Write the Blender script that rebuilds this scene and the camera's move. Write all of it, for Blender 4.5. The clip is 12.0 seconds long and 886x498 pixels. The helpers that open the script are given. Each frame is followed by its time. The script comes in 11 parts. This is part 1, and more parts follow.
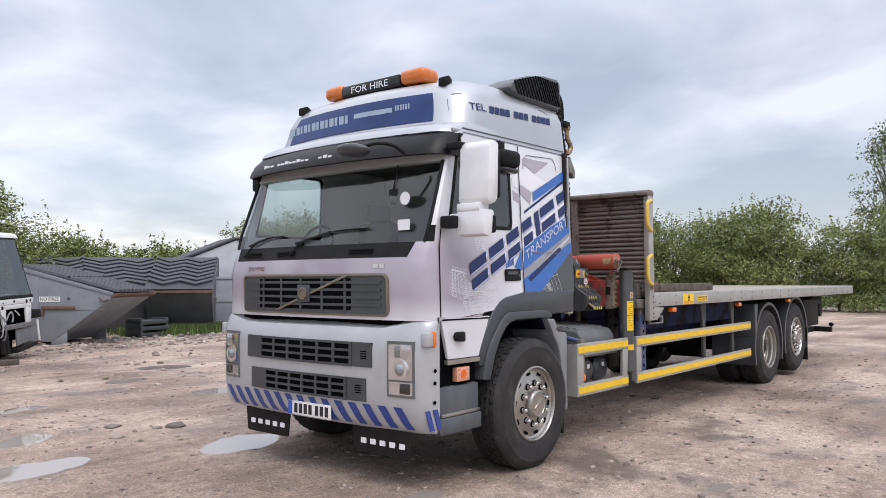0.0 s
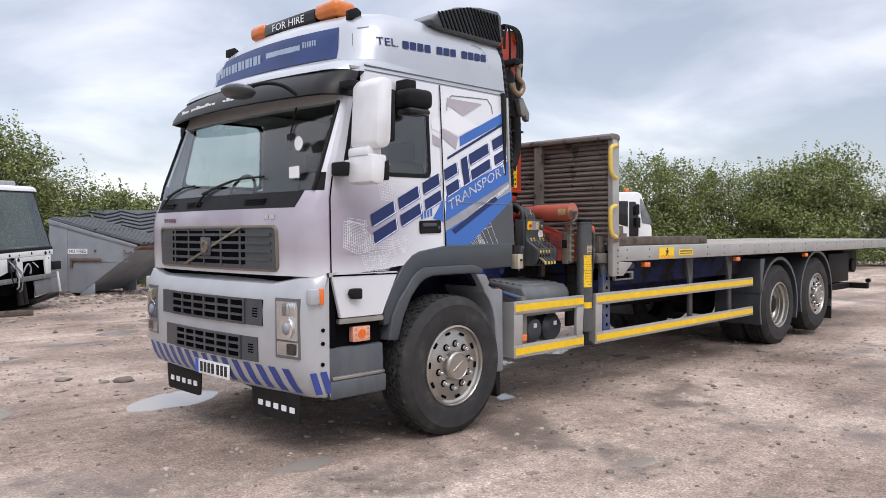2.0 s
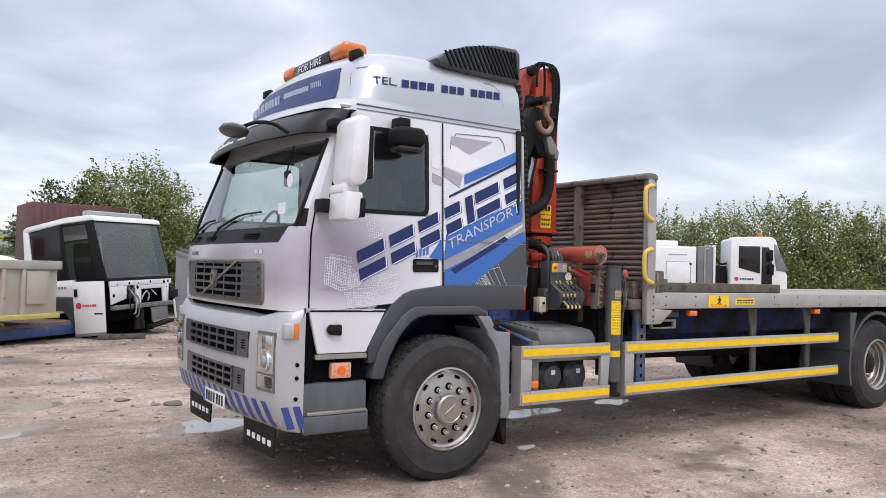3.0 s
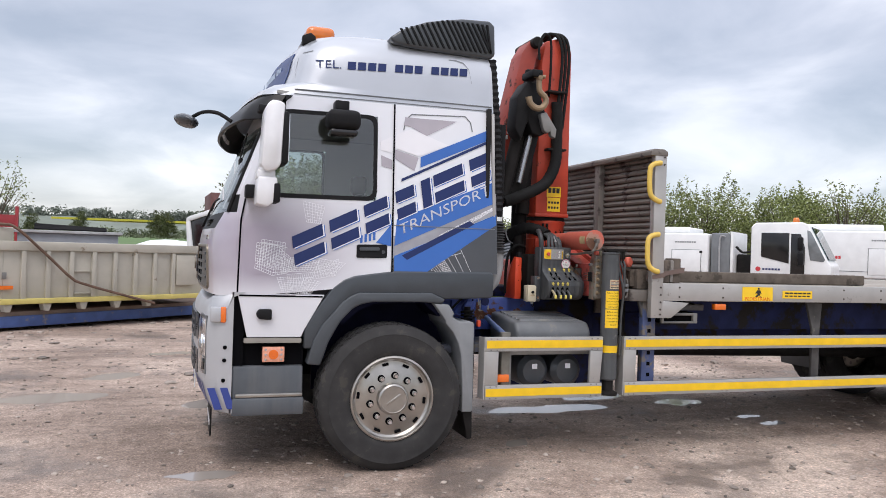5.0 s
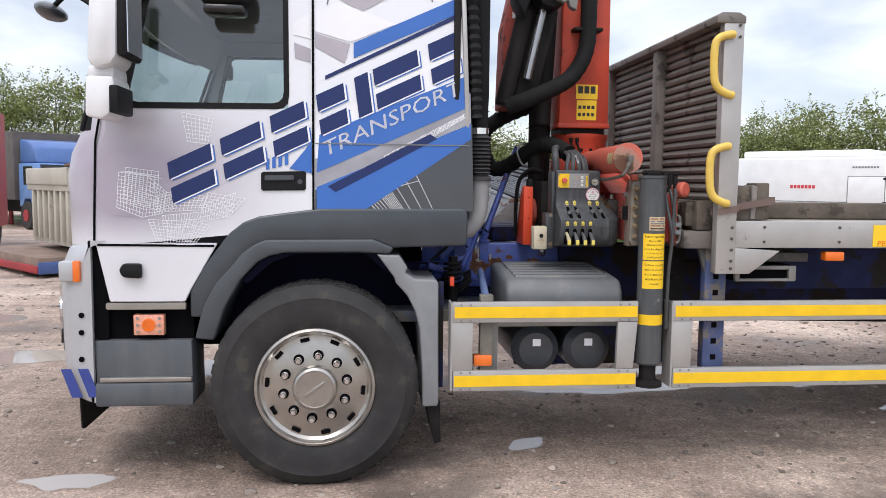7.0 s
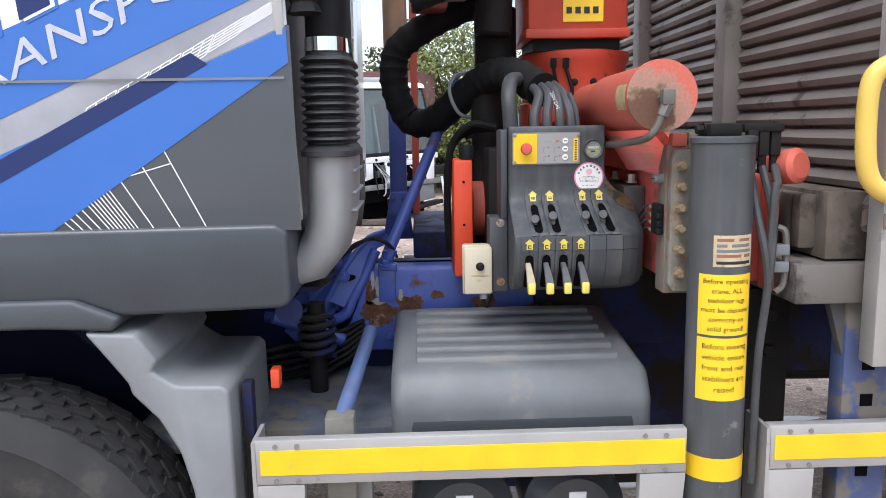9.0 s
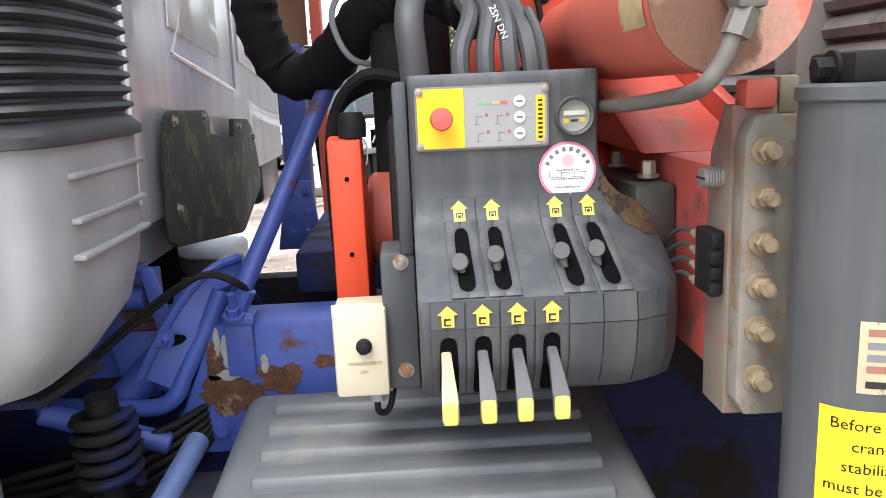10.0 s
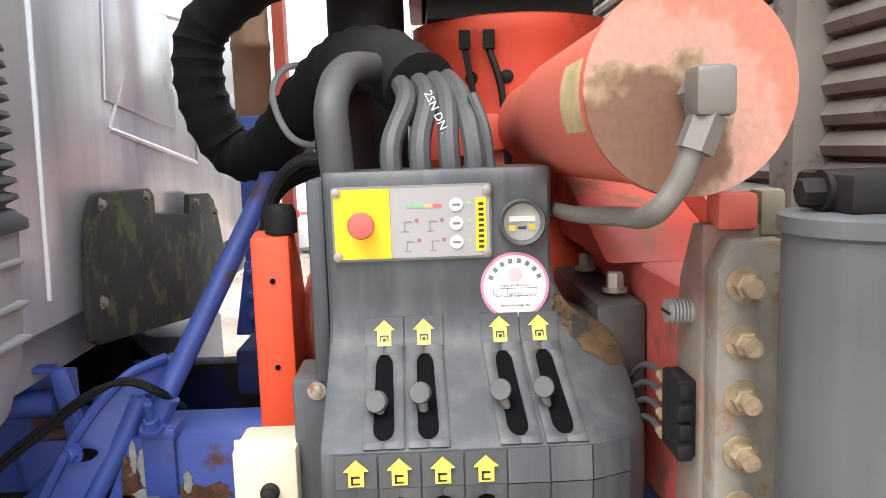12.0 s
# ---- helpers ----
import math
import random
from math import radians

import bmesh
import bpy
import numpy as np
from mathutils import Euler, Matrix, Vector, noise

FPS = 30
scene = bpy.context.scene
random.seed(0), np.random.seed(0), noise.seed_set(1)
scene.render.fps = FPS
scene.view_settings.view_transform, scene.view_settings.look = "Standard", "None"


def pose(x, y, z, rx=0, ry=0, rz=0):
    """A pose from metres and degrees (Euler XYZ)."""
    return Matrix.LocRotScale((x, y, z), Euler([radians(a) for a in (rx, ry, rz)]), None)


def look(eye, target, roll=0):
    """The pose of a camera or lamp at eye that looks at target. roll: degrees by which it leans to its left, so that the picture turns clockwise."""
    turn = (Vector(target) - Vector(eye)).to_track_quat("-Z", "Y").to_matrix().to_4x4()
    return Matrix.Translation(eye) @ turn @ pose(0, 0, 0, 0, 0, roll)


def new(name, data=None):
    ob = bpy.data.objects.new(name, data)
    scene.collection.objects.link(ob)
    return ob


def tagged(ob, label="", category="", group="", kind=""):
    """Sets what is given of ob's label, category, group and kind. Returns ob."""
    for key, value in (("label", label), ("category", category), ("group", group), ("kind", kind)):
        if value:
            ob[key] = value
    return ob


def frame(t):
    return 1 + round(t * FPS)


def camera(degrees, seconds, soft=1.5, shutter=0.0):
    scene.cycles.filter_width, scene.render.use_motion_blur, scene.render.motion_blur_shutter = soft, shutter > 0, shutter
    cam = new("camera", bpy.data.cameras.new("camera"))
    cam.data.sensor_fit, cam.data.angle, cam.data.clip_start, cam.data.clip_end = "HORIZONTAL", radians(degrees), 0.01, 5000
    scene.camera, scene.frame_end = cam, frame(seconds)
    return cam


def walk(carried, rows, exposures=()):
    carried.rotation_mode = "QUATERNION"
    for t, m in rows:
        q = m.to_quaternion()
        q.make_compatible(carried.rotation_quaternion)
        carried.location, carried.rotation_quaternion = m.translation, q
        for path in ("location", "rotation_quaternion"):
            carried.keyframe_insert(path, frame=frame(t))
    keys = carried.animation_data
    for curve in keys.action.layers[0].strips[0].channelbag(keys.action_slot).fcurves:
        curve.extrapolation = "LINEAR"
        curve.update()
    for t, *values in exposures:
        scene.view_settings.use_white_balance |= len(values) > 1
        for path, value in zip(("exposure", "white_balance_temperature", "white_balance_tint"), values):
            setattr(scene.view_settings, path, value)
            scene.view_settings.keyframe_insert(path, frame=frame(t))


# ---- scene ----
cam = camera(59.7, 12.0, soft=0.9)
PATH = [
    (0, (-4.112, -3.555, 1.548), (-2.573, -2.281, 1.627), -0.2),
    (0.5, (-4.008, -3.656, 1.53), (-2.478, -2.369, 1.572), 0.0),
    (1, (-3.686, -3.847, 1.497), (-2.132, -2.588, 1.474), 0.7),
    (1.5, (-3.334, -3.969, 1.512), (-1.814, -2.672, 1.422), 0.2),
    (2, (-2.906, -4.138, 1.541), (-1.489, -2.727, 1.498), -0.2),
    (2.5, (-2.48, -4.503, 1.544), (-1.191, -2.974, 1.565), 0.5),
    (3, (-1.966, -4.786, 1.549), (-0.839, -3.134, 1.605), 1.5),
    (3.2, (-1.762, -4.88, 1.559), (-0.703, -3.185, 1.623), 1.8),
    (4.8, (-0.223, -5.457, 1.624), (0.437, -3.57, 1.634), 1.8),
    (5, (-0.071, -5.473, 1.605), (0.555, -3.574, 1.609), 1.8),
    (5.5, (0.395, -5.24, 1.599), (0.915, -3.309, 1.571), 1.3),
    (6, (0.843, -4.945, 1.593), (1.236, -2.985, 1.517), 0.9),
    (6.5, (1.279, -4.511, 1.574), (1.546, -2.533, 1.45), 0.5),
    (7, (1.634, -4.004, 1.581), (1.837, -2.022, 1.411), 0.6),
    (7.2, (1.791, -3.799, 1.652), (1.952, -1.817, 1.441), 0.6),
    (8.8, (2.41, -1.952, 1.638), (2.467, 0.025, 1.346), -0.8),
    (9, (2.487, -1.706, 1.661), (2.551, 0.269, 1.352), -1.0),
    (9.5, (2.66, -1.154, 1.678), (2.743, 0.808, 1.302), -2.1),
    (9.8, (2.732, -0.864, 1.667), (2.795, 1.097, 1.277), -2.4),
    (10, (2.737, -0.686, 1.645), (2.809, 1.27, 1.235), -2.5),
    (10.5, (2.767, -0.432, 1.623), (2.835, 1.524, 1.21), -2.5),
    (11, (2.79, -0.387, 1.627), (2.858, 1.574, 1.242), -2.2),
    (11.5, (2.795, -0.399, 1.637), (2.868, 1.572, 1.306), -1.9),
    (12, (2.849, -0.503, 1.69), (2.902, 1.479, 1.423), -1.8),
]
walk(cam, [(t, look(eye, target, roll)) for t, eye, target, roll in PATH],
     exposures=[(0, 0.10, 6620, 14), (3, 0.12, 6620, 14), (5.5, 0.12, 6620, 14), (7.2, 0.34, 6600, 13), (9, 0.75, 6300, 12), (9.5, 1.05, 6350, 11), (10, 1.40, 6550, 10), (10.5, 1.56, 6700, 10), (11.3, 1.60, 6800, 10), (12, 1.55, 6850, 10)])

# ---- world and light ----
world = bpy.data.worlds.new("overcast_sky")
scene.world = world
world.use_nodes = True
wn, wl = world.node_tree.nodes, world.node_tree.links
wn.clear()
w_out = wn.new("ShaderNodeOutputWorld")
w_bg = wn.new("ShaderNodeBackground")
w_sky = wn.new("ShaderNodeTexSky")
w_sky.sky_type, w_sky.sun_disc = "NISHITA", False
w_sky.sun_elevation, w_sky.sun_rotation = radians(52), radians(205)
w_co = wn.new("ShaderNodeTexCoord")
w_sep = wn.new("ShaderNodeSeparateXYZ")
wl.new(w_co.outputs["Generated"], w_sep.inputs[0])
# cloud layer: flatten directions on to a plane overhead
w_den = wn.new("ShaderNodeMath"); w_den.operation = "MAXIMUM"; w_den.inputs[1].default_value = 0.0
wl.new(w_sep.outputs[2], w_den.inputs[0])
w_add = wn.new("ShaderNodeMath"); w_add.operation = "ADD"; w_add.inputs[1].default_value = 0.22
wl.new(w_den.outputs[0], w_add.inputs[0])
w_div = wn.new("ShaderNodeVectorMath"); w_div.operation = "DIVIDE"
w_cmb = wn.new("ShaderNodeCombineXYZ")
for k in range(3):
    wl.new(w_add.outputs[0], w_cmb.inputs[k])
wl.new(w_co.outputs["Generated"], w_div.inputs[0])
wl.new(w_cmb.outputs[0], w_div.inputs[1])
w_no = wn.new("ShaderNodeTexNoise")
w_no.inputs["Scale"].default_value, w_no.inputs["Detail"].default_value, w_no.inputs["Roughness"].default_value = 1.5, 7.0, 0.50
w_no.inputs["Distortion"].default_value = 0.35
wl.new(w_div.outputs[0], w_no.inputs["Vector"])
w_ramp = wn.new("ShaderNodeValToRGB")
w_ramp.color_ramp.elements[0].position, w_ramp.color_ramp.elements[0].color = 0.34, (0.36, 0.395, 0.45, 1)
w_ramp.color_ramp.elements[1].position, w_ramp.color_ramp.elements[1].color = 0.66, (0.78, 0.795, 0.825, 1)
e = w_ramp.color_ramp.elements.new(0.50); e.color = (0.53, 0.557, 0.61, 1)
wl.new(w_no.outputs["Fac"], w_ramp.inputs[0])
# an overcast sky is brighter towards the zenith
w_z = wn.new("ShaderNodeMapRange")
w_z.inputs["From Min"].default_value, w_z.inputs["From Max"].default_value = 0.25, 1.0
w_z.inputs["To Min"].default_value, w_z.inputs["To Max"].default_value = 1.0, 2.9
wl.new(w_sep.outputs[2], w_z.inputs["Value"])
w_mul = wn.new("ShaderNodeVectorMath"); w_mul.operation = "SCALE"
wl.new(w_ramp.outputs[0], w_mul.inputs[0]); wl.new(w_z.outputs[0], w_mul.inputs["Scale"])
w_sk = wn.new("ShaderNodeVectorMath"); w_sk.operation = "SCALE"; w_sk.inputs["Scale"].default_value = 0.05
wl.new(w_sky.outputs[0], w_sk.inputs[0])
w_mix = wn.new("ShaderNodeVectorMath"); w_mix.operation = "ADD"
w_m9 = wn.new("ShaderNodeVectorMath"); w_m9.operation = "SCALE"; w_m9.inputs["Scale"].default_value = 0.88
wl.new(w_mul.outputs[0], w_m9.inputs[0])
wl.new(w_m9.outputs[0], w_mix.inputs[0]); wl.new(w_sk.outputs[0], w_mix.inputs[1])
wl.new(w_mix.outputs[0], w_bg.inputs[0])
w_bg.inputs[1].default_value = 1.0
wl.new(w_bg.outputs[0], w_out.inputs[0])

sun_data = bpy.data.lights.new("sun", "SUN")
sun_data.energy, sun_data.angle, sun_data.color = 1.35, radians(28), (1.0, 0.965, 0.91)
sun = new("sun", sun_data)
sun.matrix_basis = look((0, 0, 60), (18, 34, 0))
scene.view_settings.exposure = 0.0

# ---- materials ----
MATS = {}


def mat(name, col, rough=0.5, metal=0.0, var=0.12, scale=6.0, bump=0.0, bscale=60.0, wear=None, wear_at=0.62, wear_scale=4.0, coat=0.0, spec=0.5, isle=0.0, streak=None):
    """A procedural surface: base colour with grain and blotches, optional runs and wear of a second colour, fine bump."""
    if name in MATS:
        return MATS[name]
    m = bpy.data.materials.new(name)
    m.use_nodes = True
    n, l = m.node_tree.nodes, m.node_tree.links
    b = n["Principled BSDF"]
    b.inputs["Roughness"].default_value, b.inputs["Metallic"].default_value = rough, metal
    b.inputs["Coat Weight"].default_value, b.inputs["Specular IOR Level"].default_value = coat, spec
    co = n.new("ShaderNodeTexCoord")
    big = n.new("ShaderNodeTexNoise"); big.inputs["Scale"].default_value, big.inputs["Detail"].default_value = scale, 6.0
    l.new(co.outputs["Object"], big.inputs["Vector"])
    rng = n.new("ShaderNodeMapRange")
    rng.inputs["From Min"].default_value, rng.inputs["From Max"].default_value = 0.25, 0.75
    rng.inputs["To Min"].default_value, rng.inputs["To Max"].default_value = 1 - var, 1 + var
    l.new(big.outputs["Fac"], rng.inputs["Value"])
    sc = n.new("ShaderNodeVectorMath"); sc.operation = "SCALE"
    sc.inputs[0].default_value = col
    l.new(rng.outputs[0], sc.inputs["Scale"])
    last = sc.outputs[0]
    if isle:
        info = n.new("ShaderNodeObjectInfo"); geo = n.new("ShaderNodeNewGeometry")
        ad = n.new("ShaderNodeMath"); ad.operation = "ADD"
        l.new(info.outputs["Random"], ad.inputs[0]); l.new(geo.outputs["Random Per Island"], ad.inputs[1])
        fr = n.new("ShaderNodeMath"); fr.operation = "FRACT"; l.new(ad.outputs[0], fr.inputs[0])
        r2 = n.new("ShaderNodeMapRange"); r2.inputs["To Min"].default_value, r2.inputs["To Max"].default_value = 1 - isle, 1 + isle
        l.new(fr.outputs[0], r2.inputs["Value"])
        s2 = n.new("ShaderNodeVectorMath"); s2.operation = "SCALE"
        l.new(last, s2.inputs[0]); l.new(r2.outputs[0], s2.inputs["Scale"])
        last = s2.outputs[0]
    if streak:
        scol, amount, sscale = streak
        mp = n.new("ShaderNodeMapping"); mp.inputs["Scale"].default_value = (1.0, 1.0, 0.08)
        l.new(co.outputs["Object"], mp.inputs["Vector"])
        sn = n.new("ShaderNodeTexNoise"); sn.inputs["Scale"].default_value, sn.inputs["Detail"].default_value = sscale, 5.0
        l.new(mp.outputs[0], sn.inputs["Vector"])
        sr = n.new("ShaderNodeMapRange"); sr.inputs["From Min"].default_value, sr.inputs["From Max"].default_value = 0.42, 0.72
        sr.inputs["To Max"].default_value = amount
        l.new(sn.outputs["Fac"], sr.inputs["Value"])
        sx = n.new("ShaderNodeMix"); sx.data_type = "RGBA"
        l.new(sr.outputs[0], sx.inputs["Factor"]); l.new(last, sx.inputs["A"])
        sx.inputs["B"].default_value = (*scol, 1)
        last = sx.outputs["Result"]
    if wear:
        wn_ = n.new("ShaderNodeTexNoise"); wn_.inputs["Scale"].default_value, wn_.inputs["Detail"].default_value, wn_.inputs["Roughness"].default_value = wear_scale, 8.0, 0.65
        l.new(co.outputs["Object"], wn_.inputs["Vector"])
        st = n.new("ShaderNodeMapRange")
        st.inputs["From Min"].default_value, st.inputs["From Max"].default_value = wear_at - 0.035, wear_at + 0.035
        l.new(wn_.outputs["Fac"], st.inputs["Value"])
        mx = n.new("ShaderNodeMix"); mx.data_type = "RGBA"
        l.new(st.outputs[0], mx.inputs["Factor"]); l.new(last, mx.inputs["A"])
        mx.inputs["B"].default_value = (*wear, 1)
        last = mx.outputs["Result"]
        rr = n.new("ShaderNodeMapRange"); rr.inputs["To Min"].default_value, rr.inputs["To Max"].default_value = rough, 0.85
        l.new(st.outputs[0], rr.inputs["Value"]); l.new(rr.outputs[0], b.inputs["Roughness"])
        if metal:
            mm = n.new("ShaderNodeMapRange"); mm.inputs["To Min"].default_value, mm.inputs["To Max"].default_value = metal, 0.0
            l.new(st.outputs[0], mm.inputs["Value"]); l.new(mm.outputs[0], b.inputs["Metallic"])
    l.new(last, b.inputs["Base Color"])
    if bump:
        fn = n.new("ShaderNodeTexNoise"); fn.inputs["Scale"].default_value, fn.inputs["Detail"].default_value = bscale, 5.0
        l.new(co.outputs["Object"], fn.inputs["Vector"])
        bp = n.new("ShaderNodeBump"); bp.inputs["Strength"].default_value, bp.inputs["Distance"].default_value = bump, 0.01
        l.new(fn.outputs["Fac"], bp.inputs["Height"]); l.new(bp.outputs[0], b.inputs["Normal"])
    MATS[name] = m
    return m


def glass_mat(name, tint=(0.75, 0.82, 0.80), rough=0.0, base=0.06):
    """A thin pane: clear with a tint, glossier at a low angle."""
    m = bpy.data.materials.new(name)
    m.use_nodes = True
    n, l = m.node_tree.nodes, m.node_tree.links
    n.clear()
    out, mix = n.new("ShaderNodeOutputMaterial"), n.new("ShaderNodeMixShader")
    tr, gl, lw = n.new("ShaderNodeBsdfTransparent"), n.new("ShaderNodeBsdfGlossy"), n.new("ShaderNodeLayerWeight")
    tr.inputs[0].default_value = (*tint, 1)
    gl.inputs["Roughness"].default_value = rough
    lw.inputs["Blend"].default_value = 0.5
    p5, ma = n.new("ShaderNodeMath"), n.new("ShaderNodeMath")
    p5.operation, p5.inputs[1].default_value = "POWER", 4.0
    ma.operation, ma.inputs[1].default_value, ma.inputs[2].default_value = "MULTIPLY_ADD", 0.85, base
    l.new(lw.outputs["Facing"], p5.inputs[0]); l.new(p5.outputs[0], ma.inputs[0])
    l.new(ma.outputs[0], mix.inputs[0]); l.new(tr.outputs[0], mix.inputs[1]); l.new(gl.outputs[0], mix.inputs[2])
    l.new(mix.outputs[0], out.inputs[0])
    return m


def wrap_mat():
    """Cab wrap: printed mauve over silver, fading to white towards the roof and the rear, with a faint cloud pattern."""
    m = mat("cab_wrap", (0.62, 0.62, 0.64), 0.30, 0.15, 0.05, 3.0, coat=0.4)
    n, l = m.node_tree.nodes, m.node_tree.links
    b = n["Principled BSDF"]
    co = n.new("ShaderNodeTexCoord"); sep = n.new("ShaderNodeSeparateXYZ"); l.new(co.outputs["Object"], sep.inputs[0])
    no = n.new("ShaderNodeTexNoise"); no.inputs["Scale"].default_value, no.inputs["Detail"].default_value = 1.6, 3.0
    l.new(co.outputs["Object"], no.inputs["Vector"])
    fx = n.new("ShaderNodeMapRange"); fx.interpolation_type = "SMOOTHSTEP"
    fx.inputs["From Min"].default_value, fx.inputs["From Max"].default_value = 0.40, 1.50
    fx.inputs["To Min"].default_value, fx.inputs["To Max"].default_value = 1.0, 0.0
    l.new(sep.outputs[0], fx.inputs["Value"])
    fz = n.new("ShaderNodeMapRange"); fz.interpolation_type = "SMOOTHSTEP"
    fz.inputs["From Min"].default_value, fz.inputs["From Max"].default_value = 1.70, 2.10
    fz.inputs["To Min"].default_value, fz.inputs["To Max"].default_value = 1.0, 0.15
    l.new(sep.outputs[2], fz.inputs["Value"])
    fl = n.new("ShaderNodeMapRange"); fl.interpolation_type = "SMOOTHSTEP"
    fl.inputs["From Min"].default_value, fl.inputs["From Max"].default_value = 1.20, 1.45
    fl.inputs["To Min"].default_value, fl.inputs["To Max"].default_value = 0.25, 1.0
    l.new(sep.outputs[2], fl.inputs["Value"])
    m1 = n.new("ShaderNodeMath"); m1.operation = "MULTIPLY"; l.new(fx.outputs[0], m1.inputs[0]); l.new(fz.outputs[0], m1.inputs[1])
    m2 = n.new("ShaderNodeMath"); m2.operation = "MULTIPLY"; l.new(m1.outputs[0], m2.inputs[0]); l.new(fl.outputs[0], m2.inputs[1])
    nr = n.new("ShaderNodeMapRange"); nr.inputs["From Min"].default_value, nr.inputs["From Max"].default_value = 0.3, 0.7
    nr.inputs["To Min"].default_value, nr.inputs["To Max"].default_value = 0.75, 1.15
    l.new(no.outputs["Fac"], nr.inputs["Value"])
    m3 = n.new("ShaderNodeMath"); m3.operation = "MULTIPLY"; m3.use_clamp = True
    l.new(m2.outputs[0], m3.inputs[0]); l.new(nr.outputs[0], m3.inputs[1])
    mx = n.new("ShaderNodeMix"); mx.data_type = "RGBA"
    mx.inputs["A"].default_value, mx.inputs["B"].default_value = (0.78, 0.79, 0.82, 1), (0.37, 0.325, 0.385, 1)
    l.new(m3.outputs[0], mx.inputs["Factor"])
    l.new(mx.outputs["Result"], b.inputs["Base Color"])
    return m


WRAP = wrap_mat()
SILVER = mat("silver_paint", (0.48, 0.50, 0.53), 0.30, 0.5, 0.05, 2.5, coat=0.4, bump=0.02, bscale=9)
BUMPER = mat("grey_bumper_paint", (0.47, 0.48, 0.50), 0.36, 0.3, 0.07, 5.0, bump=0.03, bscale=40)
DKGREY = mat("dark_grey_plastic", (0.050, 0.056, 0.064), 0.32, 0.0, 0.12, 7.0, coat=0.15, bump=0.06, bscale=220)
CONSGREY = mat("console_grey_plastic", (0.054, 0.059, 0.065), 0.5, 0.0, 0.2, 9.0, bump=0.06, bscale=220, wear=(0.12, 0.115, 0.10), wear_at=0.69, wear_scale=14, streak=((0.13, 0.13, 0.125), 0.5, 34), spec=0.4)
MIDGREY = mat("weathered_grey_plastic", (0.165, 0.176, 0.186), 0.55, 0.0, 0.15, 6.0, bump=0.05, bscale=150)
LTGREY = mat("pale_weathered_plastic", (0.34, 0.345, 0.35), 0.6, 0.0, 0.22, 5.0, bump=0.06, bscale=90)
BLACK = mat("black_plastic", (0.014, 0.014, 0.015), 0.55, 0.0, 0.2, 12.0, bump=0.05, bscale=200, spec=0.12)
GLOSSBLK = mat("gloss_black", (0.012, 0.012, 0.013), 0.18, 0.0, 0.1, 8.0)
# black put in where gaps, holes and recesses lie in shade
SHADEBLACK = mat("dark_inside", (0.006, 0.006, 0.007), 0.9, 0.0, 0.1, 5.0, spec=0.0)
RUBBER = mat("tyre_rubber", (0.035, 0.034, 0.034), 0.75, 0.0, 0.3, 7.0, bump=0.12, bscale=60, wear=(0.060, 0.056, 0.050), wear_at=0.60, wear_scale=7, spec=0.25)
HOSE = mat("hose_sleeve", (0.012, 0.012, 0.012), 0.8, 0.0, 0.2, 20, bump=0.25, bscale=260, spec=0.2)
HOSEGREY = mat("grey_hose_rubber", (0.055, 0.058, 0.06), 0.55, 0.0, 0.15, 20, bump=0.05, bscale=200)
STEELRIM = mat("polished_wheel_steel", (0.40, 0.38, 0.35), 0.28, 0.85, 0.14, 9.0, bump=0.03, bscale=60)
CHROME = mat("chrome", (0.75, 0.75, 0.76), 0.12, 1.0, 0.04, 8.0)
ALU = mat("aluminium_profile", (0.42, 0.41, 0.395), 0.48, 0.45, 0.12, 5.0, bump=0.06, bscale=70, wear=(0.24, 0.23, 0.21), wear_at=0.66, wear_scale=9)
GALV = mat("weathered_galvanised_steel", (0.23, 0.225, 0.215), 0.6, 0.3, 0.2, 7.0, bump=0.08, bscale=60)
SLAT = mat("grimy_headboard_metal", (0.165, 0.148, 0.132), 0.6, 0.15, 0.22, 4.0, bump=0.06, bscale=50, wear=(0.06, 0.05, 0.045), wear_at=0.6, wear_scale=6)
YELTAPE = mat("yellow_reflective_tape", (0.85, 0.53, 0.012), 0.42, 0.0, 0.10, 9.0, bump=0.05, bscale=180, wear=(0.55, 0.40, 0.10), wear_at=0.68, wear_scale=12)
PALEYEL = mat("pale_yellow_powder_coat", (0.72, 0.50, 0.10), 0.4, 0.0, 0.08, 10.0)
LABEL = mat("yellow_label", (0.90, 0.58, 0.02), 0.4, 0.0, 0.05, 14.0)
RED = mat("crane_orange_red", (0.49, 0.058, 0.028), 0.5, 0.0, 0.25, 4.0, bump=0.06, bscale=35, wear=(0.10, 0.035, 0.025), wear_at=0.66, wear_scale=9)
REDFADE = mat("faded_crane_red", (0.55, 0.115, 0.075), 0.6, 0.0, 0.22, 3.5, bump=0.05, bscale=45, wear=(0.34, 0.11, 0.07), wear_at=0.67, wear_scale=8)
ORANGEBOX = mat("bright_orange_red", (0.76, 0.075, 0.025), 0.45, 0.0, 0.06, 6.0)
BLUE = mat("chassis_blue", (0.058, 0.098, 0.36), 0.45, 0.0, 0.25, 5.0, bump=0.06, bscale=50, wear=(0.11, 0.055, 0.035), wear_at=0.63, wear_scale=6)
# much darker than BLUE, with near-black blotches
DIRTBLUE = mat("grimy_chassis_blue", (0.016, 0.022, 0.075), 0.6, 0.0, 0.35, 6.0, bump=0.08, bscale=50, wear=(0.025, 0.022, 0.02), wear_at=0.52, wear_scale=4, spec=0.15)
# shade inside the wheel arches, put into a very dark navy
ARCHSHADE = mat("grimy_dark_navy", (0.006, 0.007, 0.022), 0.7, 0.0, 0.3, 6.0, spec=0.08)
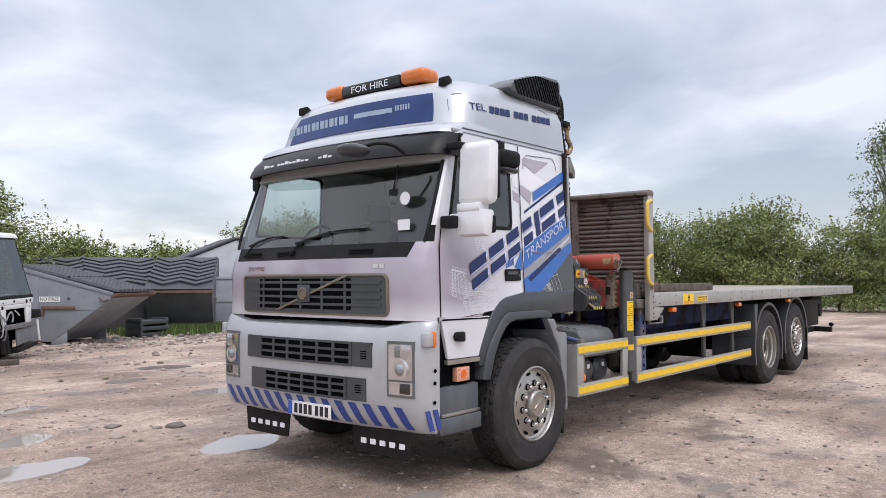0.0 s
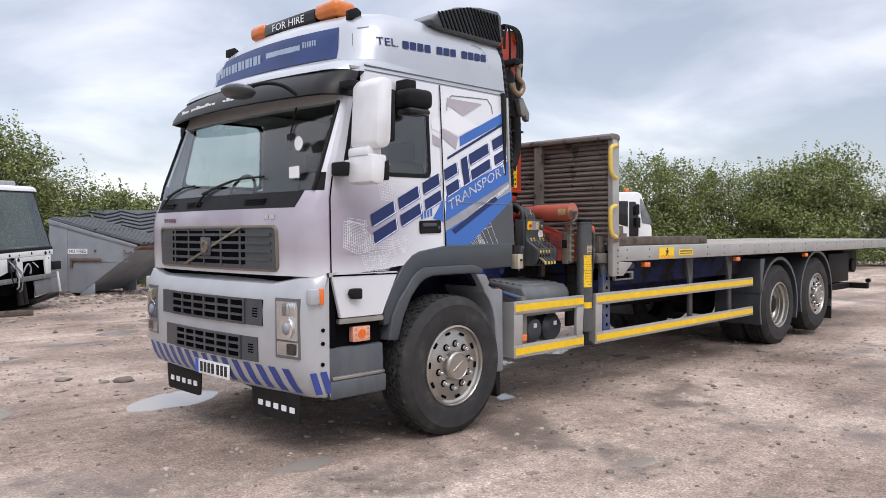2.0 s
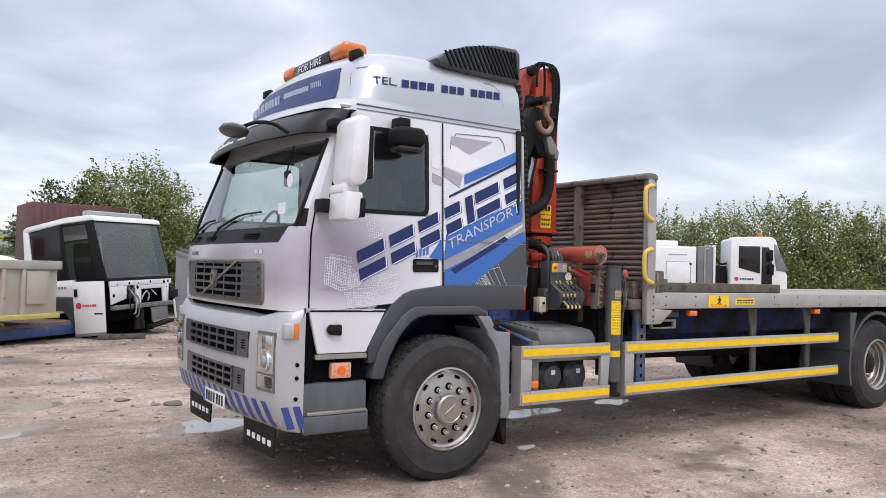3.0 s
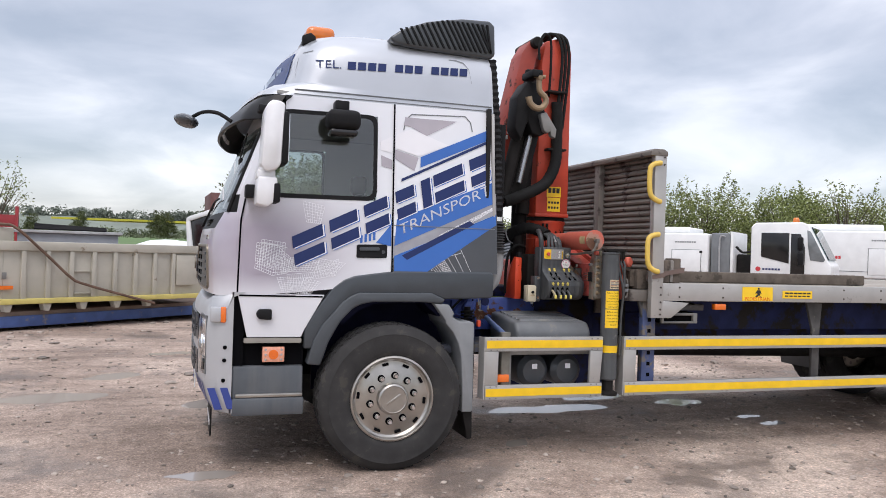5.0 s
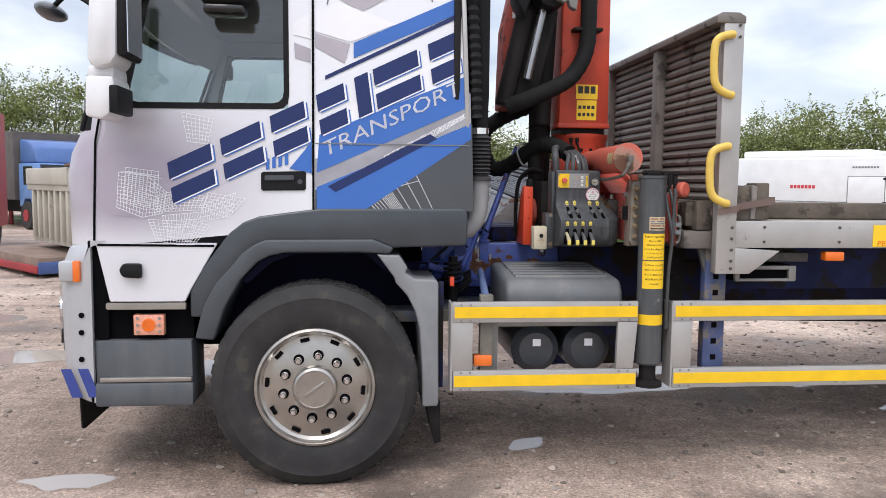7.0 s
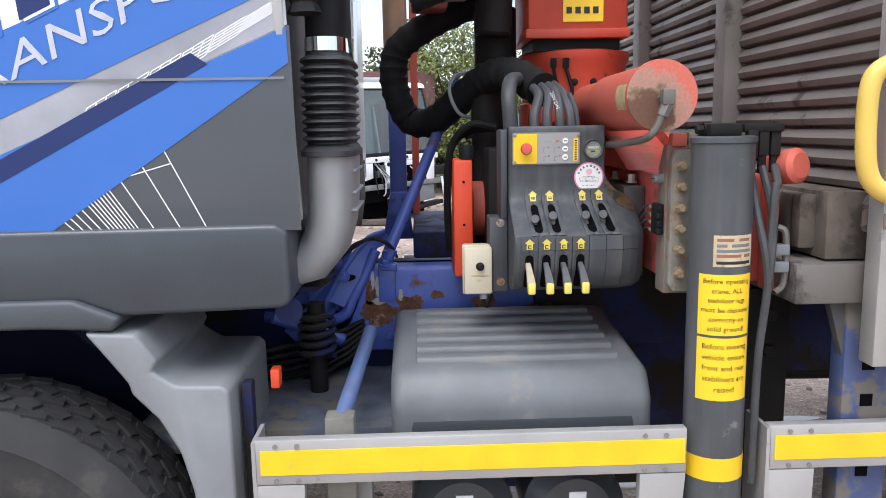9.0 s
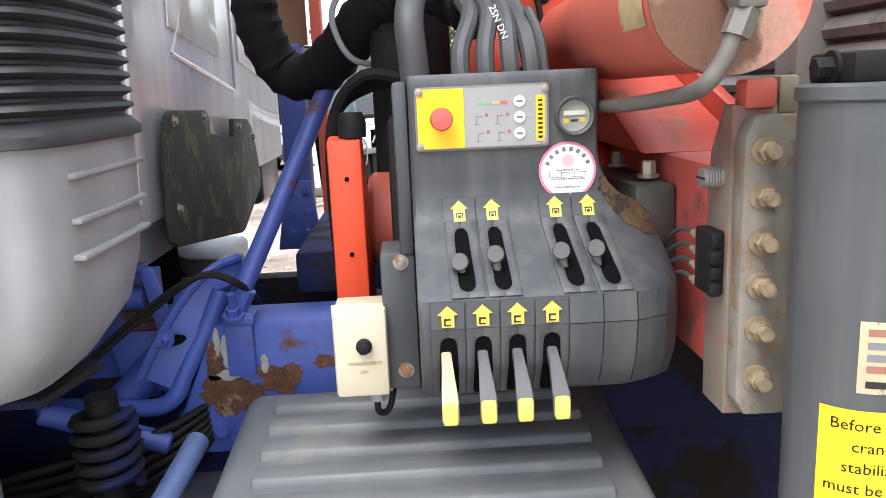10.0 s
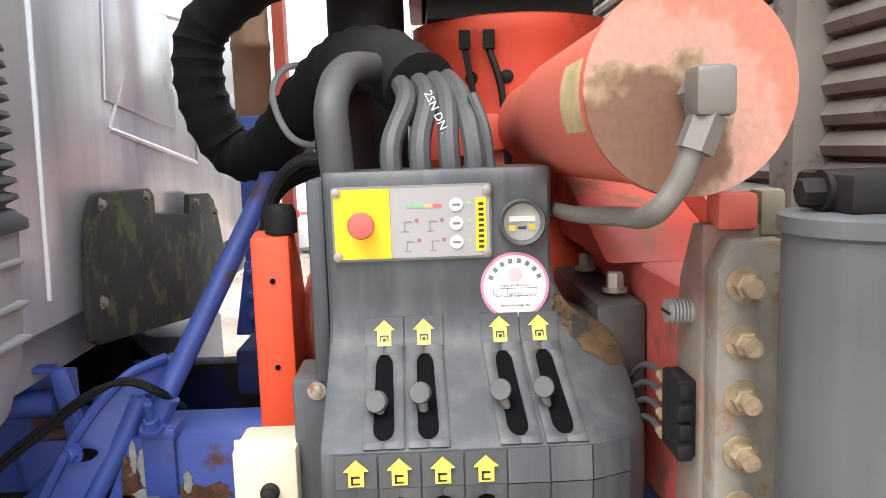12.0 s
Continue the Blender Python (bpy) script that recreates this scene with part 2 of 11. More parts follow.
RUST = mat("rust", (0.13, 0.055, 0.03), 0.95, 0.0, 0.5, 40.0, bump=0.6, bscale=160, wear=(0.32, 0.21, 0.14), wear_at=0.6, wear_scale=14)
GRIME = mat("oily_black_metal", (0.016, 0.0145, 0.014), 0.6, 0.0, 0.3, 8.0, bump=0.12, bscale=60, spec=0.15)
BOLT = mat("dull_bolt_steel", (0.33, 0.29, 0.25), 0.45, 0.6, 0.25, 40.0, wear=(0.20, 0.10, 0.05), wear_at=0.56, wear_scale=30)
BRASS = mat("dull_brass", (0.42, 0.26, 0.10), 0.45, 0.7, 0.15, 20)
ORANGE = mat("orange_lens", (0.80, 0.16, 0.012), 0.25, 0.0, 0.10, 12.0, coat=0.6)
AMBER = mat("amber_marker_lens", (0.75, 0.33, 0.22), 0.3, 0.0, 0.2, 60.0, coat=0.4)
BEACON = mat("amber_beacon_dome", (0.62, 0.15, 0.012), 0.22, 0.0, 0.12, 10.0, coat=0.5)
WHITE = mat("white_paint", (0.78, 0.79, 0.79), 0.4, 0.0, 0.06, 4.0, bump=0.02, bscale=30)
CREAM = mat("cream_plastic", (0.56, 0.50, 0.37), 0.5, 0.0, 0.06, 9.0)
DECBLUE = mat("decal_blue", (0.032, 0.135, 0.46), 0.38, 0.0, 0.06, 4.0, coat=0.12)
DECNAVY = mat("decal_navy", (0.016, 0.030, 0.115), 0.42, 0.0, 0.08, 6.0, spec=0.3)
DECGREY = mat("decal_charcoal", (0.055, 0.06, 0.07), 0.32, 0.0, 0.12, 3.0, coat=0.3)
DECWHITE = mat("decal_white", (0.83, 0.83, 0.86), 0.35, 0.0, 0.04, 4.0, coat=0.3)
DECLILAC = mat("decal_lilac_grey", (0.42, 0.39, 0.43), 0.35, 0.0, 0.10, 3.0, coat=0.3)
SIGNBLUE = mat("sign_panel_blue", (0.022, 0.045, 0.15), 0.4, 0.0, 0.3, 3.0, spec=0.25)
PLATEWHITE = mat("plate_white", (0.82, 0.82, 0.80), 0.4, 0.0, 0.03, 9.0)
INK = mat("black_ink", (0.015, 0.015, 0.016), 0.5, 0.0, 0.1, 9.0)
REDINK = mat("red_ink", (0.55, 0.04, 0.05), 0.5, 0.0, 0.1, 9.0)
PINKINK = mat("pink_ink", (0.72, 0.22, 0.36), 0.5, 0.0, 0.1, 9.0)
SEAT = mat("cab_trim_fabric", (0.035, 0.036, 0.04), 0.9, 0.0, 0.2, 8.0, spec=0.05)
DASH = mat("grey_dashboard", (0.06, 0.063, 0.067), 0.75, 0.0, 0.15, 8.0, spec=0.15)
DUCT = mat("bleached_grey_plastic", (0.31, 0.315, 0.32), 0.55, 0.0, 0.22, 5.0, bump=0.06, bscale=90, streak=((0.17, 0.17, 0.17), 0.5, 12))
MUDGUARD = mat("scuffed_pale_grey_plastic", (0.225, 0.235, 0.245), 0.5, 0.0, 0.14, 6.0, bump=0.05, bscale=120, wear=(0.20, 0.20, 0.195), wear_at=0.66, wear_scale=6)
ARCHTRIM = mat("satin_arch_grey", (0.044, 0.052, 0.061), 0.38, 0.0, 0.12, 7.0, coat=0.15, bump=0.05, bscale=220)
WSGLASS = glass_mat("windscreen_glass", (0.72, 0.80, 0.79), 0.0, 0.09)
SIDEGLASS = glass_mat("side_window_glass", (0.62, 0.70, 0.69), 0.0, 0.13)
LENS = glass_mat("headlamp_lens", (0.92, 0.93, 0.93), 0.02)
WOOD = mat("grey_weathered_timber", (0.125, 0.104, 0.086), 0.85, 0.0, 0.35, 9.0, bump=0.2, bscale=50, wear=(0.07, 0.058, 0.048), wear_at=0.58, wear_scale=7, spec=0.2)
DECKWOOD = mat("pale_dusty_deck", (0.34, 0.31, 0.27), 0.85, 0.0, 0.2, 5.0, bump=0.1, bscale=60, isle=0.12)
SKIPGREY = mat("skip_grey_paint", (0.235, 0.255, 0.28), 0.6, 0.0, 0.15, 2.5, bump=0.05, bscale=20, wear=(0.20, 0.13, 0.09), wear_at=0.68, wear_scale=3)
# skip grey darkened: the shade on one skip's body is in its colour
SKIPSHADE = mat("skip_dark_paint", (0.10, 0.105, 0.11), 0.65, 0.0, 0.2, 2.5, wear=(0.15, 0.10, 0.07), wear_at=0.66, wear_scale=3)
LID = mat("black_skip_lid", (0.050, 0.054, 0.062), 0.6, 0.0, 0.2, 4.0, bump=0.05, bscale=30)
RUSTSTEEL = mat("rusted_steel", (0.14, 0.085, 0.06), 0.85, 0.0, 0.3, 6.0, bump=0.15, bscale=50)
TIPPER = mat("beige_tipper_paint", (0.42, 0.395, 0.335), 0.6, 0.0, 0.12, 2.5, bump=0.04, bscale=20, wear=(0.22, 0.18, 0.13), wear_at=0.68, wear_scale=4)
TIPEDGE = mat("faded_yellow_edge", (0.55, 0.46, 0.14), 0.6, 0.0, 0.15, 5.0)
RAMPBLUE = mat("worn_blue_beam", (0.05, 0.09, 0.24), 0.6, 0.0, 0.25, 4.0, wear=(0.20, 0.17, 0.15), wear_at=0.62, wear_scale=6)
RAMPTOP = mat("dirty_brown_ramp", (0.20, 0.145, 0.115), 0.9, 0.0, 0.25, 3.0, bump=0.15, bscale=30)
REDPAINT = mat("dull_red_paint", (0.30, 0.025, 0.03), 0.55, 0.0, 0.2, 3.0)
MAROON = mat("maroon_container", (0.11, 0.045, 0.04), 0.65, 0.0, 0.25, 3.0)
BLUECAB = mat("light_blue_cab_paint", (0.12, 0.24, 0.50), 0.4, 0.0, 0.10, 3.0, coat=0.2)
BLUECABD = mat("blue_air_dam", (0.055, 0.13, 0.34), 0.45, 0.0, 0.12, 3.0, coat=0.2)


# ---- mesh helpers ----
def join(bm, tmp):
    me = bpy.data.meshes.new("tmp")
    tmp.to_mesh(me); tmp.free()
    bm.from_mesh(me)
    bpy.data.meshes.remove(me)
    return bm


def box(bm, x0, x1, y0, y1, z0, z1, bev=0.0, seg=2, m=None):
    t = bmesh.new()
    bmesh.ops.create_cube(t, size=1.0, matrix=Matrix.Translation(((x0 + x1) / 2, (y0 + y1) / 2, (z0 + z1) / 2)) @ Matrix.Diagonal((x1 - x0, y1 - y0, z1 - z0, 1)))
    if bev:
        bmesh.ops.bevel(t, geom=t.edges[:], offset=bev, segments=seg, profile=0.5, affect="EDGES", clamp_overlap=True)
    if m is not None:
        bmesh.ops.transform(t, matrix=m, verts=t.verts)
    return join(bm, t)


def prism(bm, pts, axis, a0, a1, bev=0.0, seg=2, m=None):
    """A polygon in the plane across axis (y: x,z; x: y,z; z: x,y), drawn out from a0 to a1."""
    put = {"y": lambda u, v, a: (u, a, v), "x": lambda u, v, a: (a, u, v), "z": lambda u, v, a: (u, v, a)}[axis]
    t = bmesh.new()
    lo, hi = [t.verts.new(put(u, v, a0)) for u, v in pts], [t.verts.new(put(u, v, a1)) for u, v in pts]
    t.faces.new(lo); t.faces.new(hi[::-1])
    for i in range(len(pts)):
        j = (i + 1) % len(pts)
        t.faces.new((lo[j], lo[i], hi[i], hi[j]))
    bmesh.ops.recalc_face_normals(t, faces=t.faces[:])
    if bev:
        bmesh.ops.bevel(t, geom=t.edges[:], offset=bev, segments=seg, profile=0.5, affect="EDGES", clamp_overlap=True)
    if m is not None:
        bmesh.ops.transform(t, matrix=m, verts=t.verts)
    return join(bm, t)


def frame_of(d):
    d = Vector(d).normalized()
    a = d.cross(Vector((0, 0, 1)) if abs(d.z) < 0.95 else Vector((1, 0, 0))).normalized()
    return d, a, d.cross(a)


def lathe(bm, prof, origin, axis, n=32, caps=True):
    """Rings of (radius, height along the axis), closed with caps where the radius is not zero."""
    d, a, b = frame_of(axis)
    o = Vector(origin)
    rings = []
    for r, h in prof:
        rings.append([bm.verts.new(o + d * h + (a * math.cos(2 * math.pi * k / n) + b * math.sin(2 * math.pi * k / n)) * max(r, 1e-4)) for k in range(n)])
    for r0, r1 in zip(rings, rings[1:]):
        for k in range(n):
            bm.faces.new((r0[k], r0[(k + 1) % n], r1[(k + 1) % n], r1[k]))
    if caps:
        bm.faces.new(rings[0][::-1]); bm.faces.new(rings[-1])
    return bm


def cyl(bm, p0, p1, r0, r1=None, n=20, bev=0.0):
    p0, p1 = Vector(p0), Vector(p1)
    r1 = r0 if r1 is None else r1
    h = (p1 - p0).length
    prof = [(r0, 0), (r1, h)] if not bev else [(r0 - bev, 0), (r0, bev), (r1, h - bev), (r1 - bev, h)]
    return lathe(bm, prof, p0, p1 - p0, n)


def spline(pts, sub=6):
    pts = [Vector(p) for p in pts]
    if sub < 2 or len(pts) < 3:
        return pts
    ext = [pts[0] * 2 - pts[1]] + pts + [pts[-1] * 2 - pts[-2]]
    out = []
    for i in range(1, len(ext) - 2):
        a, b, c, d = ext[i - 1:i + 3]
        for k in range(sub):
            t = k / sub
            out.append(0.5 * ((2 * b) + (c - a) * t + (2 * a - 5 * b + 4 * c - d) * t * t + (3 * b - a - 3 * c + d) * t ** 3))
    return out + [pts[-1]]


def tube(bm, pts, r, n=10, sub=6, ripple=0.0, every=2, radii=None):
    """A round tube along a smooth line; ripple swells every few rings, as on a sleeve."""
    path = spline(pts, sub)
    d0 = (path[1] - path[0]).normalized()
    _, a, _ = frame_of(d0)
    rings = []
    for i, p in enumerate(path):
        d = (path[min(i + 1, len(path) - 1)] - path[max(i - 1, 0)]).normalized()
        a = (a - d * a.dot(d)).normalized()
        b = d.cross(a)
        rr = r if radii is None else radii[0] + (radii[1] - radii[0]) * i / (len(path) - 1)
        rr *= 1 + (ripple if i % every == 0 else -ripple)
        rings.append([bm.verts.new(p + (a * math.cos(2 * math.pi * k / n) + b * math.sin(2 * math.pi * k / n)) * rr) for k in range(n)])
    for r0, r1 in zip(rings, rings[1:]):
        for k in range(n):
            bm.faces.new((r0[k], r0[(k + 1) % n], r1[(k + 1) % n], r1[k]))
    bm.faces.new(rings[0][::-1]); bm.faces.new(rings[-1])
    return bm


def hexbolt(bm, p, axis, r=0.012, h=0.01, washer=True):
    d, _, _ = frame_of(axis)
    p = Vector(p)
    if washer:
        lathe(bm, [(r * 1.45, 0), (r * 1.45, h * 0.22)], p, d, 14)
    lathe(bm, [(r, h * 0.22), (r, h * 0.9), (r * 0.85, h)], p, d, 6)
    return bm


def thing(name, label, category, at=(0, 0, 0), group="", kind=""):
    ob = new(name)
    ob.location = at
    ob.empty_display_size = 0.2
    return tagged(ob, label, category, group, kind)


def mesh_of(name, bm, material, smooth=35):
    bmesh.ops.recalc_face_normals(bm, faces=bm.faces[:])
    me = bpy.data.meshes.new(name)
    bm.to_mesh(me); bm.free()
    me.materials.append(material)
    if smooth:
        me.shade_smooth()
        me.set_sharp_from_angle(angle=radians(smooth))
    return me


def part(name, bm, material, parent, label="", smooth=35):
    ob = new(name, mesh_of(name, bm, material, smooth))
    ob.parent = parent
    if parent is not None and parent.type == "EMPTY":
        ob.matrix_parent_inverse = Matrix.Translation(parent.location).inverted()
    return tagged(ob, label) if label else ob


def solid(name, bm, material, label, category, group="", kind="", smooth=35):
    return tagged(new(name, mesh_of(name, bm, material, smooth)), label, category, group, kind)


def B():
    return bmesh.new()


def lettering(name, body, size, m, material, parent, depth=0.0006, align="CENTER", width=0.0):
    """Words as a flat mesh, in the plane of m (x along the line, y up, z out)."""
    cu = bpy.data.curves.new(name, "FONT")
    cu.body, cu.size, cu.align_x, cu.align_y, cu.extrude, cu.resolution_u = body, size, align, "CENTER", depth, 2
    tmp = bpy.data.objects.new("tmp_text", cu)
    scene.collection.objects.link(tmp)
    me = bpy.data.meshes.new_from_object(tmp.evaluated_get(bpy.context.evaluated_depsgraph_get()))
    bpy.data.objects.remove(tmp); bpy.data.curves.remove(cu)
    if width:
        xs = [v.co.x for v in me.vertices]
        k = width / max(max(xs) - min(xs), 1e-6)
        me.transform(Matrix.Diagonal((k, 1, 1, 1)))
    me.transform(m)
    me.materials.clear(); me.materials.append(material)
    me.name = name
    ob = new(name, me)
    ob.parent = parent
    if parent.type == "EMPTY":
        ob.matrix_parent_inverse = Matrix.Translation(parent.location).inverted()
    return ob

# ---- the lorry ----
YC = 1.32  # its centre line
lorry = thing("lorry", "silver and mauve high-roof flatbed lorry with blue stripe graphics", "lorry", (1.38, YC, 0))


def ip(z, *pairs):
    return float(np.interp(z, [p[0] for p in pairs], [p[1] for p in pairs]))


def half_w(z):
    return 1.23 - (z - 1.245) * 0.045


def side_y(z):
    return YC - half_w(z)


def ring_half(z, xf, bow, rc, ry, w, stations):
    """Plan of one half of the cab at height z, from the rear along the side to the front's middle: (x, offset from the centre line)."""
    xs = xf + bow + rc
    pts = [(x, w) for x in stations] + [(xs, w)]
    for a in (30, 60, 90):
        pts.append((xs - rc * math.sin(radians(a)), w - ry * (1 - math.cos(radians(a)))))
    for v in (0.75, 0.5, 0.25, 0.0):
        pts.append((xf + bow * v * v, (w - ry) * v))
    return pts


CAB_Z = [1.245, 1.42, 1.60, 1.715, 1.83, 1.955, 2.10, 2.28, 2.46, 2.585, 2.69]


def cab_ring(z):
    xf = ip(z, (1.245, 0.03), (1.60, 0.015), (1.715, 0.035), (1.83, 0.095), (2.46, 0.335), (2.69, 0.43))
    rc = ip(z, (1.245, 0.165), (1.83, 0.16), (1.955, 0.10), (2.46, 0.05), (2.69, 0.05))
    xw = ip(z, (1.245, 0.36), (1.955, 0.385), (2.585, 0.535), (2.69, 0.56))
    return ring_half(z, xf, 0.07, rc, ip(z, (1.245, 0.17), (1.715, 0.17), (1.955, 0.09), (2.69, 0.08)), half_w(z), [2.196 - (z - 1.4) * 0.045 if z > 1.45 else 2.175, 1.372, 1.366, 1.24, xw])


def full_ring(half, z):
    low = lambda x: max(z, 1.33) if x > 1.0 else z      # the sides end higher over the wheel
    return [(x, YC - o, low(x)) for x, o in half] + [(x, YC + o, low(x)) for x, o in half[-2::-1]]


def grid_mesh(rings, keep, thick=0.0, back=None):
    """Quads of a lattice for which keep(i, j) holds, thickened inwards."""
    bm = B()
    v = [[None] * len(r) for r in rings]
    for i in range(len(rings) - 1):
        for j in range(len(rings[0]) - 1):
            if keep(i, j):
                q = []
                for a, b in ((i, j), (i, j + 1), (i + 1, j + 1), (i + 1, j)):
                    if v[a][b] is None:
                        v[a][b] = bm.verts.new(rings[a][b])
                    q.append(v[a][b])
                bm.faces.new(q)
    bmesh.ops.recalc_face_normals(bm, faces=bm.faces[:])
    return bm


def thicken(bm, t):
    bm.normal_update()
    turn = []
    for f in bm.faces:
        m_ = f.calc_center_median()
        c = Vector((min(max(m_.x, 0.9), 1.9), YC, m_.z))
        if f.normal.dot(m_ - c) < 0:
            turn.append(f)
    bmesh.ops.reverse_faces(bm, faces=turn)
    bm.normal_update()
    bmesh.ops.solidify(bm, geom=bm.faces[:], thickness=t)
    return bm


CR = [full_ring(cab_ring(z), z) for z in CAB_Z]
NJ = len(CR[0]) - 1          # 24 cells round
far = lambda j: NJ - 1 - j
is_door = lambda i, j: min(j, far(j)) in (2, 3, 4)
is_win = lambda i, j: min(j, far(j)) == 3 and 5 <= i <= 8
is_ws = lambda i, j: 7 <= j <= far(7) and 4 <= i <= 7
is_cowl = lambda i, j: 8 <= j <= far(8) and i == 3
is_apil = lambda i, j: min(j, far(j)) == 6 and 4 <= i <= 7

part("cab_shell", thicken(grid_mesh(CR, lambda i, j: not (is_door(i, j) or is_ws(i, j) or is_cowl(i, j) or is_apil(i, j))), 0.03), WRAP, lorry, "mauve and silver wrapped cab body")
part("windscreen_cowl", thicken(grid_mesh(CR, is_cowl), 0.03), BLACK, lorry, "black plastic scuttle under the windscreen")
part("windscreen_pillar", thicken(grid_mesh(CR, lambda i, j: is_apil(i, j) and i > 4 and j < 12), 0.03), WRAP, lorry, "silver windscreen pillar")
part("pillar_foot", thicken(grid_mesh(CR, lambda i, j: is_apil(i, j) and i == 4 and j < 12), 0.03), BLACK, lorry, "black foot of the windscreen pillar")
part("windscreen_pillar", thicken(grid_mesh(CR, lambda i, j: is_apil(i, j) and i > 4 and j > 12), 0.03), WRAP, lorry, "silver windscreen pillar")
part("pillar_foot", thicken(grid_mesh(CR, lambda i, j: is_apil(i, j) and i == 4 and j > 12), 0.03), BLACK, lorry, "black foot of the windscreen pillar")
pane = part("windscreen", grid_mesh(CR, is_ws), WSGLASS, lorry, "large raked windscreen")
pane.visible_shadow = False
for j in (7, NJ - 7):
    bm = B(); tube(bm, [CR[i][j] for i in range(4, 9)], 0.014, 8, 3); part("windscreen_rubber", bm, BLACK, lorry, "black rubber beside the windscreen")
for side, pick in (("near", lambda j: j < 12), ("off", lambda j: j > 12)):
    door = part("door", thicken(grid_mesh(CR, lambda i, j: is_door(i, j) and not is_win(i, j) and pick(j)), 0.035), WRAP, lorry, "closed cab door with printed wrap")
    gl = part("side_window", grid_mesh(CR, lambda i, j: is_win(i, j) and pick(j)), SIDEGLASS, door, "dark side window")
    gl.visible_shadow = False
    s = -1 if side == "near" else 1
    yy = lambda z, d=0.0: YC + s * (half_w(z) + d)

    def plate(pts, d0, d1, bev=0.0):
        bm = B()
        a = [bm.verts.new((x, yy(z, d0), z)) for x, z in pts]; b = [bm.verts.new((x, yy(z, d1), z)) for x, z in pts]
        bm.faces.new(a); bm.faces.new(b[::-1])
        for k in range(len(pts)):
            bm.faces.new((a[k], b[k], b[(k + 1) % len(pts)], a[(k + 1) % len(pts)]))
        bmesh.ops.recalc_face_normals(bm, faces=bm.faces[:])
        if bev:
            bmesh.ops.bevel(bm, geom=bm.edges[:], offset=bev, segments=2, affect="EDGES", clamp_overlap=True)
        return bm
    # rubber round the window, with round corners
    def rrect(c, r):
        out = []
        for k, (x, z) in enumerate(c):
            px, nx = c[k - 1], c[(k + 1) % len(c)]
            p, q = Vector((px[0] - x, px[1] - z)).normalized() * r, Vector((nx[0] - x, nx[1] - z)).normalized() * r
            for t in (0, 0.33, 0.67, 1):
                v = Vector((x, z)) + p * (1 - t) ** 2 + q * t ** 2
                out.append((v.x, v.y))
        return out
    outer = rrect([(0.385, 1.945), (0.530, 2.588), (1.24, 2.594), (1.245, 1.955)], 0.07)
    inner = rrect([(0.425, 1.978), (0.555, 2.56), (1.213, 2.566), (1.217, 1.985)], 0.06)
    bm = B()
    o = [bm.verts.new((x, yy(z, 0.004), z)) for x, z in outer]; i_ = [bm.verts.new((x, yy(z, 0.004), z)) for x, z in inner]
    o2 = [bm.verts.new((x, yy(z, -0.02), z)) for x, z in outer]; i2 = [bm.verts.new((x, yy(z, -0.02), z)) for x, z in inner]
    for k in range(len(o)):
        q = (k + 1) % len(o)
        bm.faces.new((o[k], o[q], i_[q], i_[k])); bm.faces.new((i_[k], i_[q], i2[q], i2[k])); bm.faces.new((o[k], o[q], o2[q], o2[k]))
    part("window_seal", bm, BLACK, door, "black rubber window seal")
    part("lower_door_panel", plate([(0.266, 1.258), (0.335, 0.955), (0.71, 0.955), (0.735, 1.01), (0.875, 1.258)], -0.03, 0.0, 0.004), WRAP, door, "pale lower door skin")
    bm = plate([(1.10, 1.532), (1.33, 1.536), (1.33, 1.636), (1.10, 1.63)], -0.002, 0.012, 0.006)
    h = part("door_handle", bm, BLACK, door, "black recessed door handle")
    bm = plate([(1.12, 1.585), (1.27, 1.588), (1.27, 1.615), (1.12, 1.612)], 0.012, 0.024, 0.004)
    cyl(bm, (1.30, yy(1.58, 0.010), 1.58), (1.30, yy(1.58, 0.016), 1.58), 0.013, n=14)
    part("handle_grip", bm, DKGREY, door)
    part("door_sill_trim", plate([(0.315, 0.915), (0.715, 0.915), (0.715, 0.95), (0.315, 0.95)], -0.03, 0.006, 0.004), STEELRIM, lorry, "bright scuffed sill strip")
    # the side mirror bracket, beside the A pillar
    cy = yy(1.105, 0)
    bm = B(); prism(bm, [(0.39, 1.12), (0.41, 1.155), (0.50, 1.155), (0.50, 1.078), (0.41, 1.085)], "y", cy, cy + s * 0.045, 0.012)
    part("side_sensor_housing", bm, BLACK, lorry)

# roof: a tall fairing with a raked front
ROOF_Z = [2.69, 2.73, 2.775, 2.80, 2.90, 3.02, 3.12, 3.19, 3.235, 3.265]


def roof_ring(z):
    xf = ip(z, (2.69, 0.275), (2.73, 0.29), (2.775, 0.36), (2.80, 0.475), (2.90, 0.515), (3.02, 0.55), (3.12, 0.60), (3.19, 0.68), (3.235, 0.83), (3.265, 1.15))
    w = ip(z, (2.69, 1.165), (2.775, 1.155), (2.90, 1.145), (3.02, 1.13), (3.12, 1.09), (3.19, 1.03), (3.235, 0.92), (3.265, 0.6))
    rc = ip(z, (2.69, 0.20), (2.78, 0.22), (2.80, 0.26), (3.2, 0.30))
    xr = ip(z, (2.69, 2.165), (3.1, 2.15), (3.2, 2.12), (3.265, 1.95))
    return ring_half(z, xf, ip(z, (2.69, 0.10), (2.80, 0.10), (3.2, 0.08)), rc, ip(z, (2.69, 0.16), (2.8, 0.26), (3.2, 0.3)), w, [xr, 1.8, 1.5, 1.3, 1.15 + (z - 2.7) * 0.3])


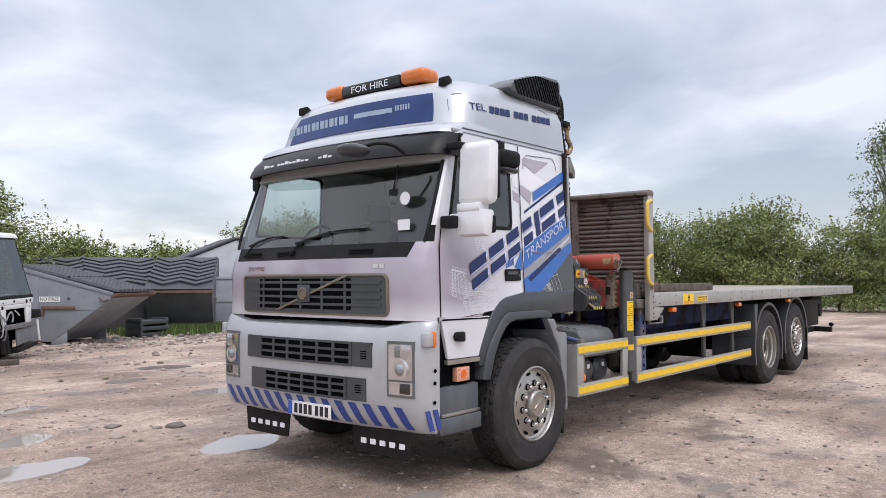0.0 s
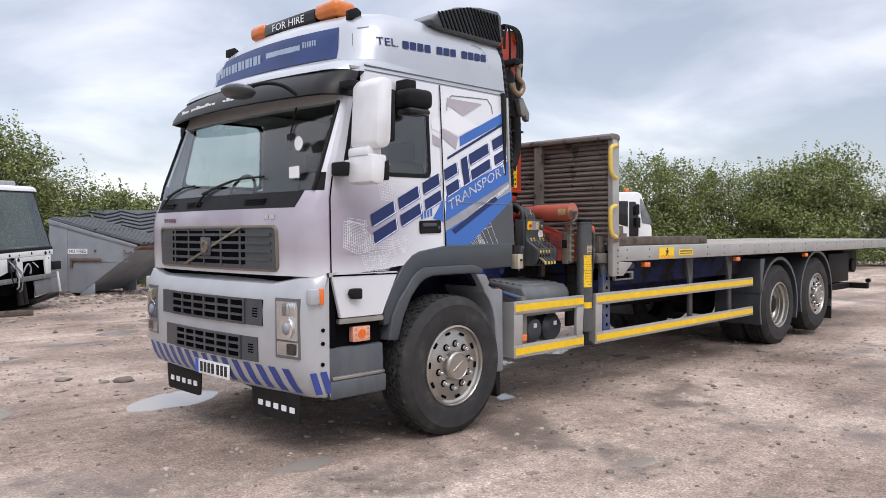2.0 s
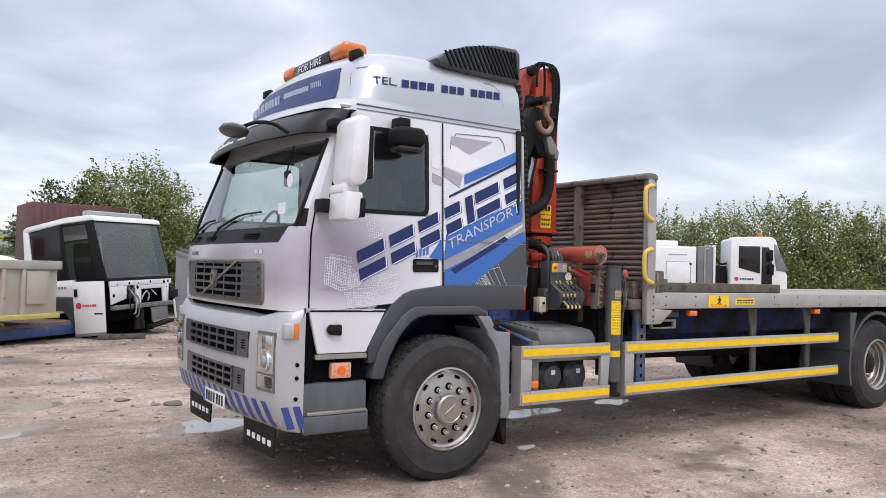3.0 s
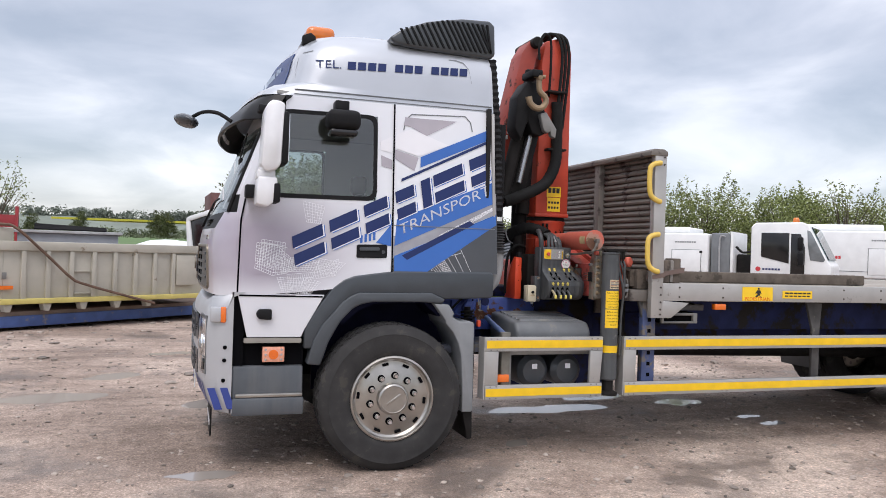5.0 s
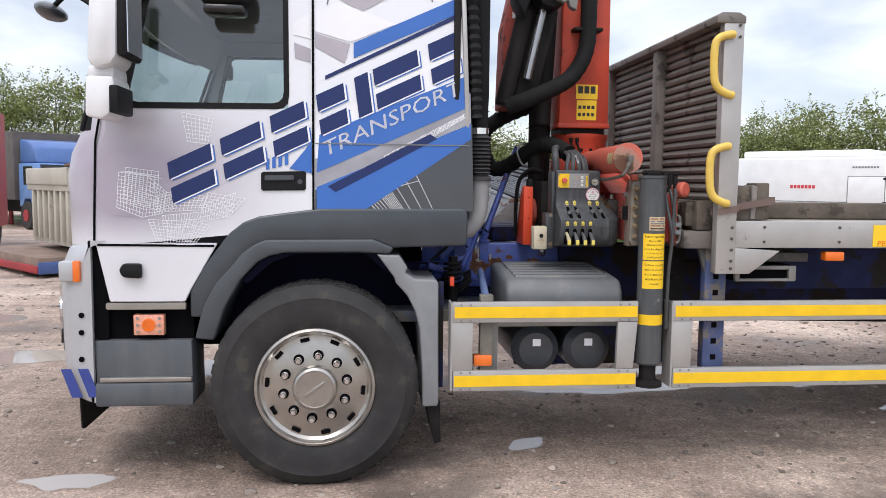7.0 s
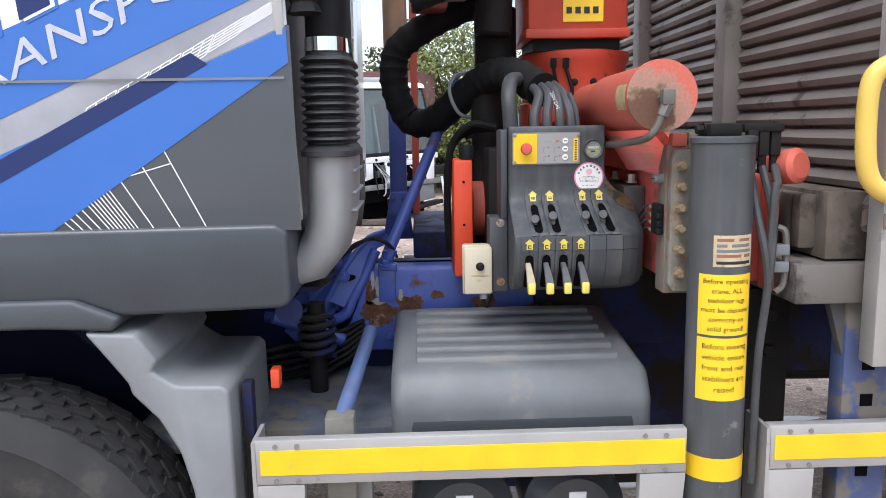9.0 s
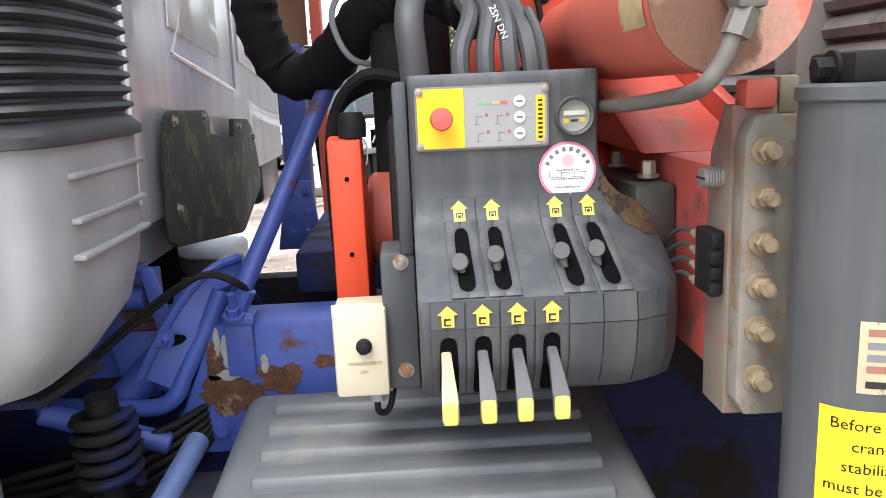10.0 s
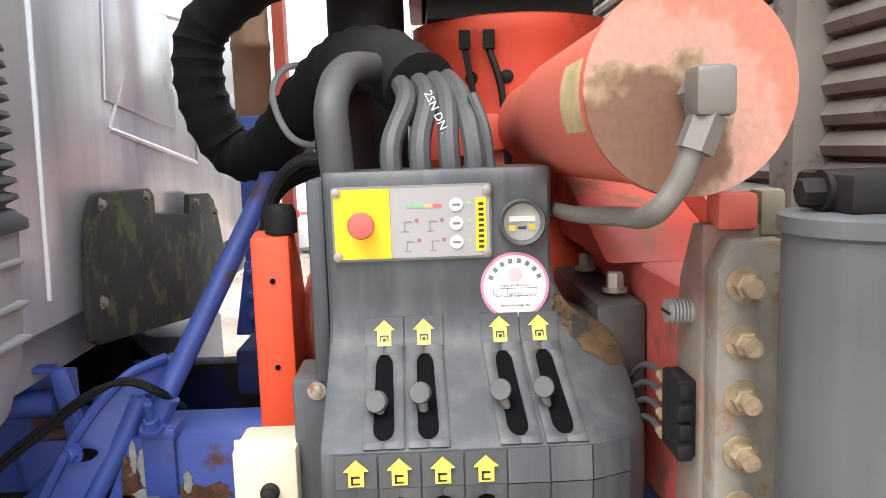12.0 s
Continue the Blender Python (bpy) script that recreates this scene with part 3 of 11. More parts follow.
RR = [full_ring(roof_ring(z), z) for z in ROOF_Z]
bm = grid_mesh(RR, lambda i, j: True)
bm.verts.ensure_lookup_table()
top = RR[-1]
tv = [min(bm.verts, key=lambda v: (v.co - Vector(p)).length) for p in top]
c0 = bm.verts.new((1.5, YC, 3.275))
for k in range(len(tv)):
    q = (k + 1) % len(tv)
    if tv[k] is not tv[q]:
        bm.faces.new((tv[k], tv[q], c0))
roof = part("high_roof", bm, SILVER, lorry, "silver high-roof fairing", 40)
# seam lines round the base of the roof
for z0 in (2.70, 2.735):
    bm = B()
    box(bm, 0.62, 2.15, side_y(2.70) - 0.003, side_y(2.70) + 0.02, z0, z0 + 0.006)
    part("roof_seam", bm, MIDGREY, roof)
# rear wall of the cab and its pressed panel
bm = B(); box(bm, 2.175, 2.215, 0.70, YC + 1.20, 1.40, 2.72, 0.01)
# dusty silver; streaked reflections are painted in as vertical streaks
REARSIL = mat("dusty_rear_silver", (0.74, 0.74, 0.76), 0.30, 0.35, 0.12, 3.0, coat=0.4, bump=0.04, bscale=9, wear=(0.55, 0.53, 0.50), wear_at=0.68, wear_scale=5, streak=((0.50, 0.49, 0.48), 0.6, 14))
rear = part("cab_rear_wall", bm, REARSIL, lorry, "dusty silver cab rear wall")
bm = B(); box(bm, 2.13, 2.16, YC - 1.0, YC + 1.0, 2.70, 3.18, 0.01); part("roof_rear_panel", bm, SILVER, lorry)
# recess wall is near black, against the silver rear wall
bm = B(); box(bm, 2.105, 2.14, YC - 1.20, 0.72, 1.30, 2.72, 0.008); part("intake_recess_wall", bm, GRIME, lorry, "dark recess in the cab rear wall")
for (ya, za), (yb, zb) in (((1.244, 1.906), (1.115, 1.744)), ((1.115, 1.744), (1.725, 1.662)), ((1.725, 1.662), (1.75, 1.93)), ((1.75, 1.93), (1.244, 1.906)), ((0.835, 2.30), (0.80, 1.45)), ((1.138, 2.004), (2.158, 2.09))):
    bm = B(); tube(bm, [(2.215, ya, za), (2.217, (ya + yb) / 2, (za + zb) / 2), (2.215, yb, zb)], 0.006, 6, 2); part("pressed_bead", bm, REARSIL, rear)
for (y0, y1, z0, z1) in ((1.00, 1.55, 1.80, 2.20), (1.7, 2.2, 1.75, 2.25)):
    bm = B(); prism(bm, [(y0 + 0.1, z0), (y1, z0 - 0.05), (y1 - 0.02, z1), (y0 + 0.16, z1)], "x", 2.214, 2.222, 0.004); part("pressed_panel", bm, REARSIL, rear)
for y0 in np.arange(0.30, 0.75, 0.022):
    bm = B(); cyl(bm, (2.214, float(y0), 1.70), (2.219, float(y0), 1.70), 0.004, n=8); part("rivet", bm, GALV, rear) if y0 < 0.5 else bm.free()
# splash flap hanging behind the cab
bm = B(); prism(bm, [(0.915, 1.598), (0.93, 1.615), (0.955, 1.622), (1.225, 1.616), (1.25, 1.60), (1.25, 1.558), (1.495, 1.534), (1.51, 1.585), (1.70, 1.576), (1.745, 1.555), (1.79, 1.49), (1.828, 1.40), (1.81, 1.355), (1.54, 1.268), (1.50, 1.265), (0.90, 1.345), (0.87, 1.36), (0.868, 1.40), (0.885, 1.535)], "x", 2.238, 2.252, 0.004)
flap = part("splash_flap", bm, mat("mossy_black_rubber", (0.028, 0.029, 0.022), 0.8, 0, 0.3, 8, bump=0.1, bscale=40, wear=(0.085, 0.09, 0.035), wear_at=0.56, wear_scale=12), lorry, "mossy black rubber splash flap")
for y0, z0 in ((0.955, 1.60), (1.19, 1.600), (1.56, 1.56), (1.74, 1.52), (0.925, 1.42)):
    bm = B(); hexbolt(bm, (2.25, y0, z0), (1, 0, 0), 0.009, 0.01); part("bolt", bm, BOLT, flap)
# the corner strip and the black flexible edge behind the side
bm = B(); prism(bm, [(2.188, 1.45), (2.214, 1.45), (2.160, 2.68), (2.136, 2.68)], "y", side_y(1.9) - 0.006, side_y(1.9) + 0.03, 0.006)
part("corner_strip", bm, ALU, lorry, "pale aluminium corner strip")
bm = B()
tube(bm, [(2.235, 0.165, 1.93), (2.220, 0.17, 2.3), (2.195, 0.19, 2.7), (2.17, 0.24, 3.12)], 0.036, 8, 16, 0.14, 2)
part("rubber_gap_seal", bm, BLACK, lorry, "ribbed black rubber edge seal")

# visor below the roof's brow
bm = B()
vis = []
for z, x in ((2.50, 0.135), (2.54, 0.147), (2.61, 0.19), (2.685, 0.275)):
    vis.append(full_ring(ring_half(z, x, 0.11, 0.22, 0.20, 1.20 - (z - 2.50) * 0.08, [0.62, 0.60, 0.58, 0.57, 0.56])[4:], z))
part("sun_visor", thicken(grid_mesh(vis, lambda i, j: True), 0.02), mat("black_visor", (0.010, 0.010, 0.011), 0.4, 0.0, 0.1, 8.0, spec=0.25), lorry, "dark tinted sun visor across the front")
# white web address on the visor: plain bar run
for k in range(17):
    y = 2.12 - k * 0.058
    if k in (3,) or 12 <= k <= 13:
        continue
    hgt = 0.028 if k % 3 else 0.038
    xx = 0.165 + 0.11 * ((y - YC) / 1.0) ** 2
    g = B(); box(g, xx - 0.006, xx + 0.03, y - 0.02, y + 0.02, 2.545, 2.545 + hgt); part("visor_bar", g, DECWHITE, lorry)

# the front: hood panel grille with frame, bar and badge
def front_x(y, z, base=0.0):
    v = abs(y - YC) / 1.06
    return cab_ring(max(z, 1.245))[-1][0] + 0.07 * v * v - base


def curved_bar(bm, y0, y1, z0, z1, d0, d1, n=10, xfun=front_x):
    """A strip that follows the bowed front; d0 and d1 are depths in front of it."""
    rows = []
    for k in range(n + 1):
        y = y0 + (y1 - y0) * k / n
        x = xfun(y, (z0 + z1) / 2)
        rows.append([bm.verts.new(p) for p in ((x - d0, y, z0), (x - d1, y, z0), (x - d1, y, z1), (x - d0, y, z1))])
    for a, b in zip(rows, rows[1:]):
        for k in range(4):
            bm.faces.new((a[k], a[(k + 1) % 4], b[(k + 1) % 4], b[k]))
    bm.faces.new(rows[0]); bm.faces.new(rows[-1][::-1])
    return bm


BEIGE = mat("bronze_trim", (0.22, 0.19, 0.15), 0.35, 0.5, 0.08, 9)
g = B(); curved_bar(g, 0.45, 2.19, 1.285, 1.587, -0.01, 0.008)
grille = part("upper_grille", g, DKGREY, lorry, "dark slatted upper grille with bronze surround")
# black sheet for the shade behind the slats
g = B(); curved_bar(g, 0.80, 1.94, 1.315, 1.56, 0.002, 0.0105, 10); part("grille_void", g, SHADEBLACK, grille)
def rounded(y0, y1, z0, z1, r, n=6):
    """Points of a rectangle with round corners."""
    out = []
    for cy, cz, a0 in ((y1 - r, z1 - r, 0), (y0 + r, z1 - r, 90), (y0 + r, z0 + r, 180), (y1 - r, z0 + r, 270)):
        out += [(cy + r * math.cos(radians(a0 + 90 * k / n)), cz + r * math.sin(radians(a0 + 90 * k / n))) for k in range(n + 1)]
        ya, za = out[-1]
        if a0 in (0, 180):
            yb = y0 + r if a0 == 0 else y1 - r
            out += [(ya + (yb - ya) * k / 10, za) for k in range(1, 10)]
    return out


g = B()
rings = [[g.verts.new((front_x(y, z) - d, y, z)) for y, z in rounded(0.43 + i, 2.21 - i, 1.268 + i, 1.600 - i, 0.055 - i * 0.8)] for i, d in ((0.0, -0.01), (0.002, 0.009), (0.007, 0.012), (0.020, 0.012), (0.025, 0.008), (0.026, -0.008))]
for a, b in zip(rings, rings[1:]):
    for k in range(len(a)):
        g.faces.new((a[k], a[(k + 1) % len(a)], b[(k + 1) % len(a)], b[k]))
bmesh.ops.recalc_face_normals(g, faces=g.faces[:])
part("grille_frame", g, BEIGE, grille, "bronze grille surround with round corners")
for k in range(4):
    z = 1.345 + k * 0.058
    g = B(); curved_bar(g, 0.50, 2.14, z, z + 0.020, 0, 0.017, 12); part("slat", g, DKGREY, grille)
for k in range(5):
    y = 0.86 + k * 0.255
    g = B(); curved_bar(g, y - 0.012, y + 0.012, 1.30, 1.575, 0, 0.014, 1); part("upright", g, DKGREY, grille)
g = B()
x0 = front_x(YC, 1.44) - 0.015
prism(g, [(0.80, 1.582), (0.86, 1.582), (1.70, 1.30), (1.64, 1.30)], "x", x0 - 0.004, x0 + 0.008, 0.002)
part("diagonal_bar", g, BEIGE, grille)
g = B(); box(g, x0 - 0.012, x0, YC - 0.075, YC + 0.075, 1.37, 1.51, 0.008); bd = part("badge_plate", g, DKGREY, grille)
g = B(); lathe(g, [(0.05, 0), (0.05, 0.012), (0.034, 0.012), (0.034, 0.004)], (x0 - 0.012, YC, 1.44), (-1, 0, 0), 24); part("badge_ring", g, BEIGE, bd)
# maker's marks: plain bars
for y0, y1, z, nb in ((1.88, 2.14, 1.645, 5), (0.47, 0.59, 1.652, 2)):
    g = B()
    for k in range(nb):
        a = y0 + (y1 - y0) * k / nb
        curved_bar(g, a + 0.006, a + (y1 - y0) / nb - 0.006, z - 0.016, z + 0.016, 0.0, 0.005, 1)
    part("maker_mark_bars", g, CHROME, lorry, "small bright bars of a maker's mark")
# shade in the gap between hood and bumper, as a black box
g = B(); box(g, 0.12, 0.30, 0.36, 2.28, 1.17, 1.255); part("hood_gap", g, SHADEBLACK, lorry)

# bumper
def bump_ring(z):
    xf = ip(z, (0.425, 0.085), (0.445, 0.055), (0.50, 0.025), (0.63, -0.005), (1.0, -0.012), (1.12, 0.0), (1.185, 0.035), (1.215, 0.12))
    return ring_half(z, xf, 0.065, 0.135, 0.14, 1.235, [0.242, 0.239, 0.236, 0.233, 0.230])


BZ = [0.425, 0.445, 0.50, 0.63, 0.82, 1.0, 1.12, 1.185, 1.215]
BR = [full_ring(bump_ring(z), z) for z in BZ]
for ring, z in zip(BR, BZ):
    if z > 1.0:
        for k, p in enumerate(ring):
            u = min(max((abs(p[1] - YC) - 0.80) / 0.32, 0.0), 1.0)
            ring[k] = (p[0], p[1], p[2] + 0.055 * u * u * (3 - 2 * u) * (z - 1.0) / 0.215)
bumper = part("front_bumper", thicken(grid_mesh(BR, lambda i, j: True), 0.03), BUMPER, lorry, "grey painted front bumper")


def bump_x(y, z):
    r = bump_ring(z)[5:]
    o = abs(y - YC)
    return float(np.interp(o, [p[1] for p in r][::-1], [p[0] for p in r][::-1]))


# blue hazard stripes
for k in range(17):
    yb = 0.10 + k * 0.149
    if not 0.12 < yb < 2.46:
        continue
    g = B()
    rows = []
    for m_ in range(7):
        z = 0.452 + m_ * 0.027
        sl = 0.014 * m_
        pr = []
        for d in (0, 0.025, 0.05, 0.075):
            y = min(max(yb + d + sl - 0.04, 0.092), 2.548)
            pr.append(g.verts.new((bump_x(y, z) - 0.003, y, z)))
        rows.append(pr)
    for a, b in zip(rows, rows[1:]):
        for m_ in range(3):
            g.faces.new((a[m_], a[m_ + 1], b[m_ + 1], b[m_]))
    part("hazard_stripe", g, mat("blue_stripe_tape", (0.035, 0.06, 0.26), 0.4, 0, 0.12, 8), bumper, "blue diagonal stripe")
# stripes that turn the corner
for xa in (0.080, 0.165):
    g = B(); prism(g, [(xa, 0.605), (xa + 0.050, 0.605), (xa + 0.105, 0.455), (xa + 0.052, 0.455)], "y", YC - 1.2385, YC - 1.234)
    part("hazard_stripe", g, MATS["blue_stripe_tape"], bumper, "blue diagonal stripe")
# lower grilles
for z0, z1, hw in ((0.890, 1.075, 0.76), (0.630, 0.805, 0.70)):
    # the grille's shaded depth is a black sheet; slats lie on it
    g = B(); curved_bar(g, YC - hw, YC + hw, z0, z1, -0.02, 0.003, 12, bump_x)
    lg = part("lower_grille", g, SHADEBLACK, bumper, "black mesh grille in the bumper")
    for sgn in (-1, 1):
        g = B(); a = YC + sgn * hw; b = YC + sgn * (hw - 0.2)
        curved_bar(g, min(a, b), max(a, b), z0, z1, 0, 0.006, 4, bump_x); part("blank_panel", g, DKGREY, lg)
    for k in range(4):
        z = z0 + 0.008 + k * (z1 - z0 - 0.016) / 3
        g = B(); curved_bar(g, YC - hw + 0.2, YC + hw - 0.2, z - 0.009, z + 0.009, 0, 0.016, 10, bump_x); part("slat", g, DKGREY, lg)
    for k in range(7):
        y = YC - hw + 0.21 + k * (2 * hw - 0.42) / 6
        g = B(); curved_bar(g, y - 0.013, y + 0.013, z0, z1, 0, 0.013, 1, bump_x); part("upright", g, DKGREY, lg)
    for k in range(4):
        g = B(); curved_bar(g, YC - hw + 0.05, YC - hw + 0.11, z0 + 0.06 + k * 0.018, z0 + 0.069 + k * 0.018, 0.004, 0.008, 1, bump_x); part("vent_slit", g, SHADEBLACK, lg)
# headlamps
for s in (-1, 1):
    ya, yb = YC + s * 0.915, YC + s * 1.135
    ya, yb = min(ya, yb), max(ya, yb)
    g = B(); curved_bar(g, ya - 0.012, yb + 0.012, 0.688, 1.098, -0.05, 0.003, 6, bump_x)
    lamp = part("headlamp", g, mat("lamp_bezel_grey", (0.12, 0.125, 0.13), 0.4, 0.0, 0.1, 12), lorry, "tall clear headlamp with stacked bright reflectors")
    MIRR = mat("lamp_reflector_bright", (0.80, 0.81, 0.82), 0.10, 0.95, 0.06, 14)
    for z0, z1 in ((0.815, 1.075), (0.708, 0.800)):
        g = B(); curved_bar(g, ya + 0.006, yb - 0.006, z0, z1, -0.01, 0.006, 6, bump_x); part("reflector_bed", g, MIRR, lamp)
    ym = (ya + yb) / 2
    g = B(); box(g, bump_x(ym, 1.02) - 0.012, bump_x(ym, 1.02) + 0.02, min(ym, ym - s * 0.085), max(ym, ym - s * 0.085), 0.975, 1.065, 0.006); part("upper_reflector", g, mat("lamp_cell_grey", (0.30, 0.31, 0.32), 0.18, 0.8, 0.1, 14), lamp)
    for k in range(5):
        g = B(); yk = ym + s * (0.015 + k * 0.017)
        box(g, bump_x(yk, 1.02) - 0.011, bump_x(yk, 1.02) + 0.01, yk - 0.0035, yk + 0.0035, 0.965, 1.07, 0.001); part("reflector_flute", g, MIRR, lamp)
    xx = bump_x(ym, 0.90)
    g = B(); lathe(g, [(0.074, 0.012), (0.074, 0.0), (0.052, -0.014), (0.048, -0.006)], (xx - 0.002, ym, 0.892), (-1, 0, 0), 26); part("projector_ring", g, MIRR, lamp)
    g = B(); lathe(g, [(0.048, 0.004), (0.040, 0.018), (0.022, 0.027), (0.0, 0.030)], (xx - 0.002, ym, 0.892), (-1, 0, 0), 24); part("projector_lens", g, mat("projector_lens_glass", (0.34, 0.36, 0.38), 0.06, 0.6, 0.05), lamp, "round projector lens")
    g = B(); box(g, bump_x(ym, 0.75) - 0.010, bump_x(ym, 0.75) + 0.02, min(ym - s * 0.005, ym + s * 0.085), max(ym - s * 0.005, ym + s * 0.085), 0.716, 0.792, 0.004); part("lower_reflector", g, GLOSSBLK, lamp)
    g = B()
    rows = []
    for k in range(7):
        y = ya - 0.006 + (yb - ya + 0.012) * k / 6
        rows.append([g.verts.new((bump_x(y, z) - 0.020, y, z)) for z in (0.693, 0.89, 1.092)])
    for p, q in zip(rows, rows[1:]):
        for k in (0, 1):
            g.faces.new((p[k], p[k + 1], q[k + 1], q[k]))
    o = part("lamp_lens", g, LENS, lamp, "clear lamp glass"); o.visible_shadow = False
    # corner block with the orange side repeater
    ys = YC + s * 1.237
    g = B(); box(g, 0.085, 0.160, min(ys + s * 0.012, ys - s * 0.05), max(ys + s * 0.012, ys - s * 0.05), 1.06, 1.165, 0.012); rep = part("repeater_block", g, BUMPER, lorry, "grey block with an orange side indicator")
    g = B(); box(g, 0.155, 0.192, min(ys + s * 0.015, ys - s * 0.03), max(ys + s * 0.015, ys - s * 0.03), 1.058, 1.167, 0.008); part("side_repeater", g, ORANGE, rep, "orange side indicator")
    for z, x in ((0.885, 0.190), (0.795, 0.188), (0.655, 0.185)):
        g = B(); cyl(g, (x, ys - s * 0.004, z), (x, ys + s * 0.003, z), 0.014, n=16); part("mounting_hole", g, SHADEBLACK, bumper)
    # black box in place of the shaded space behind the bumper
    g = B(); box(g, 0.235, 0.315, min(ys - s * 0.03, ys - s * 0.25), max(ys - s * 0.03, ys - s * 0.25), 0.752, 1.26); part("bumper_gap", g, SHADEBLACK, lorry, "black box for the shade behind the bumper")
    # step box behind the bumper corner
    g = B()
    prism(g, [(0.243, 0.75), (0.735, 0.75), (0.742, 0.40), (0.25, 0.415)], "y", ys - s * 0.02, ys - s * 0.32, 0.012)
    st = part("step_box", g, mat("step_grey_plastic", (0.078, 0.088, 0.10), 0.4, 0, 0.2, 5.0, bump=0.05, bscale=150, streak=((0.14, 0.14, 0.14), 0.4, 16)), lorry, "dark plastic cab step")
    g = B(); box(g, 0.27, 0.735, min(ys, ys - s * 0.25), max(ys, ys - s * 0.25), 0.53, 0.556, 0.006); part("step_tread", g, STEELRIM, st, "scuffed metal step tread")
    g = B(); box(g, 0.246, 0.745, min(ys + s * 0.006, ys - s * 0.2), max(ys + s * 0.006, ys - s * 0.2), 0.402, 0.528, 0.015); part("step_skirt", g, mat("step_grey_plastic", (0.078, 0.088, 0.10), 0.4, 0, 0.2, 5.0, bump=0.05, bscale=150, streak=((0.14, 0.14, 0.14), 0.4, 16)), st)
    # the well's shade, as a black box above the step
    g = B(); box(g, 0.30, 0.74, min(ys - s * 0.06, ys - s * 0.30), max(ys - s * 0.06, ys - s * 0.30), 0.75, 0.94); part("step_well", g, SHADEBLACK, st)
    # orange position marker
    g = B(); box(g, 0.446, 0.60, min(ys, ys - s * 0.05), max(ys, ys - s * 0.05), 0.778, 0.886, 0.006); mk = part("position_marker", g, AMBER, lorry, "pale orange position marker lamp")
    g = B(); lathe(g, [(0.034, 0), (0.034, 0.004), (0.022, 0.004), (0.022, 0.001), (0.012, 0.001), (0.012, 0.005)], (0.523, ys, 0.832), (0, s, 0), 18)
    part("marker_ring", g, ORANGE, mk)
    for dx in (-0.055, 0.055):
        for dz in (-0.035, 0, 0.035):
            g = B(); cyl(g, (0.523 + dx, ys, 0.832 + dz), (0.523 + dx, ys + s * 0.004, 0.832 + dz), 0.009, n=10); part("marker_stud", g, CHROME, mk)
# number plate with bars, mud flaps with bars
g = B(); box(g, bump_x(1.256, 0.5) - 0.02, bump_x(1.256, 0.5) - 0.012, 1.0, 1.513, 0.452, 0.565, 0.003); part("number_plate", g, PLATEWHITE, bumper, "white number plate with dark bars")
g = B(); box(g, bump_x(1.256, 0.5) - 0.0225, bump_x(1.256, 0.5) - 0.018, 1.465, 1.51, 0.455, 0.562); part("plate_band", g, mat("plate_band_blue", (0.03, 0.10, 0.5), 0.4), bumper)
for k in range(7):
    y = 1.435 - k * 0.058 - (0.02 if k > 3 else 0)
    g = B(); box(g, bump_x(1.256, 0.5) - 0.0225, bump_x(1.256, 0.5) - 0.018, y - 0.038, y, 0.47, 0.547); part("plate_bar", g, INK, bumper)
for y0, y1 in ((0.24, 0.86), (1.62, 2.22)):
    g = B()
    prism(g, [(y0, 0.43), (y1, 0.43), (y1 - 0.02, 0.235), (y1 - 0.05, 0.225), (y0 + 0.05, 0.225), (y0 + 0.02, 0.235)], "x", 0.11, 0.122, 0.003, 1)
    fl = part("front_mud_flap", g, GRIME, lorry, "black rubber flap with white bars")
    for k in range(5):
        a = y0 + 0.065 + k * 0.1
        g = B(); prism(g, [(a + 0.006, 0.298), (a + 0.056, 0.298), (a + 0.060, 0.302), (a + 0.060, 0.334), (a + 0.056, 0.338), (a + 0.006, 0.338), (a + 0.002, 0.334), (a + 0.002, 0.302)], "x", 0.106, 0.111); part("mark_bar", g, DECWHITE, fl)

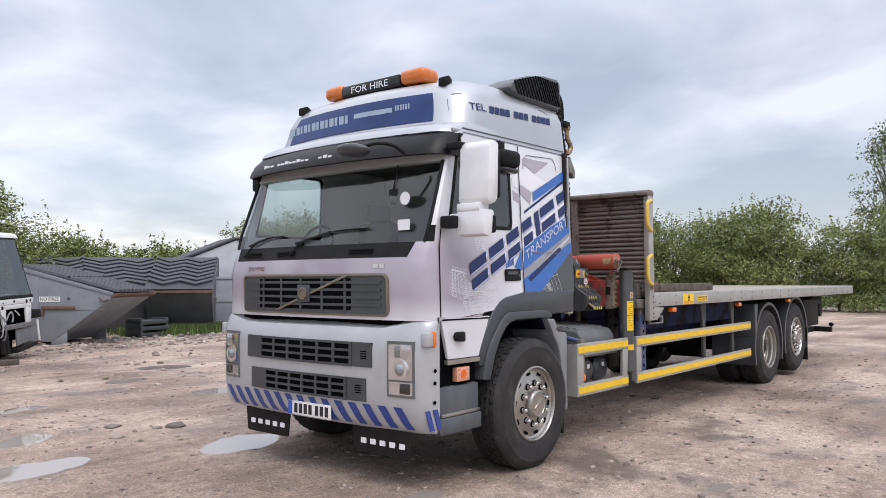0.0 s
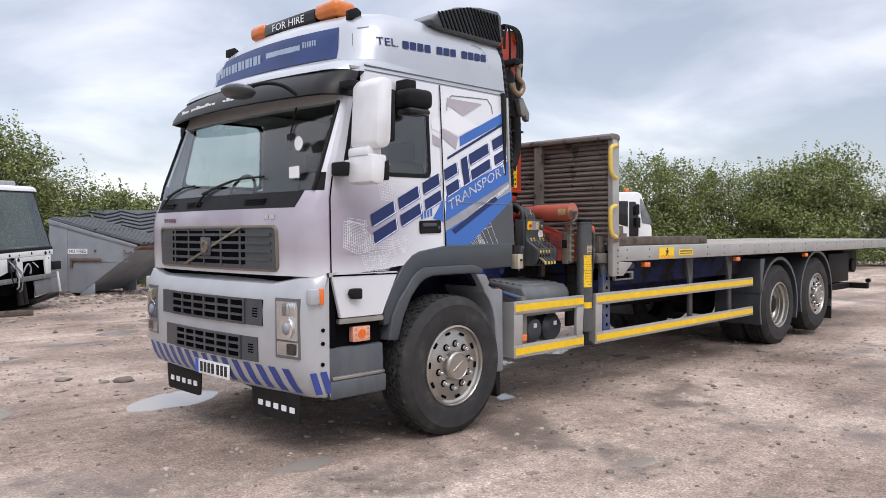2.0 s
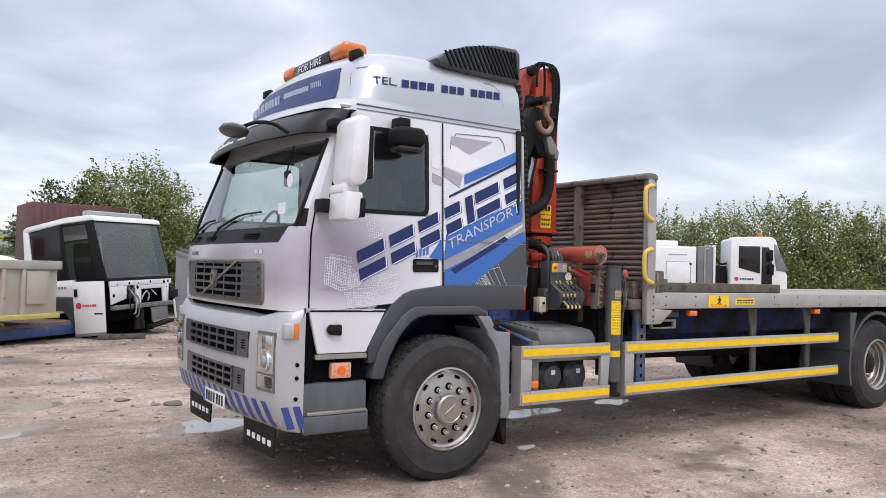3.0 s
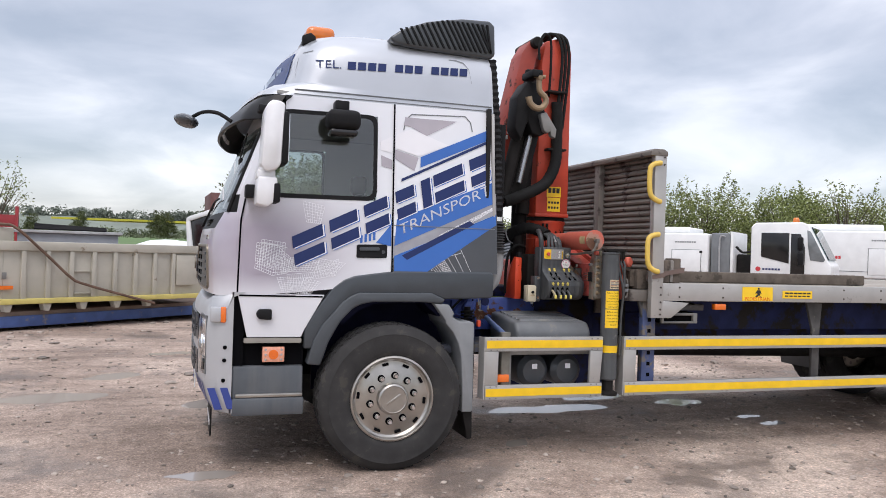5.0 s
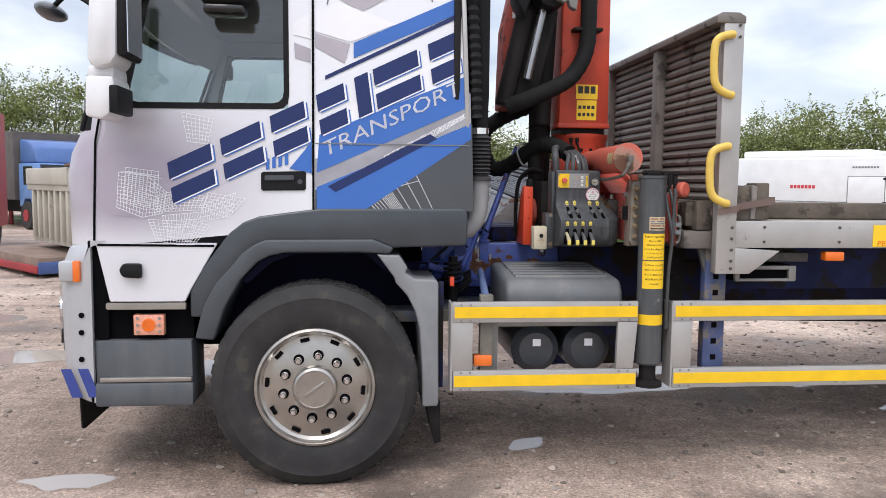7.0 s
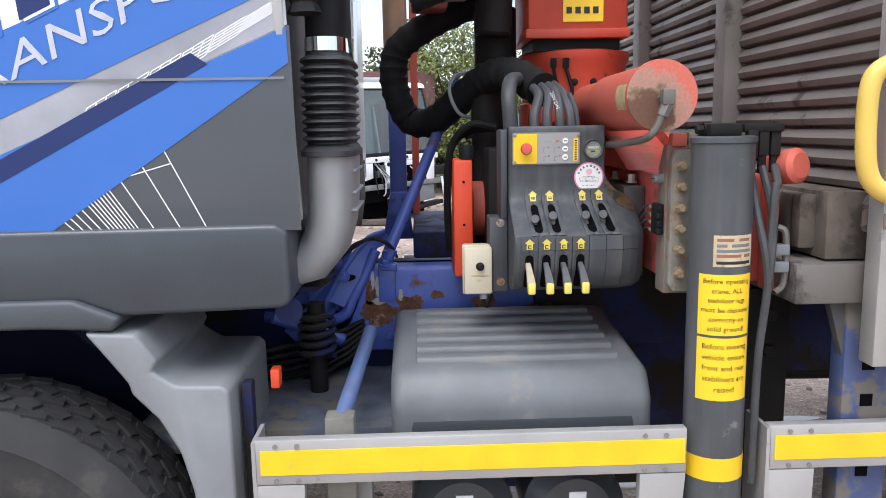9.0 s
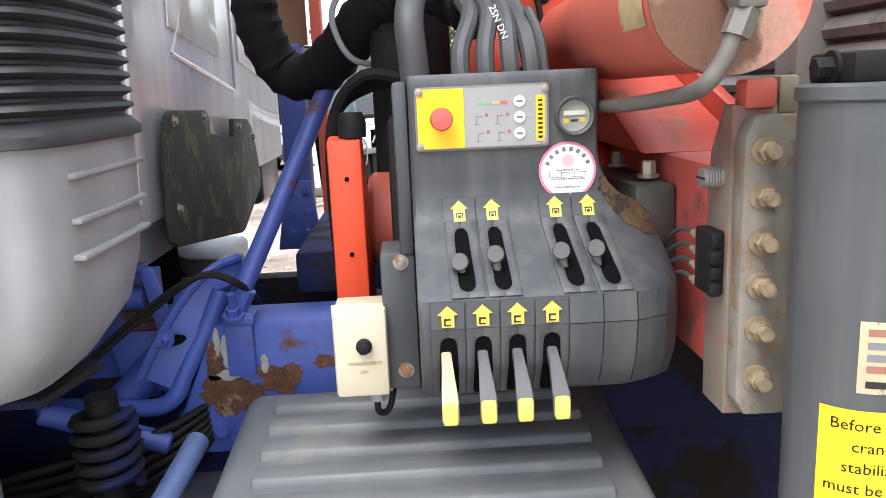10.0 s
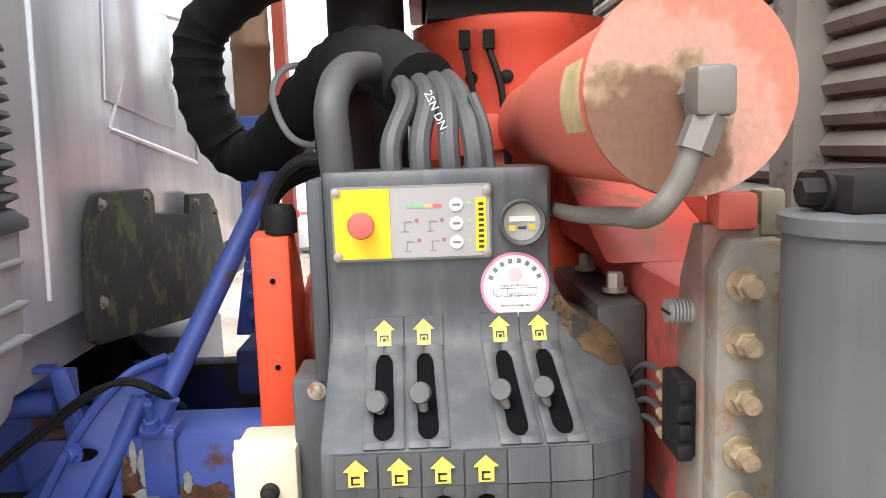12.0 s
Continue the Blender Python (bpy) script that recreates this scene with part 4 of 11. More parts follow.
# wheel arch trim and mudguard
for s in (-1, 1):
    ys = YC + s * 1.228
    g = B()
    prism(g, [(0.733, 0.87), (0.733, 1.01), (0.80, 1.13), (0.937, 1.316), (1.01, 1.37), (1.09, 1.40), (1.25, 1.422), (1.40, 1.442), (2.158, 1.448), (2.185, 1.428), (2.185, 1.262), (2.163, 1.246), (1.78, 1.236), (1.69, 1.270), (1.17, 1.27), (1.05, 1.22), (0.94, 1.11), (0.87, 1.0), (0.83, 0.87)], "y", ys + s * 0.006, ys - s * 0.35, 0.014, 3)
    part("arch_trim", g, ARCHTRIM, lorry, "dark grey wheel arch trim")
    g = B()
    prism(g, [(0.757, 0.76), (0.80, 0.93), (0.864, 1.046), (0.946, 1.138), (1.00, 1.205), (1.06, 1.25), (1.123, 1.278), (1.68, 1.281), (1.79, 1.236), (1.769, 1.204), (1.606, 1.212), (1.224, 1.210), (1.14, 1.192), (1.079, 1.160), (0.991, 1.065), (0.91, 0.92), (0.855, 0.75)], "y", ys + s * 0.024, ys - s * 0.42, 0.012, 3)
    part("arch_lip", g, mat("arch_lip_grey", (0.058, 0.066, 0.075), 0.5, 0, 0.15, 6.0, bump=0.05, bscale=150), lorry, "weathered grey plastic arch lip")
    g = B()
    prism(g, [(1.70, 1.202), (1.82, 1.196), (1.866, 1.128), (1.850, 1.104), (1.905, 1.068), (2.012, 1.066), (2.03, 1.05), (2.036, 0.398), (2.028, 0.375), (1.947, 0.375), (1.944, 0.60), (1.930, 0.80), (1.905, 0.90), (1.86, 0.985), (1.80, 1.050), (1.795, 1.075), (1.74, 1.15)], "y", ys + s * 0.022, ys - s * 0.44, 0.010, 3)
    part("front_mudguard", g, MUDGUARD, lorry, "weathered grey plastic mudguard")
    # added sheet that paints the arch's inner shade
    g = B(); prism(g, [(1.02, 1.04), (1.14, 1.15), (1.26, 1.195), (1.64, 1.20), (1.76, 1.10), (1.80, 1.12), (1.68, 1.215), (1.24, 1.215), (1.10, 1.17), (0.99, 1.06)], "y", ys - s * 0.04, ys - s * 0.60, 0.0); part("arch_liner", g, ARCHSHADE, lorry, "dark navy sheet for the shade in the wheel arch")
    g = B(); prism(g, [(1.965, 0.39), (2.05, 0.39), (2.055, 0.16), (2.02, 0.15)], "y", ys - s * 0.03, ys - s * 0.42, 0.004); part("mud_flap", g, GRIME, lorry, "black rubber mud flap")
    # back of the arch, coloured as shade too
    g = B(); prism(g, [(0.86, 0.5), (0.86, 0.9), (1.1, 1.2), (1.7, 1.23), (1.95, 0.95), (1.96, 0.5)], "y", ys - s * 0.42, ys - s * 0.46); part("inner_arch", g, ARCHSHADE, lorry)

# wheels
def make_wheel(kind, label):
    """A wheel in its own frame: the outer face looks along -y, at y = 0."""
    w = thing("wheel", label, "wheel")
    g = B()
    R, T = (0.537 if kind == "front" else 0.544), 0.345
    prof = [(0.300, 0.034), (0.315, 0.018), (0.36, 0.004), (0.42, 0.0), (0.465, 0.006), (0.472, 0.004), (0.478, 0.010), (0.512, 0.022), (0.528, 0.04), (R, 0.055)]
    for k in range(5):
        a = 0.055 + k * (T - 0.11) / 5; b = a + (T - 0.11) / 5
        prof += [(R, b - 0.014), (R - 0.014, b - 0.012), (R - 0.014, b - 0.003), (R, b)] if k < 4 else [(R, b)]
    prof += [(0.528, T - 0.04), (0.50, T - 0.02), (0.42, T), (0.32, T - 0.02), (0.30, T - 0.03)]
    lathe(g, prof, (0, 0, 0), (0, 1, 0), 64, False)
    part("tyre", g, RUBBER, w, "worn dusty truck tyre", 30)
    g = B()
    for ring in range(5):
        yy_ = 0.055 + (ring + 0.5) * (T - 0.11) / 5 - 0.004
        for k in range(46):
            a = 2 * math.pi * (k + 0.5 * (ring % 2)) / 46
            mm = Matrix.Rotation(-a, 4, "Y") @ Matrix.Translation((0, yy_, R))
            box(g, -0.026, 0.026, -0.016, 0.016, -0.008, 0.006, 0, m=mm @ Matrix.Rotation(0.3 * (-1) ** ring, 4, "Z"))
    part("tread", g, RUBBER, w)
    d = {"front": 0.0, "tag": 0.0, "drive": 0.145}[kind]
    g = B()
    if kind == "drive":
        lathe(g, [(0.318, 0.03), (0.312, 0.010), (0.300, 0.004), (0.292, 0.010), (0.287, 0.050), (0.276, 0.062), (0.268, 0.066), (0.264, 0.11), (0.256, 0.118), (0.250, 0.16), (0.238, 0.175), (0.225, 0.185), (0.215, 0.175), (0.06, 0.18)], (0, 0, 0), (0, 1, 0), 48, False)
    else:
        lathe(g, [(0.318, 0.03), (0.312, 0.010), (0.300, 0.004), (0.294, 0.010), (0.289, 0.034), (0.272, 0.046), (0.238, 0.044), (0.222, 0.035), (0.06, 0.03)], (0, 0, 0), (0, 1, 0), 48, False)
    part("rim", g, STEELRIM, w, "polished steel rim" if kind != "drive" else "bright deep-dished rim")
    g = B()
    if kind == "drive":
        lathe(g, [(0.12, 0.19), (0.115, 0.10), (0.08, 0.085), (0.02, 0.08)], (0, 0, 0), (0, 1, 0), 28)
        part("hub", g, GRIME, w)
    else:
        lathe(g, [(0.118, 0.03), (0.116, -0.008), (0.108, -0.02), (0.098, -0.024), (0.094, -0.019), (0.02, -0.018)], (0, 0, 0), (0, 1, 0), 32)
        part("hub_cap", g, STEELRIM, w, "polished hub cap with a raised bar")
        g = B(); box(g, -0.062, 0.062, -0.027, -0.012, -0.008, 0.008, 0.003, m=Matrix.Rotation(radians(-42), 4, "Y"))
        part("hub_cap_bar", g, STEELRIM, w)
    for k in range(10):
        a = 2 * math.pi * k / 10
        c, s_ = math.cos(a), math.sin(a)
        r = 0.1685
        if kind != "drive":
            # flat black ring for the shade in each nut's recess
            g = B(); lathe(g, [(0.028, 0.0325 + d), (0.028, 0.0285 + d), (0.020, 0.0285 + d)], (r * s_, 0, r * c), (0, 1, 0), 14); part("nut_well", g, SHADEBLACK, w)
        g = B()
        lathe(g, [(0.020, 0.033 + d), (0.020, 0.020 + d), (0.0185, 0.012 + d), (0.0185, -0.004 + d), (0.012, -0.014 + d)], (r * s_, 0, r * c), (0, 1, 0), 10)
        part("wheel_nut", g, CHROME if kind != "drive" else GALV, w)
        a += math.pi / 10
        g = B(); box(g, -0.024, 0.024, -0.006, 0.02, -0.010, 0.010, 0.004, m=Matrix.Rotation(a, 4, "Y") @ Matrix.Translation((0, 0.040 + d * 1.05, 0.252)))
        part("vent_slot", g, SHADEBLACK, w)
    return w


def place_wheel(w, x, y, z, flip=False, spin=0.0):
    m = pose(x, y, z, 0, 0, 180 if flip else 0) @ Matrix.Rotation(spin, 4, "Y")
    return m


wheel_kinds = {k: make_wheel(k, l) for k, l in (("front", "steel road wheel"), ("drive", "steel drive wheel"), ("tag", "steel road wheel"))}
WHEELS = [("front", 1.38, -0.015, 0.510, False, 0.1), ("front", 1.38, 2 * YC + 0.015, 0.510, True, 0.4), ("drive", 7.84, 0.04, 0.533, False, 0.3), ("drive", 7.84, 2 * YC - 0.04, 0.533, True, 0.3),
          ("drive", 7.84, 0.39, 0.533, False, 0.15), ("drive", 7.84, 2 * YC - 0.39, 0.533, True, 0.5), ("tag", 9.25, 0.04, 0.60, False, 0.2), ("tag", 9.25, 2 * YC - 0.04, 0.60, True, 0.9)]
for kind, x, y, z, flip, spin in WHEELS:
    m = place_wheel(None, x, y, z, flip, spin)
    src = wheel_kinds[kind]
    # one mesh parent for each wheel: its tyre carries rim, nuts and tread
    tyre_src = next(c for c in src.children if c.name.startswith("tyre"))
    wheel_ob = new("wheel", tyre_src.data)
    wheel_ob.parent = lorry
    wheel_ob.matrix_parent_inverse = Matrix.Translation(lorry.location).inverted()
    wheel_ob.matrix_basis = m
    tagged(wheel_ob, {"front": "dusty tyre on a polished steel rim", "drive": "dusty drive tyre on a bright deep-dished rim", "tag": "dusty raised tyre on a polished rim"}[kind])
    for c in src.children:
        if c is tyre_src:
            continue
        o = new(c.name.split(".")[0], c.data)
        o.parent = wheel_ob
for src in wheel_kinds.values():
    for c in list(src.children):
        bpy.data.objects.remove(c)
    bpy.data.objects.remove(src)
# rear mudguards
for s in (-1, 1):
    ys = YC + s * 1.27
    for xc, zc in ((7.84, 0.533), (9.25, 0.60)):
        pts = []
        for a in range(200, -21, -10):
            pts.append((xc + 0.66 * math.cos(radians(a)), zc + 0.66 * math.sin(radians(a))))
        for a in range(-20, 201, 10):
            pts.append((xc + 0.62 * math.cos(radians(a)), zc + 0.62 * math.sin(radians(a))))
        g = B(); prism(g, pts, "y", ys, ys - s * 0.62, 0.0); part("rear_mudguard", g, DKGREY, lorry, "dark plastic rear mudguard")
    g = B(); prism(g, [(7.20, 0.72), (7.20, 1.18), (7.36, 1.18), (7.30, 0.98), (7.24, 0.72)], "y", ys, ys - s * 0.5, 0.01); part("mudguard_skirt", g, DKGREY, lorry)
    g = B(); box(g, 9.86, 9.885, min(ys, ys - s * 0.5), max(ys, ys - s * 0.5), 0.18, 0.75); part("rear_mud_flap", g, GRIME, lorry, "black rubber mud flap")
for xa in (1.38, 7.84, 9.25):
    g = B(); cyl(g, (xa, 0.3, 0.52), (xa, 2 * YC - 0.3, 0.52), 0.075, n=16); cyl(g, (xa, YC - 0.25, 0.52), (xa, YC + 0.25, 0.52), 0.20, n=20); part("axle", g, GRIME, lorry)

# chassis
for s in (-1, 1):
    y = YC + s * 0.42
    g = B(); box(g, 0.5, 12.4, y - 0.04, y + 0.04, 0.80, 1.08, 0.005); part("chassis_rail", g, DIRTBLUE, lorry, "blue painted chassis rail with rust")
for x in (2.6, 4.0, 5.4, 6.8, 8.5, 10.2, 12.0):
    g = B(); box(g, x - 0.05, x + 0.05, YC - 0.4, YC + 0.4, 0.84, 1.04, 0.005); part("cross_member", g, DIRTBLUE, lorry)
g = B(); box(g, 0.35, 2.0, YC - 0.38, YC + 0.38, 0.55, 1.23); part("engine_block", g, SHADEBLACK, lorry)
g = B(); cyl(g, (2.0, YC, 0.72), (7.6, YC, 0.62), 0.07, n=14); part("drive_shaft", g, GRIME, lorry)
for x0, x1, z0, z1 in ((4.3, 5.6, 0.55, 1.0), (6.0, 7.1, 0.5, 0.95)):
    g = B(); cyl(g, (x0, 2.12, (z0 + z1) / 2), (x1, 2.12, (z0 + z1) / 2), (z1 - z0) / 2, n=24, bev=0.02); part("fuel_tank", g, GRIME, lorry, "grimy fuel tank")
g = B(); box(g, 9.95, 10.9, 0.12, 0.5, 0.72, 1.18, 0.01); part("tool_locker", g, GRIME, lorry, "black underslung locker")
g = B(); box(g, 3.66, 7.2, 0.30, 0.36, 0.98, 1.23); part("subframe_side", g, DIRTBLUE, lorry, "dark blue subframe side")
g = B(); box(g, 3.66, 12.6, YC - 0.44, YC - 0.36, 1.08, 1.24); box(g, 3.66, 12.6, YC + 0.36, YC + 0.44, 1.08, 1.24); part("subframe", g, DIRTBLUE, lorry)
# rear underrun bar
g = B(); box(g, 12.35, 12.45, 0.25, 2.4, 0.50, 0.60, 0.008); box(g, 11.1, 12.4, 0.55, 0.65, 0.50, 0.60, 0.005); box(g, 11.0, 11.1, 0.55, 0.65, 0.5, 1.2, 0.005); part("underrun_bar", g, GRIME, lorry, "black rear underrun bar")
for y in (0.28, 2.36):
    g = B(); cyl(g, (12.45, y, 0.64), (12.53, y, 0.64), 0.04, n=14); part("bar_end_lamp", g, BLACK, lorry)
g = B(); box(g, 11.2, 11.9, 0.3, 0.6, 0.88, 1.2, 0.02); cyl(g, (11.6, 0.25, 0.95), (11.6, 0.5, 0.95), 0.12); part("rear_bracket", g, GRIME, lorry)

# the flat deck
DARKBOLT = mat("blackened_bolt_steel", (0.085, 0.075, 0.065), 0.55, 0.3, 0.2, 30)
g = B(); box(g, 3.60, 12.80, -0.045, 0.0, 1.250, 1.395, 0.004); rail_n = part("deck_side_rail", g, ALU, lorry, "pale riveted aluminium deck side rail")
g = B(); box(g, 3.60, 12.80, 2 * YC, 2 * YC + 0.045, 1.250, 1.395, 0.004); part("deck_side_rail", g, ALU, lorry, "pale riveted aluminium deck side rail")
g = B(); box(g, 12.80, 12.84, -0.045, 2 * YC + 0.045, 1.25, 1.40, 0.004); part("deck_rear_rail", g, ALU, lorry)
for k in range(22):
    g = B(); y0 = k * 0.12
    box(g, 3.62, 12.80, y0 + 0.002, y0 + 0.118, 1.355, 1.392 + 0.002 * (k % 3), 0.003, 1); part("deck_board", g, DECKWOOD, lorry)
for k in range(21):
    x = 3.78 + k * 0.43
    if 4.36 < x < 4.76 or 4.80 < x < 5.18:
        continue
    for z in (1.283, 1.362):
        g = B(); cyl(g, (x, -0.045, z), (x, -0.050, z), 0.008, n=8); part("rail_bolt", g, DARKBOLT, rail_n)
for k in range(13):
    x = 3.9 + k * 0.7
    g = B(); box(g, x - 0.03, x + 0.03, 0.0, 2 * YC, 1.24, 1.352); part("deck_bearer", g, GRIME, lorry)
# warning signs on the rail
g = B(); box(g, 4.405, 4.72, -0.0495, -0.0455, 1.258, 1.376); part("warning_sign", g, LABEL, rail_n, "yellow pedestrian warning sign")
lettering("sign_word", "PEDESTRIAN", 0.042, pose(4.5625, -0.0502, 1.274, 90, 0, 0), ORANGE, rail_n, width=0.26)
g = B(); cyl(g, (4.57, -0.0495, 1.362), (4.57, -0.052, 1.362), 0.009, n=12); prism(g, [(4.555, 1.35), (4.585, 1.35), (4.60, 1.32), (4.58, 1.325), (4.585, 1.30), (4.605, 1.29), (4.595, 1.288), (4.572, 1.305), (4.55, 1.29), (4.535, 1.295), (4.56, 1.315), (4.555, 1.325), (4.535, 1.322)], "y", -0.0495, -0.052)
part("walking_figure_pictogram", g, INK, rail_n, "black walking pictogram")
g = B(); box(g, 4.825, 5.145, -0.0495, -0.0455, 1.283, 1.349); part("warning_sign", g, LABEL, rail_n, "yellow warning strip with dark bars")
for k in range(6):
    g = B(); box(g, 4.85 + k * 0.047, 4.89 + k * 0.047, -0.0505, -0.0495, 1.322, 1.335); part("print_bar", g, INK, rail_n); g = B(); box(g, 4.85 + k * 0.047, 4.885 + k * 0.047, -0.0505, -0.0495, 1.298, 1.309); part("print_bar", g, INK, rail_n)
for x in (4.20, 6.35, 8.6):
    g = B(); box(g, x - 0.055, x + 0.055, -0.035, 0.02, 1.178, 1.228, 0.008); part("side_marker_lamp", g, ORANGE, lorry, "orange side marker")
# timber lying on the deck, tied to the headboard's foot
timber = thing("timber_beam", "grey weathered timber beam lying on the deck", "timber", (4.9, 0.35, 1.4))
g = B(); box(g, 3.86, 6.0, 0.20, 0.33, 1.398, 1.490, 0.010); part("beam", g, WOOD, timber)
block = thing("timber_block", "short stacked timber blocks strapped beside the headboard", "timber", (3.74, 0.2, 1.4))
for x0, x1, y0, y1, zt in ((3.655, 3.735, 0.03, 0.14, 1.585), (3.762, 3.842, 0.03, 0.15, 1.60), (3.66, 3.75, 0.16, 0.27, 1.57), (3.70, 3.79, 0.29, 0.40, 1.55)):
    g = B(); box(g, x0, x1, y0, y1, 1.396, zt, 0.010); part("block", g, WOOD, block)
g = B(); prism(g, [(3.735, 1.40), (3.762, 1.40), (3.772, 1.58), (3.74, 1.59)], "y", 0.026, 0.13, 0.006); part("block", g, mat("pale_split_timber", (0.24, 0.22, 0.20), 0.8, 0, 0.3, 12, bump=0.2, bscale=60), block)
g = B(); prism(g, [(3.50, 1.425), (3.86, 1.485), (3.86, 1.525), (3.50, 1.460)], "y", 0.006, 0.012, 0.0); box(g, 3.853, 3.860, 0.012, 0.40, 1.486, 1.524); prism(g, [(3.503, 1.425), (3.618, 1.444), (3.618, 1.480), (3.503, 1.460)], "y", -0.068, -0.0665); part("strap", g, mat("faded_strap", (0.17, 0.125, 0.11), 0.9, spec=0.1), block, "faded webbing strap")
# headboard
hbd = part("headboard_post", box(B(), 3.505, 3.615, -0.06, 0.0, 1.11, 2.45, 0.006), ALU, lorry, "aluminium headboard post")
part("headboard_post", box(B(), 3.505, 3.60, 2 * YC, 2 * YC + 0.06, 1.25, 2.45, 0.006), ALU, lorry, "aluminium headboard post")
g = B(); prism(g, [(3.615, 1.25), (3.87, 1.235), (3.70, 1.11), (3.615, 1.11)], "y", -0.055, -0.03, 0.004); part("gusset_plate", g, ALU, hbd)
for z in (1.14, 1.18, 1.24, 1.30, 1.36, 2.36, 2.42):
    for x in (3.59,):
        g = B(); cyl(g, (x, -0.06, z), (x, -0.066, z), 0.008, n=8); part("rivet", g, DARKBOLT, hbd)
g = B(); prism(g, [(3.46, 2.43), (3.62, 2.43), (3.62, 2.465), (3.585, 2.485), (3.49, 2.485), (3.46, 2.465)], "y", -0.065, 2 * YC + 0.065, 0.005); part("headboard_cap", g, SLAT, lorry, "grimy headboard top cap")
g = B(); box(g, 3.55, 3.585, 0.0, 2 * YC, 1.40, 2.44); hb = part("headboard_panel", g, SLAT, lorry, "grimy ribbed metal headboard")
nsl = 21
for k in range(nsl):
    z = 1.40 + k * 0.0495
    g = B(); prism(g, [(3.552, z), (3.552, z + 0.047), (3.535, z + 0.044), (3.520, z + 0.022), (3.526, z + 0.006)], "y", 0.0, 2 * YC)
    part("slat", g, SLAT, hb)
for y in (0.83, 1.80):
    g = B(); box(g, 3.475, 3.55, y - 0.045, y + 0.045, 1.08, 2.44, 0.006); part("headboard_upright", g, SLAT, hb)
for zb, zt in ((1.49, 1.79), (2.06, 2.37)):
    g = B(); tube(g, [(3.555, -0.062, zt), (3.535, -0.066, zt), (3.475, -0.066, zt - 0.02), (3.452, -0.066, zt - 0.07), (3.455, -0.066, zb + 0.09), (3.48, -0.066, zb + 0.03), (3.54, -0.066, zb), (3.56, -0.062, zb)], 0.021, 12, 5)
    part("grab_handle", g, PALEYEL, lorry, "yellow grab handle on the headboard")
# corrugated foot of the headboard and shelf
rb_ = part("timber_packing", box(B(), 3.44, 3.55, 0.05, 0.50, 1.34, 1.50, 0.004), WOOD, lorry, "weathered timber packing at the headboard foot")
for k in range(6):
    g = B(); box(g, 3.40, 3.442, 0.10 + k * 0.06, 0.145 + k * 0.06, 1.36, 1.49, 0.006); part("packing_block", g, WOOD, rb_)
g = B(); box(g, 3.36, 3.60, 0.02, 1.0, 1.24, 1.335, 0.006); part("headboard_foot", g, SLAT, lorry)
g = B(); box(g, 3.68, 4.10, 0.06, 0.40, 1.165, 1.215, 0.004); tr_ = part("tie_down_tray", g, mat("grimy_bracket_steel", (0.085, 0.082, 0.08), 0.7, 0.2, 0.3, 8, wear=(0.15, 0.14, 0.12), wear_at=0.62, wear_scale=10), lorry, "grimy steel drawer under the deck")
for z0, z1 in ((1.060, 1.075), (1.125, 1.145)):
    g = B(); box(g, 3.66, 4.00, 0.02, 0.045, z0, z1, 0.003); part("drawer_rail", g, GALV, tr_)
for x0, x1 in ((3.66, 3.685), (3.97, 4.01)):
    g = B(); box(g, x0, x1, 0.018, 0.046, 1.06, 1.145, 0.004); part("drawer_end", g, GALV, tr_)
# black block stands for the shade within the drawer
g = B(); box(g, 3.67, 3.99, 0.046, 0.30, 1.06, 1.15); part("drawer_inside", g, SHADEBLACK, tr_)

# side guards
def side_guard(y, s, spans, label):
    for x0, x1, lean in spans:
        gd = part("side_guard", prism(B(), [(x0, 0.845), (x1, 0.845), (x1, 0.955), (x0, 0.955)], "y", y, y + s * 0.03, 0.004), ALU, lorry, label)
        part("lower_rail", prism(B(), [(x0 + 0.01, 0.475), (x1, 0.475), (x1, 0.585), (x0 + 0.01, 0.585)], "y", y, y + s * 0.03, 0.004), ALU, gd)
        part("end_post", prism(B(), [(x0, 0.586), (x0 + 0.11, 0.586), (x0 + 0.115, 0.844), (x0, 0.844)], "y", y + s * 0.001, y + s * 0.032, 0.003), ALU, gd)
        if x1 - x0 < 2:
            part("end_post", prism(B(), [(x1 - 0.115, 0.586), (x1 - 0.02, 0.586), (x1, 0.844), (x1 - 0.11, 0.844)], "y", y + s * 0.001, y + s * 0.032, 0.003), ALU, gd)
        part("end_return", box(B(), x0 - 0.005, x0 + 0.005, min(y, y + s * 0.12), max(y, y + s * 0.12), 0.48, 0.95), ALU, gd)
        for z in (0.865, 0.495):
            g = B(); xa = x0 + 0.015
            nseg = max(1, int(round((x1 - x0) / 2.3)))
            box(g, xa, x1 - 0.005, y - s * 0.0025, y + s * 0.002, z + 0.005, z + 0.065)
            part("reflective_tape", g, YELTAPE, gd, "yellow reflective strip")
        for x in (x0 + 0.05, x0 + 0.10, x1 - 0.10, x1 - 0.05):
            for z in (0.94, 0.855, 0.575, 0.487):
                g = B(); cyl(g, (x, y, z), (x, y - s * 0.004, z), 0.006, n=8); part("rivet", g, GALV, gd)


side_guard(0.0, 1, ((2.095, 3.11, 0), (3.305, 6.85, 0)), "aluminium side guard with yellow reflective strips")
side_guard(2 * YC, -1, ((2.4, 6.85, 0),), "aluminium side guard with yellow reflective strips")
